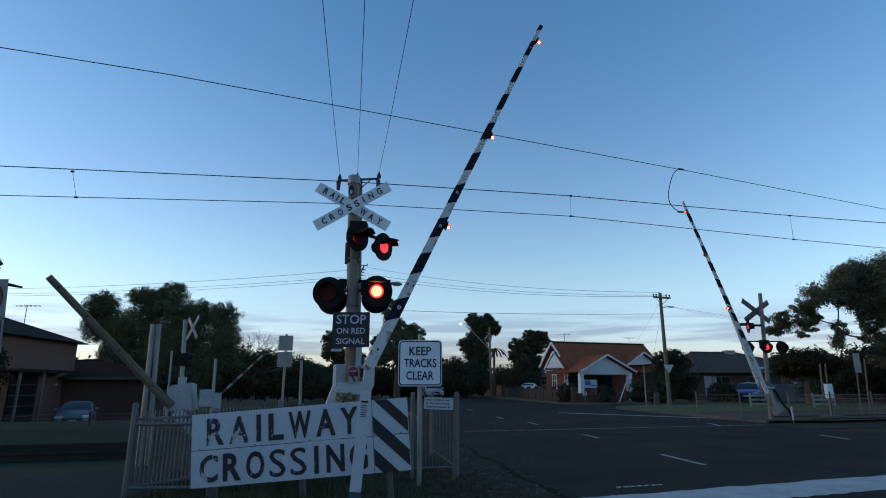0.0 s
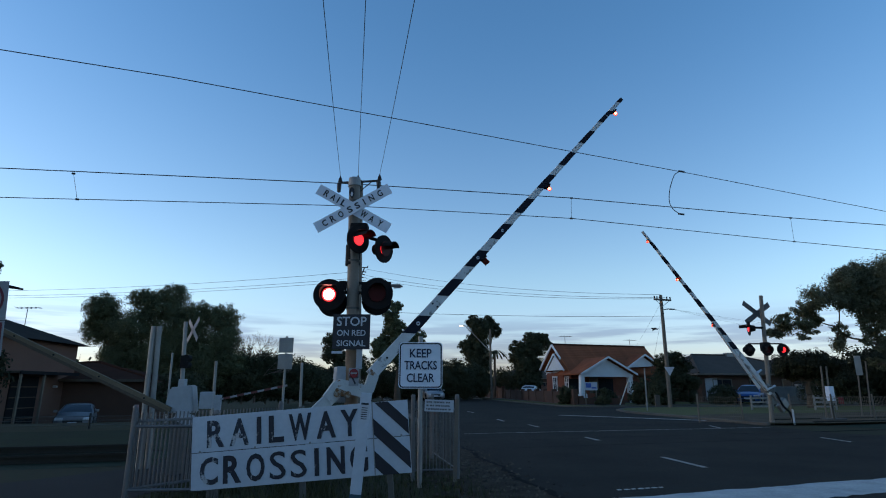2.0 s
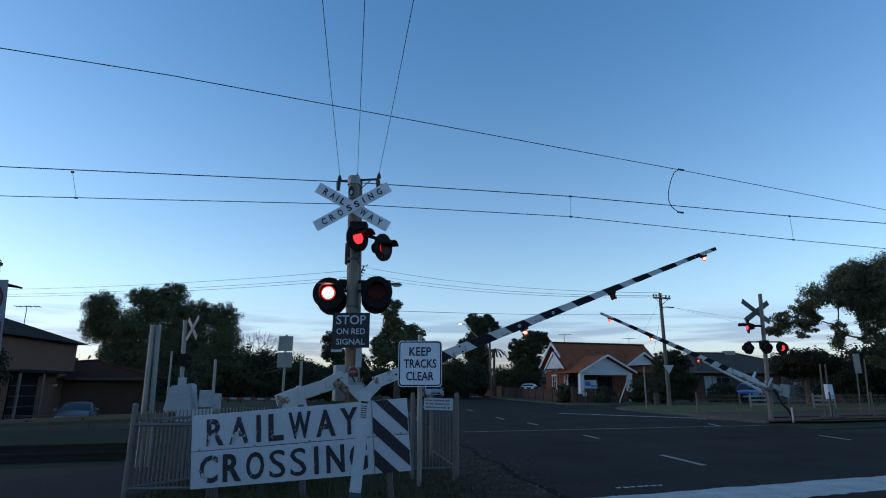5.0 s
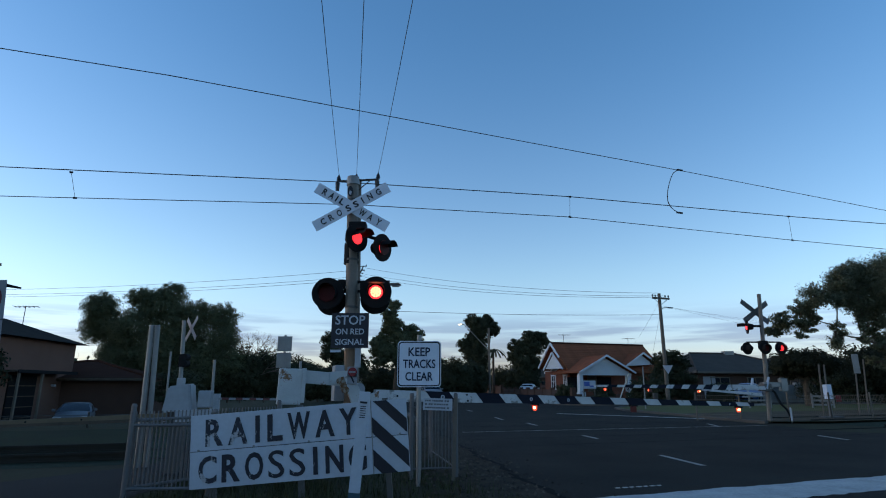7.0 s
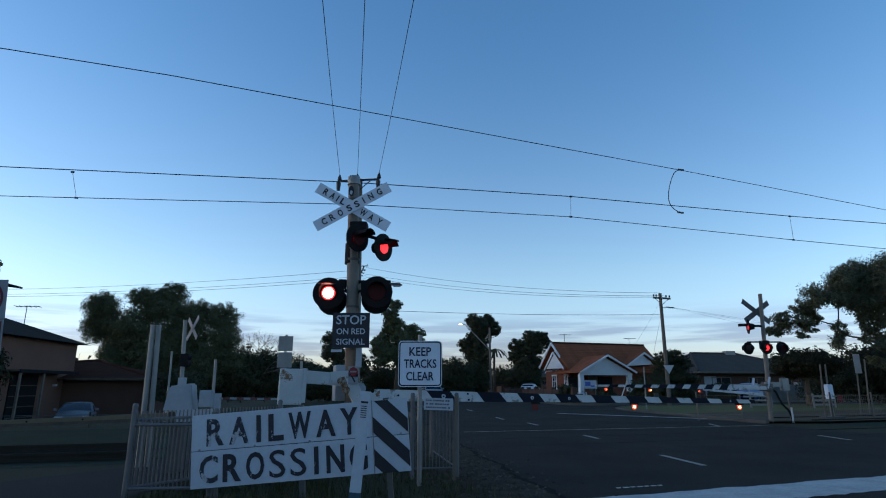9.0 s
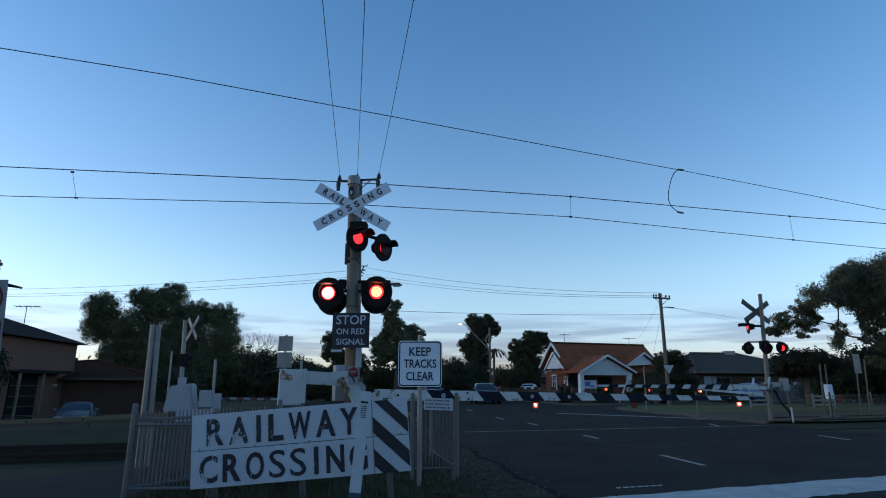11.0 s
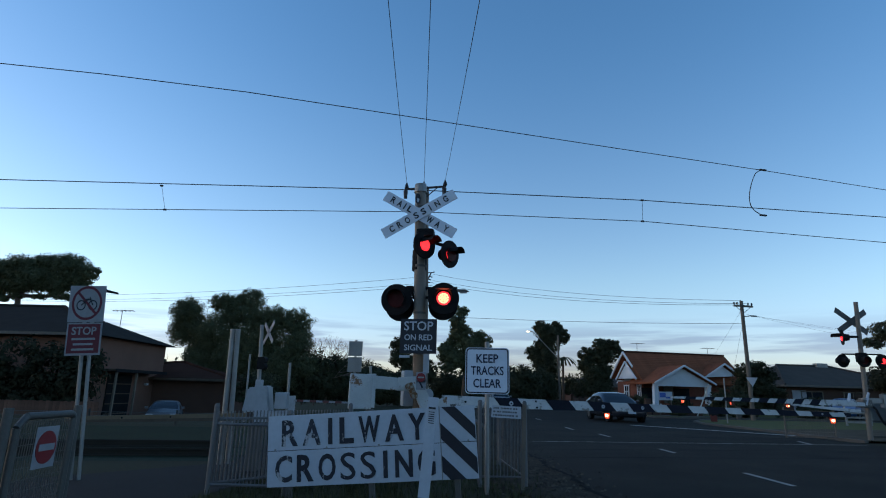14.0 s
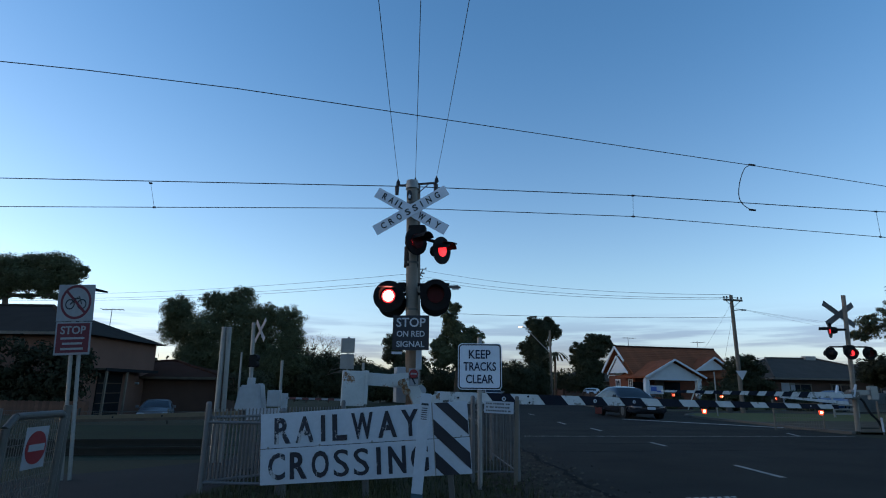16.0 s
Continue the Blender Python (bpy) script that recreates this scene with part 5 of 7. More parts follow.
# ---------------------------------------------------------------- houses
def window(parent, x, z, w, h, y=-0.03, panes=2, frame_paint=None):
    bm = bmesh.new()
    for cx, cz, sx, sz in ((0, h / 2, w + 0.12, 0.08), (0, -h / 2, w + 0.16, 0.09), (-w / 2, 0, 0.08, h), (w / 2, 0, 0.08, h)):
        box(bm, (x + cx, y, z + cz), (sx, 0.08, sz))
    for k in range(1, panes):
        box(bm, (x - w / 2 + w * k / panes, y, z), (0.05, 0.06, h))
    win = part("window_frame", bm, frame_paint or BOARDS, parent, "painted window frame")
    part("pane", box(bmesh.new(), (x, y + 0.015, z), (w, 0.02, h)), GLASS, win, "dark window pane")
    return win


def tile_courses(parent, x0, x1, za, zb, ya, yb, n, material):
    """Courses of roof tiles laid over one slope, from the eave (ya, za) to the ridge (yb, zb)."""
    slope = math.atan2(zb - za, yb - ya)
    L = math.hypot(zb - za, yb - ya)
    bm = bmesh.new()
    box(bm, ((x1 - x0) / 2, 0, 0), (x1 - x0, L / n * 1.12, 0.03))
    first = None
    for k in range(n):
        f = (k + 0.5) / n
        m = Matrix.Translation((x0, ya + (yb - ya) * f, za + (zb - za) * f + 0.028)) @ Matrix.Rotation(slope - 0.05, 4, "X")
        if first is None:
            first = part("tile_course", bm, material, parent, "", m)
        else:
            o = new("tile_course", first.data)
            o.parent, o.matrix_basis = parent, m


hs = thing("brick_house", pose(10.45, 46.3, 0, 0, 0, 19), "red brick bungalow with an orange tiled roof and white gables", "house")
W, D, EZ, RZ = 8.75, 4.5, 2.4, 4.78
part("wall", box(bmesh.new(), (W / 2, D / 2 - 0.1, 1.2), (W, D - 0.5, 2.5)), BRICK, hs, "red brick walls")
part("rear_wall", box(bmesh.new(), (W / 2 + 1.6, D / 2 + 3.4, 1.2), (W - 3.2, 3.4, 2.5)), BRICK, hs, "red brick rear wing")
bm = prism(bmesh.new(), [(0.1, EZ - 0.1), (D - 0.1, EZ - 0.1), (D / 2, RZ - 0.25)], "x", 0.03, W - 0.03)
part("gable_wall", bm, BOARDS, hs, "white boarded gable ends")
bm = bmesh.new()
prism(bm, [(-0.4, EZ), (D / 2, RZ), (D - 0.05, EZ + 0.4), (D - 0.05, EZ + 0.28), (D / 2, RZ - 0.12), (-0.4, EZ - 0.12)], "x", -0.4, W + 0.4)
roof = part("roof", bm, TILE, hs, "orange terracotta tiled roof")
tile_courses(roof, -0.4, W + 0.4, EZ, RZ, -0.4, D / 2, 15, TILE)


def barges(name, apex, foot_a, foot_b, along_x, w, label):
    """Two sloping boards from an apex to its feet, across y or along x."""
    for foot in (foot_a, foot_b):
        a, b = Vector(apex), Vector(foot)
        d = b - a
        q = d.to_track_quat("X", "Z").to_matrix()
        part(name, box(bmesh.new(), (a + b) / 2, (d.length, 0.07, w), q), BOARDS, hs, label)


barges("bargeboard", (-0.45, D / 2, RZ), (-0.45, D, EZ + 0.34), (-0.45, 0.9, EZ + 1.15), False, 0.17, "white bargeboard of the side gable")
part("ridge_cap", rod(bmesh.new(), (-0.4, D / 2, RZ + 0.05), (W + 0.4, D / 2, RZ + 0.05), 0.09, None, 8), TILEC, hs, "dark ridge capping")
part("small_gable", prism(bmesh.new(), [(0.25, 2.62), (2.95, 2.62), (1.6, 3.8)], "x", -0.62, 0.1), BOARDS, hs, "small white side gable")
part("small_gable_roof", prism(bmesh.new(), [(0.0, 2.6), (1.6, 4.0), (3.15, 2.6), (3.15, 2.5), (1.6, 3.88), (0.0, 2.5)], "x", -0.66, 1.4), TILE, hs, "orange tiled roof over the side gable")
barges("small_bargeboard", (-0.7, 1.6, 3.95), (-0.7, 3.15, 2.55), (-0.7, 0.0, 2.55), False, 0.14, "white bargeboard of the small gable")
for y, w in ((0.75, 0.5), (2.65, 0.62)):
    win = part("side_window", box(bmesh.new(), (-0.02, y, 1.5), (0.06, w, 1.15)), GLASS, hs, "dark side window")
    for dy, dz, sy, sz in ((0, 0.6, w + 0.16, 0.1), (0, -0.6, w + 0.2, 0.1), (-w / 2, 0, 0.09, 1.2), (w / 2, 0, 0.09, 1.2), (0, 0, 0.06, 1.15), (0, 0.1, w, 0.05)):
        part("frame_bar", box(bmesh.new(), (-0.04, y + dy, 1.5 + dz), (0.07, sy, sz)), BOARDS, win, "white frame bar")
px0, px1, pd, pc = -0.5, 4.15, 2.2, 1.84
pl, pr = -0.64, 4.36
part("porch_gable", prism(bmesh.new(), [(pl + 0.15, 2.2), (pr - 0.15, 2.2), (pc, 3.38)], "y", -pd, -pd + 0.12), BOARDS, hs, "pale boarded porch gable")
for k in range(6):
    half = 2.3 * (1 - k / 6.3)
    part("weatherboard", box(bmesh.new(), (pc, -pd - 0.012, 2.28 + 0.175 * k), (2 * half - 0.25, 0.025, 0.165), Euler((radians(4), 0, 0)).to_matrix()), BOARDS, hs)
bm = prism(bmesh.new(), [(pl - 0.05, 2.3), (pc, 3.6), (pr + 0.05, 2.3), (pr + 0.05, 2.2), (pc, 3.48), (pl - 0.05, 2.2)], "y", -pd - 0.3, 1.6)
part("porch_roof", bm, TILE, hs, "orange tiled porch roof")
barges("porch_bargeboard", (pc, -pd - 0.34, 3.56), (pl - 0.1, -pd - 0.34, 2.23), (pr + 0.1, -pd - 0.34, 2.23), True, 0.13, "white porch bargeboard")
part("porch_beam", box(bmesh.new(), (pc, -pd + 0.1, 2.12), (px1 - px0 + 0.2, 0.2, 0.16)), BOARDS, hs, "white porch beam")
for x in (px0 + 0.1, px1 - 0.1):
    bm = prism(bmesh.new(), [(x - 0.2, 0.75), (x + 0.2, 0.75), (x + 0.15, 2.05), (x - 0.15, 2.05)], "y", -pd + 0.0, -pd + 0.35)
    part("porch_pier", bm, BOARDS, hs, "white tapered porch pier")
    part("pier_base", box(bmesh.new(), (x, -pd + 0.17, 0.38), (0.55, 0.5, 0.76), None, 0.02), BOARDS, hs, "white pier base")
part("porch_floor", box(bmesh.new(), (pc, -pd / 2, 0.12), (px1 - px0 + 0.4, pd, 0.24)), KERB, hs, "concrete porch floor")
part("porch_balustrade", box(bmesh.new(), (pc, -pd + 0.1, 0.45), (px1 - px0, 0.2, 0.7)), BRICK, hs, "brick porch balustrade")
# frameless dark panes put the porch's shade onto the wall behind it
for x in (0.5, 3.2):
    part("porch_shade_pane", box(bmesh.new(), (x, 0.1, 1.3), (1.5, 0.06, 1.25), None, 0.01), GLASS, hs, "dark pane standing for the shade inside the porch")
part("front_door", box(bmesh.new(), (2.1, 0.1, 1.1), (0.85, 0.08, 1.9), None, 0.01), TIMBER, hs, "dark timber front door")
part("right_gable", prism(bmesh.new(), [(5.2, 2.85), (7.9, 3.0), (6.76, 3.75)], "y", -0.5, 0.1), BOARDS, hs, "pale boarded gable")
bm = prism(bmesh.new(), [(4.85, 2.82), (6.76, 3.97), (8.1, 3.12), (8.1, 3.02), (6.76, 3.85), (4.85, 2.72)], "y", -0.75, 1.8)
part("right_roof", bm, TILE, hs, "orange tiled roof over the gable")
barges("right_bargeboard", (6.76, -0.78, 3.93), (4.8, -0.78, 2.76), (8.15, -0.78, 3.05), True, 0.13, "white bargeboard")
for ax, az in ((0.9, 0.85), (7.6, 0.7)):
    bm = rod(bmesh.new(), (ax, D / 2, RZ), (ax, D / 2, RZ + az), 0.018)
    rod(bm, (ax - 0.5, D / 2, RZ + az - 0.1), (ax + 0.7, D / 2, RZ + az - 0.06), 0.014)
    for k in range(5):
        rod(bm, (ax - 0.45 + 0.25 * k, D / 2 - 0.3, RZ + az - 0.08), (ax - 0.45 + 0.25 * k, D / 2 + 0.3, RZ + az - 0.08), 0.01)
    part("aerial", bm, BACKING, hs, "television aerial")

sb = thing("sale_board", pose(10.05, 39.7, 0.06, 0, 0, 10), "white and blue sale board on posts before the brick house", "sign")
part("board", box(bmesh.new(), (0.2, 0, 1.25), (0.95, 0.03, 0.55)), WHITE, sb, "white board")
bm = bmesh.new()
box(bm, (0.02, -0.02, 1.3), (0.4, 0.01, 0.3))
box(bm, (0.42, -0.02, 1.14), (0.36, 0.01, 0.1))
part("printed_panel", bm, BLUEBOARD, sb, "blue printing")
for x in (-0.2, 0.6):
    part("post", box(bmesh.new(), (x, 0.04, 0.6), (0.06, 0.05, 1.3)), TIMBER, sb, "timber post")
lean = rod(bmesh.new(), (12.3, 40.1, 0.05), (13.2, 40.15, 2.08), 0.04, None, 8)
solid("leaning_pole", lean, CREAM, "pale pole leaning in the front garden", "pole")


def low_wall(name, a, b, h, t, material, label):
    a, b = Vector((*a, 0)), Vector((*b, 0))
    d = b - a
    bm = bmesh.new()
    box(bm, (d.length / 2, 0, h / 2), (d.length, t, h), None, 0.01)
    n = max(2, int(d.length / 2.4))
    for k in range(n + 1):
        box(bm, (d.length * k / n, 0, h / 2 + 0.08), (0.36, t + 0.12, h + 0.16), None, 0.015)
    return solid(name, bm, material, label, "wall", "", "structure", Matrix.Translation(a) @ Matrix.Rotation(math.atan2(d.y, d.x), 4, "Z"))


low_wall("garden_wall_brick", (9.2, 40.2), (kerbside(62) + 2.2, 62), 0.95, 0.2, BRICKB, "low brown brick garden wall")
low_wall("garden_wall_front", (9.6, 40.2), (12.5, 40.4), 0.5, 0.2, BRICKB, "low red brick front garden wall")
low_wall("garden_wall_far", (kerbside(62) + 2.0, 63), (kerbside(110) + 2.0, 110), 1.2, 0.2, BRICKB, "low brick wall along the far footpath")
low_wall("timber_fence", (10.9, 47.5), (10.4, 60), 1.35, 0.08, PALING, "brown timber paling fence beside the brick house")


def hip_house(name, m, w, d, h, rh, wallmat, roofmat, label, wins=(), ridge=None, gutter=None):
    h0 = thing(name, m, label, "house")
    part("wall", box(bmesh.new(), (w / 2, d / 2, h / 2), (w, d, h)), wallmat, h0, "brick walls")
    bm = bmesh.new()
    o = 0.5
    b = [bm.verts.new(p) for p in ((-o, -o, h), (w + o, -o, h), (w + o, d + o, h), (-o, d + o, h))]
    q = d / 2
    r0, r1 = ridge or (q, w - q)
    r = [bm.verts.new((r0, q, h + rh)), bm.verts.new((r1, q, h + rh))]
    for f in ((b[0], b[1], r[1], r[0]), (b[1], b[2], r[1]), (b[2], b[3], r[0], r[1]), (b[3], b[0], r[0]), (b[3], b[2], b[1], b[0])):
        bm.faces.new(f)
    rf = part("roof", bm, roofmat, h0, "hipped tiled roof")
    bm = bmesh.new()
    for a, c in (((-o, -o, h + 0.03), (r0, q, h + rh + 0.03)), ((w + o, -o, h + 0.03), (r1, q, h + rh + 0.03)), ((r0, q, h + rh + 0.03), (r1, q, h + rh + 0.03))):
        rod(bm, a, c, 0.09, None, 6)
    part("ridge_cap", bm, roofmat, rf, "ridge and hip capping")
    bm = bmesh.new()
    box(bm, (w / 2, -o - 0.04, h - 0.06), (w + 2 * o, 0.12, 0.14))
    box(bm, (-o - 0.04, d / 2, h - 0.06), (0.12, d + 2 * o, 0.14))
    part("gutter", bm, gutter or TIMBER, h0, "dull gutter")
    for x, z, ww, hh in wins:
        window(h0, x, z, ww, hh, -0.03, 2, TIMBER)
    return h0


h2 = hip_house("grey_house", pose(21.0, 46.5, 0, 0, 0, 14), 11.5, 8.5, 2.35, 1.75, BRICKB, TILEB, "brown brick house with a dark grey hipped roof", ((2, 1.3, 1.8, 1.2), (5.5, 1.3, 1.6, 1.2), (9, 1.3, 2.0, 1.2)), (2.6, 7.4))
part("garage_front", box(bmesh.new(), (0.95, -0.03, 1.1), (1.15, 0.06, 1.75), None, 0.01), CABINET, h2, "pale grey roller door")
part("chimney", box(bmesh.new(), (6.7, 4.2, 4.1), (1.0, 0.5, 0.5), None, 0.02), GALV, h2, "squat chimney with a pot")
hip_house("grey_house", pose(30.5, 52, 0, 0, 0, 14), 12, 9, 2.4, 1.7, BRICKB, TILEB, "distant brick house with a dark roof", ((3, 1.3, 2.0, 1.2), (8, 1.3, 2.0, 1.2)))
hip_house("far_house", pose(8.2, 78, 0, 0, 0, 10), 10, 8, 2.5, 1.6, BRICKB, TILEB, "distant brick house under a grey roof", ((2, 1.3, 1.4, 1.2), (6, 1.3, 1.8, 1.2)))
hip_house("far_house", pose(-24, 96, 0, 0, 0, 5), 12, 8, 2.6, 1.7, CREAM, TILEC, "distant cream house under a brown roof", ((3, 1.4, 1.6, 1.2), (8, 1.4, 1.6, 1.2)))
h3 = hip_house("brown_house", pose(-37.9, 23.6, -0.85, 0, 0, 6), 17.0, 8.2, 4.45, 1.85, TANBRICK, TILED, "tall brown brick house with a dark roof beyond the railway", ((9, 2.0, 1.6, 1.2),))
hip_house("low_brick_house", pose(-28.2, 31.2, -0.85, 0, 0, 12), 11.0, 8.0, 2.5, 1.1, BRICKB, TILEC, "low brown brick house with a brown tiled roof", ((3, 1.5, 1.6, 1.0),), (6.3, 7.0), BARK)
# black panel and battens paint in the darkness inside an open doorway
gd = part("garage_front", box(bmesh.new(), (17.02, 3.65, 1.3), (0.08, 2.25, 2.6), None, 0.01), BOARD, h3, "black panel standing for the shaded inside of an open garage")
for k in range(1, 5):
    part("panel_batten", box(bmesh.new(), (17.07, 3.65, 0.52 * k), (0.03, 2.2, 0.05)), BARK, gd)
# guessed awning, added so that the lower wall falls into shade
aw = part("awning", box(bmesh.new(), (17.52, 4.1, 2.78), (1.0, 5.2, 0.1), None, 0.01), BARK, h3, "dull flat awning added to shade the lower wall")
part("fascia", box(bmesh.new(), (18.04, 4.1, 2.76), (0.04, 5.24, 0.16)), BOARD, aw)
for y in (1.7, 3.6):
    part("awning_post", box(bmesh.new(), (17.95, y, 1.36), (0.1, 0.1, 2.74), None, 0.01), FENCEW, aw)
part("wall_lamp", box(bmesh.new(), (17.1, 6.3, 2.1), (0.2, 0.16, 0.12), None, 0.03), WHITE, h3, "small white lamp fitting")
bm = rod(bmesh.new(), (15, 6.2, 5.3), (15, 6.2, 6.5), 0.02, None, 8)
rod(bm, (14.4, 6.2, 6.42), (15.7, 6.2, 6.46), 0.016, None, 6)
for k in range(5):
    rod(bm, (14.5 + 0.27 * k, 5.85, 6.44), (14.5 + 0.27 * k, 6.55, 6.44), 0.012, None, 6)
part("aerial", bm, BACKING, h3, "television aerial on the roof")
low_wall("house_wall_grey", (23.5, 41.5), (29, 43), 1.3, 0.2, GALV, "grey rendered wall beside the garage")


# ---------------------------------------------------------------- trees and shrubs
def tree(name, base, blobs, trunk, leaf, label, count=4200, size=0.16, seed=1, category="tree", limbs=True, lean=(0, 0), tight=0.2):
    """Tapered trunk, limbs to each crown mass, and many small leaves in uneven clumps. blobs: (x, y, z, radius x, y, z) from the base."""
    rnd = np.random.RandomState(seed)
    t = thing(name, Matrix.Translation(base), label, category)
    bm = bmesh.new()
    fork = min(b[2] - 0.3 * b[5] for b in blobs) * 0.75
    last = Vector((0, 0, -0.1))
    if trunk:
        for k in range(4):
            f = (k + 1) / 4
            p = Vector((lean[0] * f + 0.1 * trunk * rnd.randn(), lean[1] * f + 0.1 * trunk * rnd.randn(), fork * f))
            rod(bm, last, p, trunk * (1.25 - 0.18 * k), trunk * (1.25 - 0.18 * (k + 1)), 9)
            last = p
        if limbs:
            # each crown mass hangs on the nearest mass or fork inside of it
            nodes = [(last, trunk * 0.62)]
            for x, y, z, rx, ry, rz in sorted(blobs, key=lambda q: (Vector(q[:3]) - last).length):
                c = Vector((x, y, z))
                p, r = min(nodes, key=lambda q: (q[0] - c).length + 0.25 * (q[0] - last).length)
                mid = p.lerp(c, 0.5) + Vector((0.1 * rx * rnd.randn(), 0.1 * ry * rnd.randn(), -0.12 * rz))
                r1 = max(r * 0.72, trunk * 0.1)
                rod(bm, p, mid, r, (r + r1) / 2, 7)
                rod(bm, mid, c, (r + r1) / 2, r1, 7)
                nodes.append((c, r1))
                for j in range(6):
                    v = Vector(rnd.randn(3)).normalized()
                    rod(bm, c, c + Vector((v.x * rx * 0.8, v.y * ry * 0.8, v.z * rz * 0.8)), trunk * 0.1, trunk * 0.03, 5)
        part("trunk", bm, BARK, t, "rough brown trunk and limbs")
    else:
        bm.free()
    vol = np.array([rx * ry * rz for *_, rx, ry, rz in blobs]) ** 0.7
    share = np.maximum(80, count * vol / vol.sum()).astype(int)
    V, F = [], []
    for (x, y, z, rx, ry, rz), n in zip(blobs, share):
        # clumps of leaves sit mostly on the outside of each mass, some of them well out of it
        clumps = max(10, n // 45)
        d = rnd.randn(clumps, 3)
        d /= np.linalg.norm(d, axis=1, keepdims=True)
        rad = 0.35 + 0.62 * rnd.rand(clumps, 1) ** 0.6 + 0.14 * (rnd.rand(clumps, 1) < 0.12)
        cen = d * rad * (rx, ry, rz) + (x, y, z)
        cr = tight * (rx * ry * rz) ** (1 / 3)
        which = rnd.randint(0, clumps, n)
        spread = cr * (0.6 + 0.7 * rnd.rand(clumps, 1))
        off = rnd.randn(n, 3)
        off *= np.minimum(1.0, 1.6 / np.linalg.norm(off, axis=1, keepdims=True))
        p = cen[which] + off * spread[which] * (1, 1, 0.75)
        # each leaf's face turns away from its clump and up to the light
        face = off * 0.8 + d[which] * 0.5 + rnd.randn(n, 3) * 0.45 + (0, 0, 0.35)
        face /= np.linalg.norm(face, axis=1, keepdims=True) + 1e-9
        a = np.cross(face, rnd.randn(n, 3))
        a /= np.linalg.norm(a, axis=1, keepdims=True) + 1e-9
        b = np.cross(face, a)
        sz = size * (0.55 + 0.7 * rnd.rand(n, 1))
        deep = (((p - (x, y, z)) / (rx, ry, rz)) ** 2).sum(1, keepdims=True) < 0.4
        sz = np.where(deep, sz * 1.4, sz)
        keep_in = p[:, 2] > 0.05
        quad = np.stack([p - a * sz, p + b * sz * 0.55, p + a * sz, p - b * sz * 0.55], 1)[keep_in]
        i0 = len(V)
        V += [tuple(v) for v in quad.reshape(-1, 3)]
        F += [(i0 + 4 * k, i0 + 4 * k + 1, i0 + 4 * k + 2, i0 + 4 * k + 3) for k in range(len(quad))]
    me = bpy.data.meshes.new("crown")
    me.from_pydata(V, [], F)
    me.materials.append(leaf)
    cr = new("crown", me)
    cr.parent = t
    return t


tree("tree", (-22.3, 45, 0), [(-5.2, -0.4, 7.4, 1.4, 1.3, 1.3), (-5.5, 0.3, 5.85, 1.4, 1.4, 1.45), (-3.9, 0, 3.7, 1.3, 1.3, 1.5), (-1.9, -0.2, 8.2, 1.6, 1.0, 0.85), (0.1, 0.2, 8.5, 1.2, 1.0, 1.05), (-0.4, 0, 7.2, 2.2, 1.2, 1.1), (2.4, -0.3, 6.9, 1.4, 1.1, 1.1),
     (4.3, 0.2, 6.7, 1.4, 1.1, 1.1), (4.7, 0, 5.1, 1.2, 1.3, 1.5), (-2.6, -0.3, 5.8, 2.2, 1.6, 1.5), (1.2, 0.2, 5.3, 2.4, 1.8, 1.8), (-0.2, 0, 3.8, 2.8, 1.7, 1.7), (-3.1, 0.2, 3.4, 1.8, 1.6, 1.5), (3.6, 0, 3.3, 2.1, 1.6, 1.6), (5.6, 0, 3.1, 1.1, 1.1, 1.1),
     (2.0, 0, 2.0, 3.4, 1.2, 1.2), (-2.0, 0, 1.9, 2.5, 1.0, 1.0)], 0.35, LEAF, "broad dark green garden tree with a lobed crown", 230000, 0.066, 2, tight=0.18)
tree("tree", (-7.6, 50, 0), [(-2.1, 0, 5.3, 1.1, 0.9, 0.8), (-2.2, 0, 4.2, 1.0, 1.0, 1.0), (-1.4, 0, 3.6, 1.0, 0.9, 0.9), (-0.2, 0, 3.0, 1.5, 1.0, 1.1)], 0.2, LEAFD, "dark round street tree", 12000, 0.11, 3, lean=(-1.0, 0))
tree("tree", (-4.2, 52, 0), [(-0.4, 0.2, 8.6, 0.63, 0.63, 0.68), (-0.7, -0.2, 7.6, 0.73, 0.73, 0.83), (-0.2, 0.2, 6.6, 0.88, 0.83, 0.83), (1.2, 0, 6.2, 0.83, 0.7, 0.67), (2.0, -0.2, 5.8, 0.57, 0.52, 0.52), (0.4, 0, 5.5, 1.24, 0.8, 0.72), (-1.3, 0.2, 5.5, 0.73, 0.65, 0.62),
     (-1.9, -0.2, 4.8, 0.73, 0.73, 0.83), (-0.7, 0, 4.3, 1.35, 0.9, 0.83), (-1.6, 0, 3.7, 0.83, 0.73, 0.73), (0.4, 0, 3.6, 0.9, 0.8, 0.6), (1.5, 0.1, 5.4, 0.95, 0.7, 0.55), (-0.9, 0.1, 6.6, 0.7, 0.7, 0.8), (-1.3, 0, 4.6, 1.0, 0.8, 0.8)], 0.28, LEAF, "tall ragged dark green tree", 36000, 0.1, 4)
tree("tree", (4.45, 68, 0), [(-0.8, 0, 9.0, 0.88, 0.81, 0.81), (1.0, 0.3, 9.1, 1.02, 0.8, 0.75), (1.8, 0, 8.0, 0.81, 0.81, 1.09), (0.1, -0.2, 8.1, 1.49, 1.15, 1.15), (-0.2, 0.2, 6.8, 1.49, 1.22, 1.22), (-1.6, 0, 6.0, 0.95, 0.95, 0.95), (-0.3, 0, 5.1, 1.62, 1.35, 1.35),
     (-0.2, 0, 3.5, 1.48, 1.48, 1.48), (-0.3, 0, 2.1, 1.35, 1.21, 1.21)], 0.3, LEAFD, "upright dark street tree", 36000, 0.12, 5)
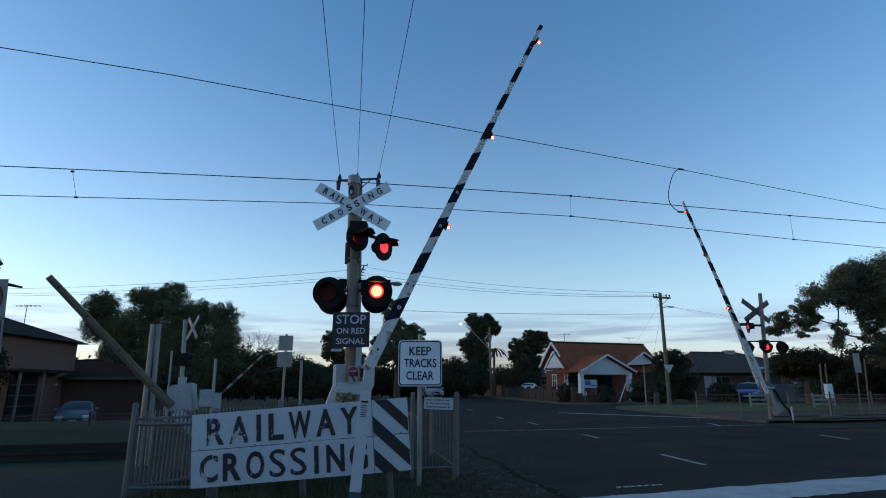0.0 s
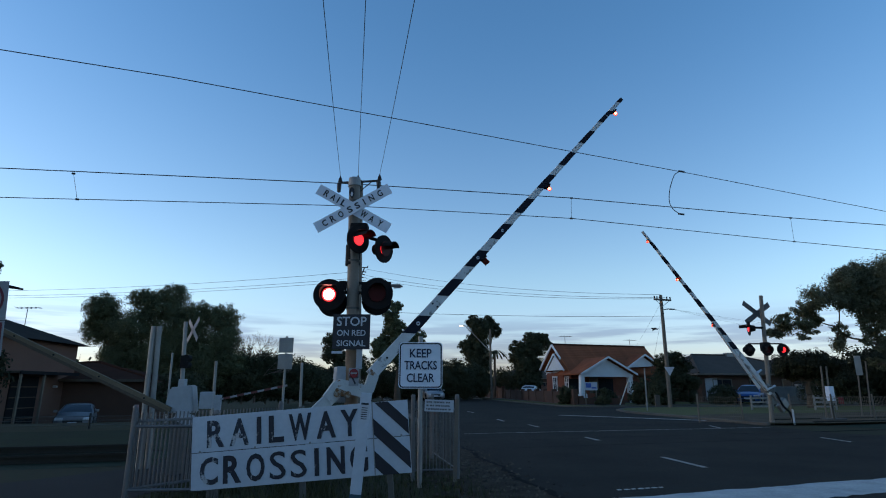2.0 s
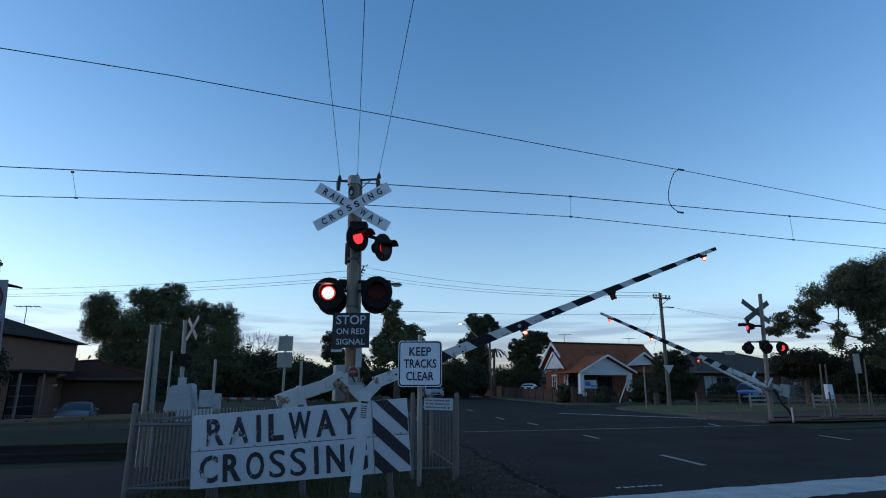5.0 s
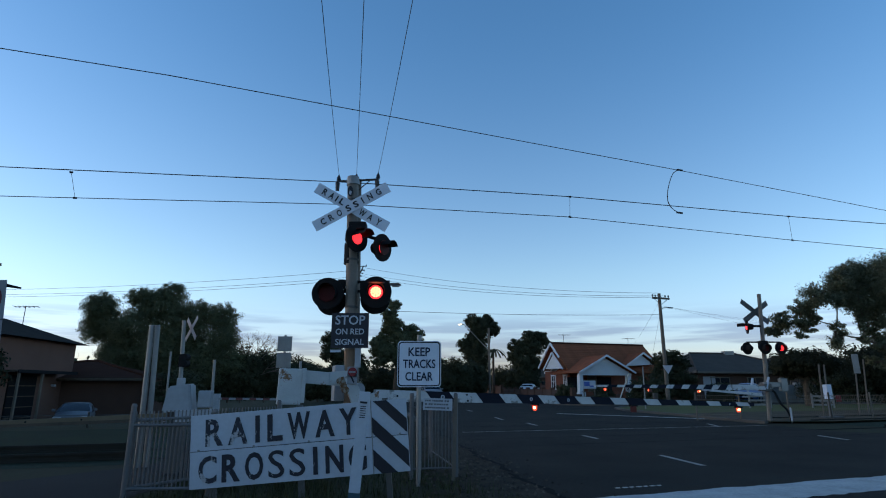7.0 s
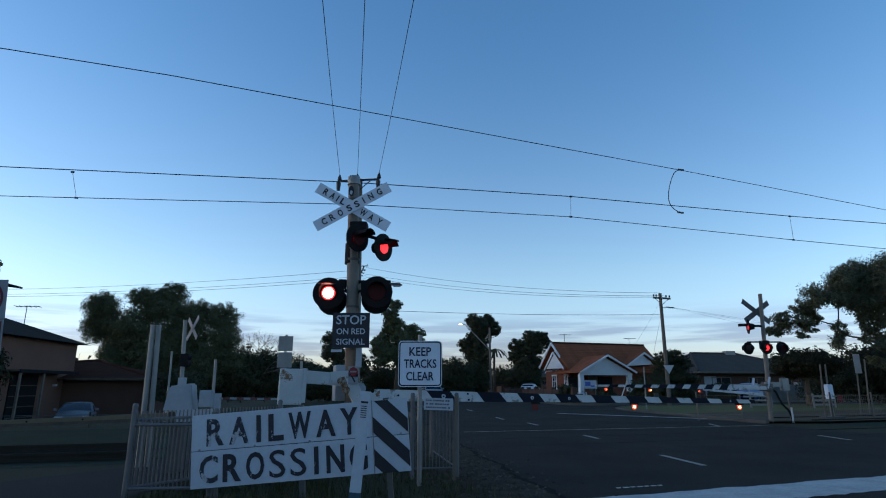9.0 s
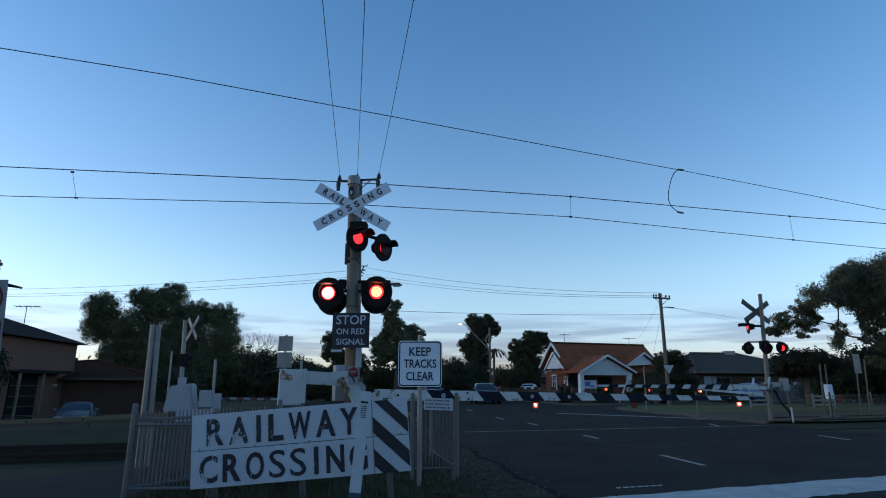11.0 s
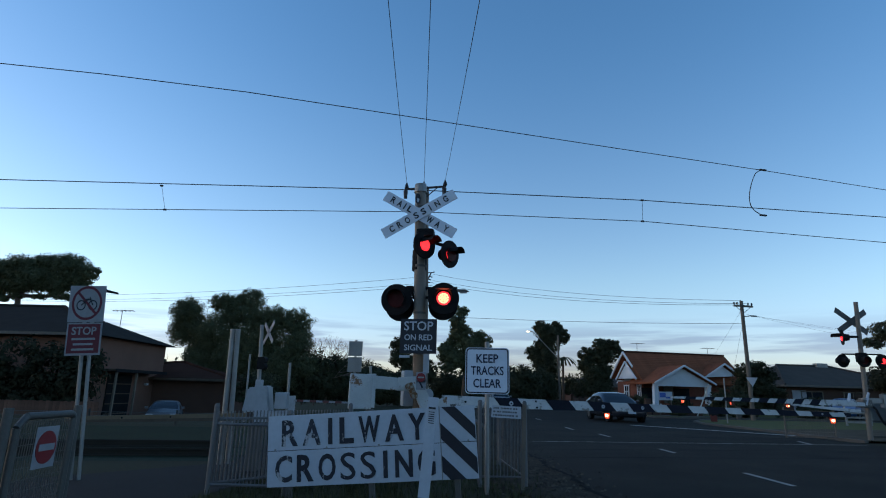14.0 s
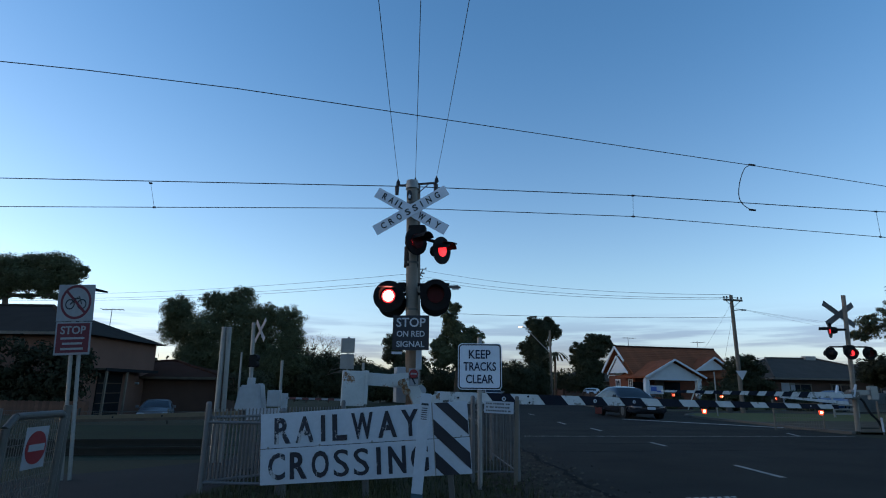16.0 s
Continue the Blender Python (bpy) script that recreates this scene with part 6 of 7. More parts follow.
tree("tree", (9.7, 62, 0), [(0.0, 0, 6.5, 1.0, 0.8, 0.75), (1.2, 0.2, 6.5, 0.88, 0.7, 0.69), (-1.5, 0, 5.5, 0.87, 0.81, 0.81), (1.8, 0, 5.8, 0.56, 0.56, 0.56), (0.0, -0.2, 5.3, 1.62, 0.9, 0.87), (-1.7, 0, 4.4, 0.87, 0.87, 0.87), (-0.4, 0, 3.5, 1.74, 1.24, 1.24), (-0.6, 0, 2.1, 1.86, 1.12, 1.12)],
     0.3, LEAFD, "rounded dark gum tree behind the house", 34000, 0.11, 6)
tree("gum_tree", (21.9, 27, 0), [(-4.0, -0.6, 5.4, 0.65, 0.61, 0.61), (-4.5, -0.2, 4.9, 0.51, 0.38, 0.38), (-3.8, 0.3, 4.9, 0.52, 0.45, 0.45), (-2.6, -0.5, 6.2, 0.66, 0.53, 0.53), (-1.8, 0, 6.6, 0.74, 0.6, 0.51), (-0.9, 0.4, 6.8, 0.89, 0.62, 0.62), (0.1, -0.3, 6.85, 0.95, 0.77, 0.77),
     (-2.2, 0.1, 5.8, 0.87, 0.67, 0.67), (-1.2, 0.6, 6.0, 1.02, 0.82, 0.82), (-0.3, -0.2, 5.9, 1.04, 1.04, 1.17), (0.9, 0.2, 5.95, 1.6, 1.6, 1.75), (-2.9, -0.5, 5.3, 0.59, 0.46, 0.46), (-1.5, -0.1, 5.15, 0.85, 0.61, 0.5), (-0.7, 0.4, 4.75, 0.7, 0.6, 0.55),
     (-5.7, -0.4, 4.3, 0.41, 0.3, 0.28), (-5.2, 0.1, 4.2, 0.44, 0.38, 0.38), (-5.4, 0.5, 3.8, 0.5, 0.35, 0.31), (-4.7, -0.3, 4.2, 0.45, 0.38, 0.38), (-6.1, 0.2, 3.9, 0.25, 0.25, 0.28), (-5.0, -0.6, 3.5, 0.38, 0.25, 0.22), (-4.2, -0.1, 4.0, 0.45, 0.32, 0.32), (-3.6, 0.3, 4.4, 0.39, 0.32, 0.32),
     (-3.0, -0.4, 4.0, 0.33, 0.29, 0.29), (-2.9, 0, 3.3, 0.33, 0.33, 0.46), (-2.3, 0.5, 3.7, 0.36, 0.32, 0.28), (-1.7, -0.3, 3.4, 0.36, 0.28, 0.22), (-1.4, 0.1, 4.0, 0.42, 0.3, 0.26), (-0.6, 0.6, 3.7, 0.4, 0.4, 0.36), (-0.2, -0.2, 2.9, 0.6, 0.5, 0.5), (-0.5, 0.1, 4.25, 0.6, 0.5, 0.36), (-0.25, 0.3, 3.5, 0.55, 0.45, 0.4), (-0.95, -0.3, 3.05, 0.4, 0.35, 0.3), (-1.2, 0.2, 4.5, 0.5, 0.4, 0.3), (-0.3, 0.1, 2.2, 0.6, 0.5, 0.4), (-1.1, 0.3, 2.45, 0.3, 0.3, 0.26), (-5.1, 0.3, 4.6, 0.32, 0.22, 0.22),
     (3.2, 0, 5.6, 1.9, 1.7, 1.7), (3.6, 0, 4, 1.8, 1.7, 1.3), (1.6, 0.3, 3.9, 1.3, 1.2, 1.2)], 0.3, LEAFG, "spreading gum tree with long low limbs", 150000, 0.05, 7, lean=(-0.5, 0), tight=0.28)
tree("tree", (29.3, 38, 0), [(-0.6, 0, 2.5, 2.2, 1.8, 1.45), (1.8, 0, 2.9, 2.2, 1.8, 1.7), (-2.2, 0, 1.7, 1.5, 1.5, 1.1), (0.5, 0, 1.2, 3.0, 1.8, 1.1), (4.0, 0, 2.4, 2.4, 1.8, 1.5)], 0.2, LEAFH, "dense dark tree behind the railway fence", 40000, 0.1, 33)
tree("shrub_tree", (21.75, 34, 0), [(0, 0, 2.55, 1.9, 1.6, 0.75), (-0.9, 0, 2.3, 1.0, 1.2, 0.55), (0.9, 0, 2.35, 1.0, 1.2, 0.55)], 0.2, LEAFH, "dense dark clipped tree on a short trunk", 15000, 0.085, 8)
tree("tree", (-37.0, 38, 0), [(-0.6, 0, 10.0, 1.6, 1.1, 0.75), (1.2, 0.3, 10.2, 1.5, 1.1, 0.68), (3.2, 0, 10.1, 1.35, 1.0, 0.72), (4.9, 0, 9.5, 0.75, 0.7, 0.7), (0.6, -0.3, 9.1, 2.4, 0.9, 0.75), (3.0, 0.2, 9.05, 1.7, 0.9, 0.75), (4.3, 0.1, 8.8, 0.85, 0.6, 0.6), (-1.6, 0.2, 9.1, 1.2, 0.8, 0.7), (0.0, 0, 8.45, 2.0, 0.9, 0.55), (2.4, 0.2, 8.4, 1.8, 0.9, 0.5), (-2.2, 0, 8.5, 1.3, 0.9, 0.6), (5.6, 0, 9.6, 0.35, 0.3, 0.3), (-2.4, 0, 9.7, 1.5, 1.0, 0.8),
     (-1.6, 0, 8.6, 0.9, 0.6, 0.42), (0.3, 0.3, 8.6, 0.9, 0.5, 0.4), (2.1, -0.2, 8.6, 0.75, 0.5, 0.4), (3.4, 0.2, 8.6, 0.6, 0.5, 0.28), (4.6, 0, 8.4, 0.5, 0.4, 0.3), (-0.6, 0, 7.7, 0.7, 0.5, 0.3), (1.1, 0.2, 7.6, 0.6, 0.5, 0.26), (2.7, 0, 7.7, 0.7, 0.5, 0.3),
     (4.0, -0.2, 7.5, 0.6, 0.4, 0.3), (-2.0, 0, 7.5, 0.7, 0.5, 0.35)], 0.4, LEAF, "umbrella-shaped dark pine behind the brown house", 75000, 0.075, 9, tight=0.26)
tree("tree", (16.3, 41, 0), [(-0.7, -0.5, 3.0, 0.57, 0.57, 0.57), (0.3, -0.1, 3.2, 0.74, 0.7, 0.66), (1.3, 0.2, 2.8, 0.57, 0.57, 0.57), (-0.9, -0.4, 1.8, 0.66, 0.66, 0.66), (0.3, 0, 1.9, 0.98, 0.82, 0.82), (1.5, 0.3, 1.6, 0.74, 0.74, 0.74), (-0.3, -0.3, 0.8, 1.05, 0.6, 0.5), (1.2, 0.1, 0.7, 0.82, 0.6, 0.5)],
     0.14, LEAFD, "dense dark bushy garden tree behind the power pole", 22000, 0.07, 14)
shrubs = ((-11.6, 47.5, 1.7, 1.9, LEAFD), (-14.6, 47, 1.8, 2.35, LEAFD), (-8.8, 48, 1.6, 1.7, LEAFD), (-17.6, 47, 1.8, 1.6, LEAFD), (-6.0, 56, 2.0, 1.75, LEAFD), (-2.8, 58, 1.8, 2.0, LEAFD), (-4.4, 57, 1.6, 1.6, LEAFD), (0.0, 58, 1.8, 2.15, LEAFD), (7.6, 72, 1.9, 1.95, LEAFD), (9.0, 70, 1.6, 1.7, LEAFD),
          (14.6, 38.6, 0.8, 0.9, LEAFD), (8.9, 41.2, 0.75, 0.75, LEAFD), (11.7, 41.6, 0.75, 0.65, LEAFD), (14.2, 40.6, 0.9, 1.0, LEAFD), (11.0, 39.6, 0.5, 0.4, LEAFD), (1.2, 56, 1.8, 2.2, LEAFD),
          (3.0, 60, 1.6, 2.2, LEAFD), (-13.0, 48, 2.0, 2.1, LEAFD), (-16.2, 46, 1.9, 2.45, LEAFD), (-10.2, 47, 1.6, 1.5, LEAFD), (-24, 28.6, 1.2, 0.9, LEAFD),
          (-15.2, 33, 1.4, 1.3, LEAFD), (-1.6, 62, 2.0, 1.6, LEAFD), (26, 38, 2.0, 1.5, LEAFD), (31, 40, 2.4, 1.7, LEAFD), (20.2, 41.5, 1.0, 0.8, LEAFD), (-29, 21.4, 1.2, 1.1, LEAFD))
for i, (x, y, r, h, lf) in enumerate(shrubs):
    tree("shrub", (x, y, 0), [(0, 0, h, r, r * 0.8, h * 0.8), (r * 0.5, 0.1, h * 0.6, r * 0.7, r * 0.6, h * 0.5), (-r * 0.5, 0, h * 0.55, r * 0.7, r * 0.6, h * 0.5)], 0.06, lf, "dark leafy garden shrub", *((15000, 0.1) if y > 44 else (6000, 0.075)), 20 + i, "shrub")
tree("hedge", (-19.9, 22.4, -0.85), [(-2.0, 0, 2.6, 1.6, 0.8, 1.4), (0.2, 0, 2.7, 1.6, 0.8, 1.3), (1.5, 0, 2.4, 1.0, 0.8, 1.4), (-3.9, 0, 2.6, 1.6, 0.8, 1.4), (-1.0, 0, 1.0, 3.4, 0.8, 1.1), (-5.6, 0, 2.4, 1.4, 0.8, 1.5)], 0.06, LEAFH, "tall dark hedge before the brown house", 20000, 0.1, 70, "hedge")
paling = thing("paling_fence", pose(-23.5, 20.9, -0.86, 0, 0, 2), "low brown timber paling fence before the hedge", "fence")
for z in (0.35, 1.1):
    part("rail", box(bmesh.new(), (3.6, 0.03, z), (7.2, 0.04, 0.08)), PALING, paling)
first = part("paling", box(bmesh.new(), (0, 0, 0.68), (0.14, 0.02, 1.36), None, 0.004), PALING, paling, "", Matrix.Translation((0.08, 0, 0)))
for k in range(1, 48):
    o = new("paling", first.data)
    o.parent, o.matrix_basis = paling, Matrix.Translation((0.08 + 0.15 * k, 0, 0.012 * math.sin(k * 2.7)))
# a far belt of trees closes the view along the horizon; its unseen rear blocks low sky light
V, F = [], []
rnd = np.random.RandomState(40)
for k in range(420):
    a = radians(360 * k / 420) if k % 2 else radians(20 + 140 * rnd.rand())
    R = 130 + 60 * rnd.rand()
    cx, cy, h = R * math.cos(a), R * math.sin(a), 3.0 + 5.0 * rnd.rand()
    for j in range(230):
        p = np.array((cx, cy, h * 0.52)) + rnd.randn(3) * (2.6, 2.6, h * 0.22)
        if p[2] < 0.1:
            continue
        u, v = rnd.randn(3), rnd.randn(3)
        u, v = u / np.linalg.norm(u) * 0.55, v / np.linalg.norm(v) * 0.4
        i = len(V)
        V += [tuple(p - u), tuple(p + v), tuple(p + u), tuple(p - v)]
        F.append((i, i + 1, i + 2, i + 3))
me = bpy.data.meshes.new("far_trees")
me.from_pydata(V, [], F)
me.materials.append(LEAFD)
tagged(new("far_trees", me), "distant belt of dark suburban trees, unseen behind the camera", "trees", "", "stuff")

# bare winter tree beside the large garden tree
bt = thing("bare_tree", pose(-15.2, 46, 0), "small bare tree with fine pale twigs", "tree")
bm = rod(bmesh.new(), (0, 0, 0), (0, 0, 1.8), 0.1, 0.07, 8)
rnd = np.random.RandomState(12)


def grow(p, d, length, r, depth):
    q = p + d * length
    rod(bm, p, q, r, r * 0.65, 5)
    if depth:
        for _ in range(3):
            nd = (d + Vector(rnd.randn(3)) * 0.45).normalized()
            if nd.z < 0:
                nd.z *= -0.5
            grow(q, nd, length * 0.78, r * 0.6, depth - 1)


for _ in range(6):
    grow(Vector((0, 0, 1.9)), (Vector((0, 0, 1)) + Vector(rnd.randn(3)) * 0.5).normalized(), 1.2, 0.045, 4)
part("branch", bm, TWIG, bt, "fine bare twigs")

# palm beside the far house
pm = thing("palm_tree", pose(5.9, 66, 0), "small palm with drooping fronds", "tree")
part("trunk", rod(bmesh.new(), (0, 0, 0), (0.1, 0, 5.3), 0.16, 0.12, 8), BARK, pm, "palm trunk")
for k in range(22):
    bm = bmesh.new()
    a = k * 2.4
    up = 0.2 + 0.8 * rnd.rand()
    pts = [Vector((0.1 + math.cos(a) * 1.6 * f, math.sin(a) * 1.6 * f, 5.3 + up * 1.1 * f - 1.5 * f * f)) for f in np.linspace(0, 1, 6)]
    for p, q in zip(pts, pts[1:]):
        s = Vector((-math.sin(a), math.cos(a), 0)) * 0.12
        bm.faces.new([bm.verts.new(v) for v in (p - s, q - s * 0.7, q + s * 0.7, p + s)])
    part("frond", bm, LEAFD, pm, "drooping frond")

# grass tufts on the near verge
V, F = [], []
rnd = np.random.RandomState(5)
for k in range(22000):
    x, y = -3.4 + 5.2 * rnd.rand(), 4.8 + 6.5 * rnd.rand() ** 1.4
    bare = 0.9 * min(1.0, max(0.0, y - 6.3))
    if x > roadside(y) + 0.02 - 0.55 * rnd.rand() ** 1.5 - bare * (0.4 + rnd.rand()) or (rnd.rand() < 0.35 and noise.noise((x * 1.3, y * 1.3, 0)) < 0.05):
        continue
    h = (0.05 + 0.09 * rnd.rand()) * (1.5 if noise.noise((x * 0.9, y * 0.9, 3)) > 0.1 else 0.8)
    a = rnd.rand() * math.tau
    dx, dy = math.cos(a), math.sin(a)
    i = len(V)
    V += [(x - dx * 0.006, y - dy * 0.006, -0.012), (x + dx * 0.006, y + dy * 0.006, -0.012), (x + dy * h * 0.5, y - dx * h * 0.5, -0.012 + h)]
    F.append((i, i + 1, i + 2))
me = bpy.data.meshes.new("grass")
me.from_pydata(V, [], F)
me.materials.append(BLADE)
tagged(new("grass", me), "short dark grass tufts on the verge", "grass", "", "stuff")


# ---------------------------------------------------------------- vehicles
def car(name, m, paint, label, L=4.7, W=1.8, H=1.42, group="cars"):
    """A saloon with its nose along -y, built from a lofted body, cabin glass, wheels, lamps and bumpers."""
    c = thing(name, m, label, "car", group)
    # sections from nose to tail: y, half width, bottom, top
    hood = [(-0.5, 0.60, 0.34, 0.62), (-0.48, 0.78, 0.26, 0.72), (-0.42, 0.87, 0.22, 0.80), (-0.30, 0.90, 0.20, 0.88), (-0.18, 0.91, 0.20, 0.93), (0.0, 0.91, 0.2, 0.95),
            (0.2, 0.91, 0.20, 0.97), (0.34, 0.90, 0.22, 0.98), (0.43, 0.87, 0.26, 0.96), (0.485, 0.80, 0.32, 0.90), (0.5, 0.70, 0.40, 0.80)]
    bm = bmesh.new()
    rings = []
    for y, hw, lo, hi in hood:
        hw *= W / 1.82
        ring = []
        for sx, sz in ((-0.86, 0.0), (-1.0, 0.18), (-1.0, 0.62), (-0.93, 0.88), (-0.8, 1.0), (0, 1.03), (0.8, 1.0), (0.93, 0.88), (1.0, 0.62), (1.0, 0.18), (0.86, 0.0), (0, 0.0)):
            ring.append(bm.verts.new((sx * hw, y * L, lo + (hi - lo) * sz)))
        rings.append(ring)
    for r0, r1 in zip(rings, rings[1:]):
        k = len(r0)
        for i in range(k):
            bm.faces.new((r0[i], r1[i], r1[(i + 1) % k], r0[(i + 1) % k]))
    bm.faces.new(rings[0])
    bm.faces.new(rings[-1][::-1])
    bmesh.ops.recalc_face_normals(bm, faces=bm.faces)
    body = part("body", bm, paint, c, "", None, True)
    # cabin: a rounded loft, glass between painted roof and pillars
    line = [(-0.215, 0.89, 0.86), (-0.15, 1.06, 0.80), (-0.085, 1.22, 0.735), (-0.025, 1.345, 0.68), (0.03, 1.395, 0.66), (0.10, 1.415, 0.655), (0.17, 1.41, 0.655), (0.235, 1.375, 0.66),
            (0.295, 1.30, 0.68), (0.355, 1.18, 0.71), (0.41, 1.05, 0.75), (0.445, 0.95, 0.79)]
    arc = ((1.0, 0.0), (0.975, 0.3), (0.93, 0.62), (0.88, 0.83), (0.78, 0.945), (0.5, 1.0), (0.0, 1.02))
    arc = arc + tuple((-a, b) for a, b in arc[-2::-1])
    grid = []
    for y, z, hw in line:
        z = 0.87 + (z - 0.87) * (H - 0.87) / 0.55
        grid.append([((0.86 * (1 - b) + hw * b) * a / max(0.75, 1 - 0.12 * b) * W / 1.82, y * L, 0.87 + (z - 0.87) * b) for a, b in arc])
    glass, painted = bmesh.new(), bmesh.new()
    n = len(arc)
    for k in range(len(grid) - 1):
        for q in range(n - 1):
            side = min(q, n - 2 - q)
            paint_it = (3 <= k <= 7 and side >= 2) or (k < 3 and side in (2, 3)) or (k > 7 and side in (1, 2, 3)) or (k >= 9) or (k == 5 and side < 2)
            lift = 0.006 if paint_it else 0.0
            bm = painted if paint_it else glass
            bm.faces.new([bm.verts.new((x, y, z + lift)) for x, y, z in (grid[k][q], grid[k + 1][q], grid[k + 1][q + 1], grid[k][q + 1])])
    for bm, nm, ma, lb in ((glass, "cabin_glass", CARGLASS, "dark car windows"), (painted, "roof", paint, "painted roof and pillars")):
        bmesh.ops.remove_doubles(bm, verts=bm.verts[:], dist=0.0005)
        bmesh.ops.recalc_face_normals(bm, faces=bm.faces[:])
        part(nm, bm, ma, c, lb, None, True)
    for y in (-0.3, 0.29):
        for s in (-1, 1):
            bm = rod(bmesh.new(), (s * (W / 2 - 0.2), y * L, 0.31), (s * (W / 2 + 0.01), y * L, 0.31), 0.315, None, 20)
            wh = part("wheel", bm, TYRE, c, "black tyre")
            part("wheel_arch", rod(bmesh.new(), (s * (W / 2 - 0.1), y * L, 0.34), (s * (W / 2 + 0.004), y * L, 0.34), 0.375, None, 24), BOARD, c, "dark wheel arch")
            bm = rod(bmesh.new(), (s * (W / 2 + 0.005), y * L, 0.31), (s * (W / 2 + 0.02), y * L, 0.31), 0.2, 0.18, 14)
            part("rim", bm, RIM, wh, "alloy rim")
    for s in (-1, 1):
        bm = box(bmesh.new(), (s * 0.62 * W / 1.8, -0.478 * L, 0.66), (0.34, 0.16, 0.12), Euler((0, 0, s * radians(14))).to_matrix(), 0.03)
        part("headlight", bm, HEADLAMP, c, "clear headlight")
        bm = box(bmesh.new(), (s * 0.66 * W / 1.8, 0.492 * L, 0.76), (0.3, 0.06, 0.14), None, 0.02)
        part("tail_light", bm, REDBOARD, c, "red tail light")
        bm = box(bmesh.new(), (s * (W / 2 + 0.06), -0.15 * L, 0.98), (0.16, 0.1, 0.12), None, 0.03)
        part("mirror", bm, paint, c, "wing mirror")
    part("grille", box(bmesh.new(), (0, -0.498 * L, 0.56), (0.8, 0.05, 0.13), None, 0.02), BOARD, c, "black grille")
    part("lower_grille", box(bmesh.new(), (0, -0.496 * L, 0.36), (1.0, 0.05, 0.12), None, 0.02), BOARD, c, "lower air intake")
    part("plate", box(bmesh.new(), (0, -0.512 * L, 0.47), (0.37, 0.012, 0.12)), WHITE, c, "pale plate")
    return c


moving_car = car("car", pose(1.8, 110, 0), CARDARK, "dark grey saloon car coming towards the crossing")
car("car", pose(9.05, 59.5, 0, 0, 0, 162), CARWHITE, "white hatchback parked behind the low brick wall", 4.1, 1.7, 1.45)
car("car", pose(23.0, 43.0, 0, 0, 0, -34), CARBLUE, "blue car parked on the side street", 4.2, 1.7, 1.42)
car("car", pose(-18.35, 28.9, -0.9, 0, 0, 28), CARGREY, "silver car parked before the brown house", 3.9, 1.62, 1.32)
car("car", pose(-1.0, 54, 0, 0, 0, 8), CARSILVER, "silver car far along the road", 4.5, 1.75, 1.42)
car("car", pose(-4.0, 62, 0, 0, 0, 172), CARSILVER, "silver car parked along the road", 4.5, 1.75, 1.42)


# ---------------------------------------------------------------- bird
bird = thing("bird", pose(30, 40, 5.6), "small dark bird flying over the houses", "bird")
bm = bmesh.new()
bmesh.ops.create_uvsphere(bm, u_segments=12, v_segments=8, radius=0.1, matrix=Matrix.Diagonal((1.9, 0.8, 0.75, 1)))
rod(bm, (-0.17, 0, 0.03), (-0.26, 0, 0.02), 0.05, 0.01, 8)
part("body", bm, BOARD, bird, "dark feathered body")
part("tail", prism(bmesh.new(), [(0.14, -0.03), (0.14, 0.03), (0.34, 0.07), (0.34, -0.07)], "z", -0.008, 0.008), BOARD, bird, "fanned tail")
WINGS = []
for side in (-1, 1):
    bm = prism(bmesh.new(), [(-0.08, 0.0), (0.08, 0.0), (0.1, side * 0.22), (0.02, side * 0.42), (-0.06, side * 0.24)], "z", -0.008, 0.008)
    WINGS.append((side, part("wing", bm, BOARD, bird, "spread wing", pose(0, side * 0.05, 0.03, side * 18, 0, 0))))


# ---------------------------------------------------------------- movement
def blink(phase, t):
    """Whether a lamp of that phase shows lit, its added flap open, at t seconds."""
    if phase in "LR":
        u = ((t - 0.12) / 1.43) % 1.0
        return 0.01 < u < 0.62 if phase == "L" else (u >= 0.53 or u < 0.035)
    if phase in "PQ":
        u = ((t - (6.36 if phase == "P" else 7.05)) / 1.432) % 1.0
        return u < (0.575 if phase == "P" else 0.56)
    if phase in "DE":
        u = ((t - (6.6 if phase == "D" else 7.35)) / 1.43) % 1.0
        return u < 0.45
    if phase in "AB":
        u = ((t - 0.43) / 1.445) % 1.0
        return 0.03 < u < 0.57 if phase == "A" else (u >= 0.56 or u < 0.04)
    return False


def flaps():
    for ob, closed, phase in OFF_FLAPS:
        opened = closed @ pose(0, 0, 0, 86 if phase in "DE" else -86, 0, 0)
        rows, was = [(0.0, opened if blink(phase, 0.0) else closed)], blink(phase, 0.0)
        for k in range(1, 481):
            t = k / 30
            now = blink(phase, t)
            if now != was:
                rows += [(t - 1 / 30, opened if was else closed), (t, opened if now else closed)]
                was = now
        rows.append((16.0 + 1 / 30, rows[-1][1]))
        clean = [rows[0]]
        for r in rows[1:]:
            if frame(r[0]) > frame(clean[-1][0]):
                clean.append(r)
        walk(ob, clean)


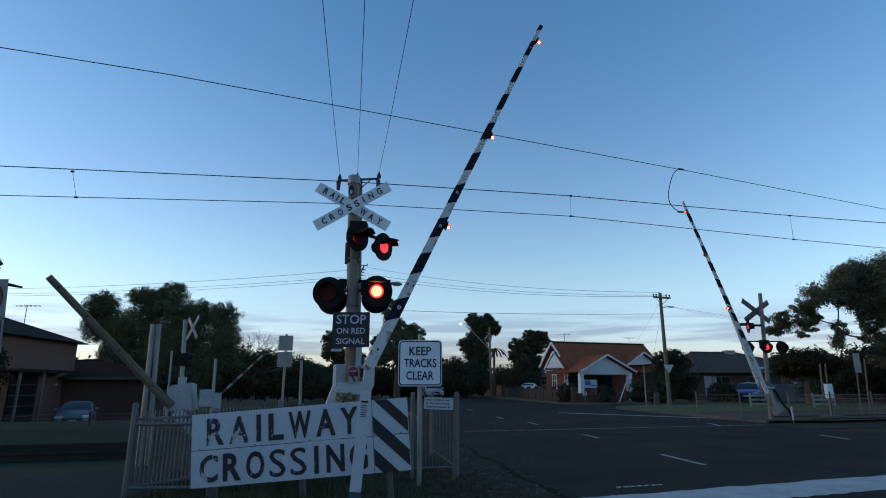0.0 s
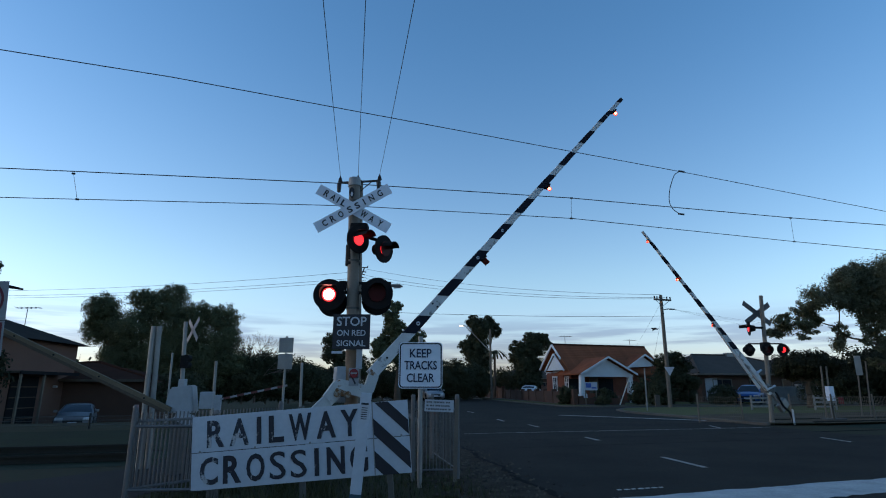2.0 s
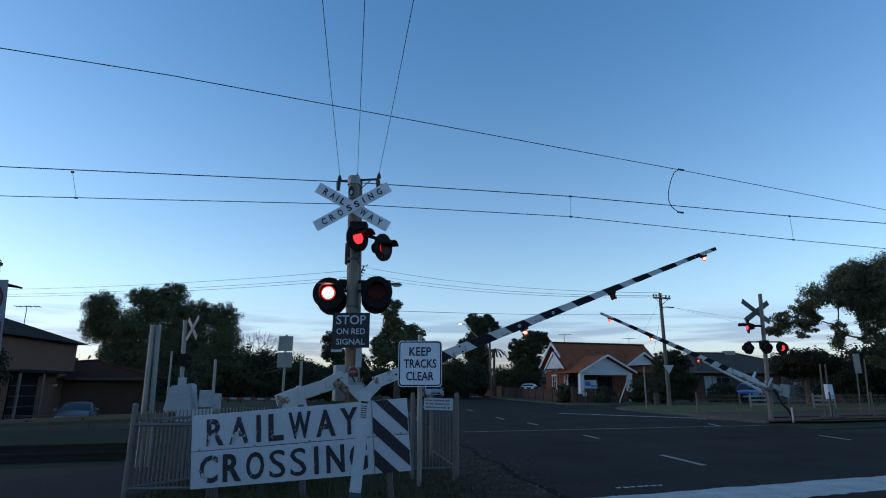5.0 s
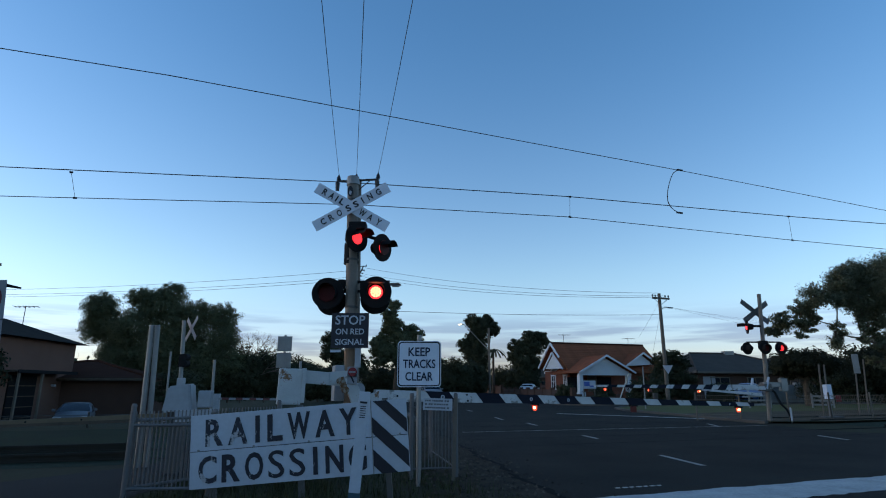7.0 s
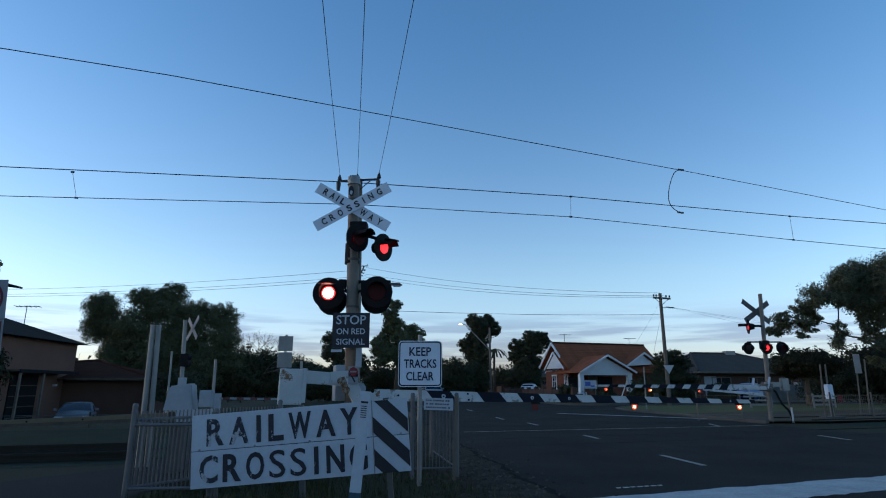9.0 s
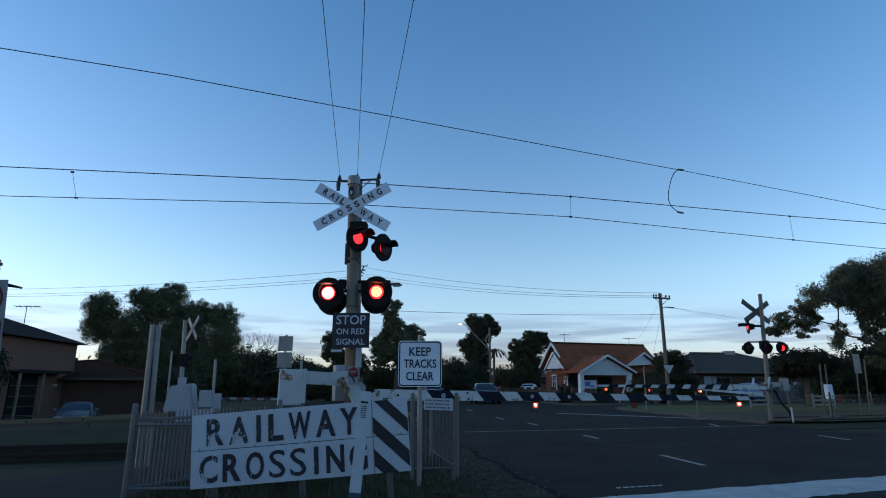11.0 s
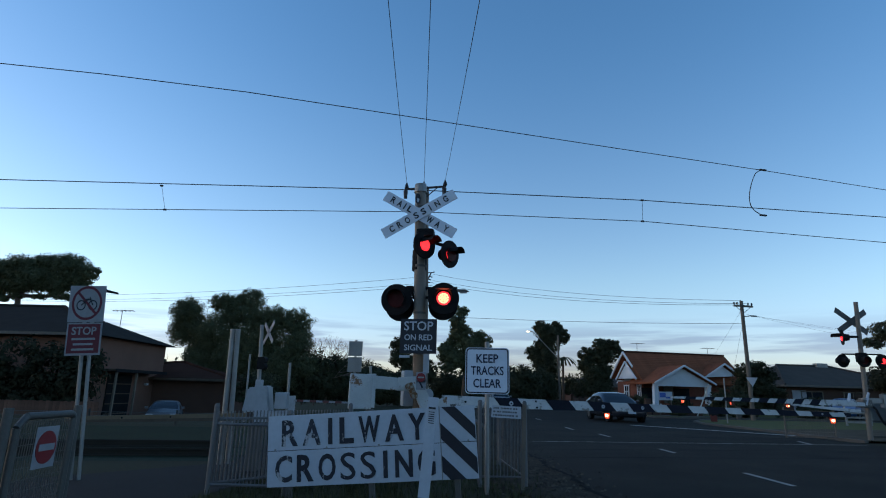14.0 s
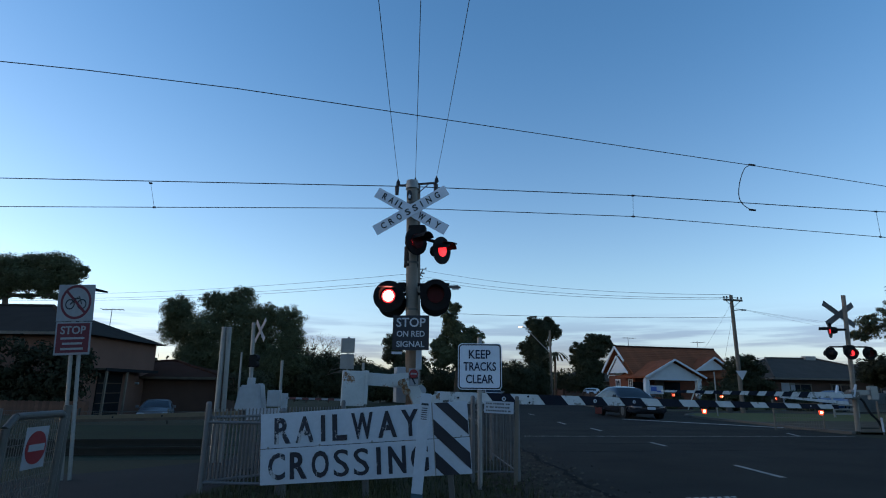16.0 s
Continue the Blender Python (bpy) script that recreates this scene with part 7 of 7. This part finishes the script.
def motions():
    near_turn = ((0.0, 63.9), (0.5, 60.0), (1.0, 55.8), (1.5, 51.7), (2.0, 47.8), (2.5, 44.0), (3.0, 39.8), (3.5, 35.2), (4.0, 30.7), (4.2, 28.8), (5.3, 17.8), (6.3, 7.0),
                 (6.5, 4.6), (6.7, 2.1), (6.9, -0.5), (7.05, -1.9), (7.15, -1.7), (7.3, 0.35), (7.45, 1.5), (7.6, 1.65), (7.7, 1.3), (7.9, 0.2), (8.1, -1.6), (8.2, -1.5), (8.3, -0.7), (8.45, 0.35), (8.6, 0.5), (8.7, 0.2),
                 (8.9, -0.95), (9.1, -1.3), (9.3, -1.0), (9.55, -0.4), (9.75, -0.45), (10.0, -0.95), (10.25, -0.95), (10.5, -0.65), (10.8, -0.75), (11.2, -0.8), (11.5, -0.75), (16.0, -0.75))
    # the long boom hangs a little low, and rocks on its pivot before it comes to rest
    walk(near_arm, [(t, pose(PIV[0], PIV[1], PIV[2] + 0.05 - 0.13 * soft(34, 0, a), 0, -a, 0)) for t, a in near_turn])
    far_turn = ((0.0, 66.9), (0.5, 62.2), (1.0, 57.5), (1.5, 52.8), (2.0, 47.9), (2.5, 43.0), (3.0, 38.4), (3.5, 33.9), (4.0, 29.3), (4.2, 27.4), (5.2, 16.5), (6.2, 5.5),
                (6.6, 1.6), (6.9, 0.5), (16.0, 0.5))
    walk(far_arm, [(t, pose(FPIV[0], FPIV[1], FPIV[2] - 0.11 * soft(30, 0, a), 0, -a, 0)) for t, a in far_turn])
    path_turn = ((0.0, 44.3, 0.84), (0.5, 39.7, 0.84), (1.0, 35.3, 0.84), (1.5, 30.4, 0.83), (2.0, 25.2, 0.83), (2.5, 20.4, 0.82), (3.0, 14.9, 0.82), (3.5, 9.3, 0.82), (4.0, 3.0, 0.84), (4.2, 0.9, 0.83), (4.8, -1.7, 0.79),
                 (5.2, -2.0, 0.78), (16.0, -2.0, 0.78))
    walk(path_arm, [(t, pose(0, 0.2, z, 0, -a, 0)) for t, a, z in path_turn])
    red_turn = ((0.0, 46.0), (0.5, 38.0), (1.0, 29.5), (1.5, 21.0), (2.0, 12.0), (2.5, 5.5), (3.0, 0.5), (3.4, -1.0), (16.0, -1.0))
    walk(red_arm, [(t, pose(0, -0.16, 0.75, 0, -a, 0)) for t, a in red_turn])
    drive = ((0.0, -12.0, 240, 7), (4.0, -7.0, 175, 7), (8.0, -0.6, 100, 5), (9.1, 1.1, 78, 4), (10.2, 2.3, 54, 3.5), (11.3, 3.35, 39.2, 3.5), (12.0, 4.1, 36.5, 5.5), (12.5, 4.5, 34.6, 7),
             (13.0, 4.75, 32.6, 8), (13.5, 5.05, 31.4, 9), (14.0, 5.3, 30.6, 10), (14.5, 5.5, 30.0, 10), (15.0, 5.75, 29.5, 11), (16.0, 6.0, 28.6, 12))
    walk(moving_car, [(t, pose(x, y, 0.0, 0, 0, a)) for t, x, y, a in drive])
    flight = ((0.0, 48.0, 4.7), (1.0, 28.5, 6.2), (1.5, 21.24, 5.85), (2.0, 15.16, 5.32), (2.5, 9.97, 4.88), (3.0, 5.73, 5.36), (3.5, 1.6, 6.0), (4.2, -4.5, 6.8), (6.0, -48.0, 9.0), (16.0, -240.0, 16.0))
    walk(bird, [(t, pose(x, 40, z, 0, 0, 4)) for t, x, z in flight])
    for side, wing in WINGS:
        walk(wing, [(k * 0.1, pose(0, side * 0.05, 0.03, side * (32 if k % 2 else -22), 0, 0)) for k in range(161)])
    flaps()


motions()
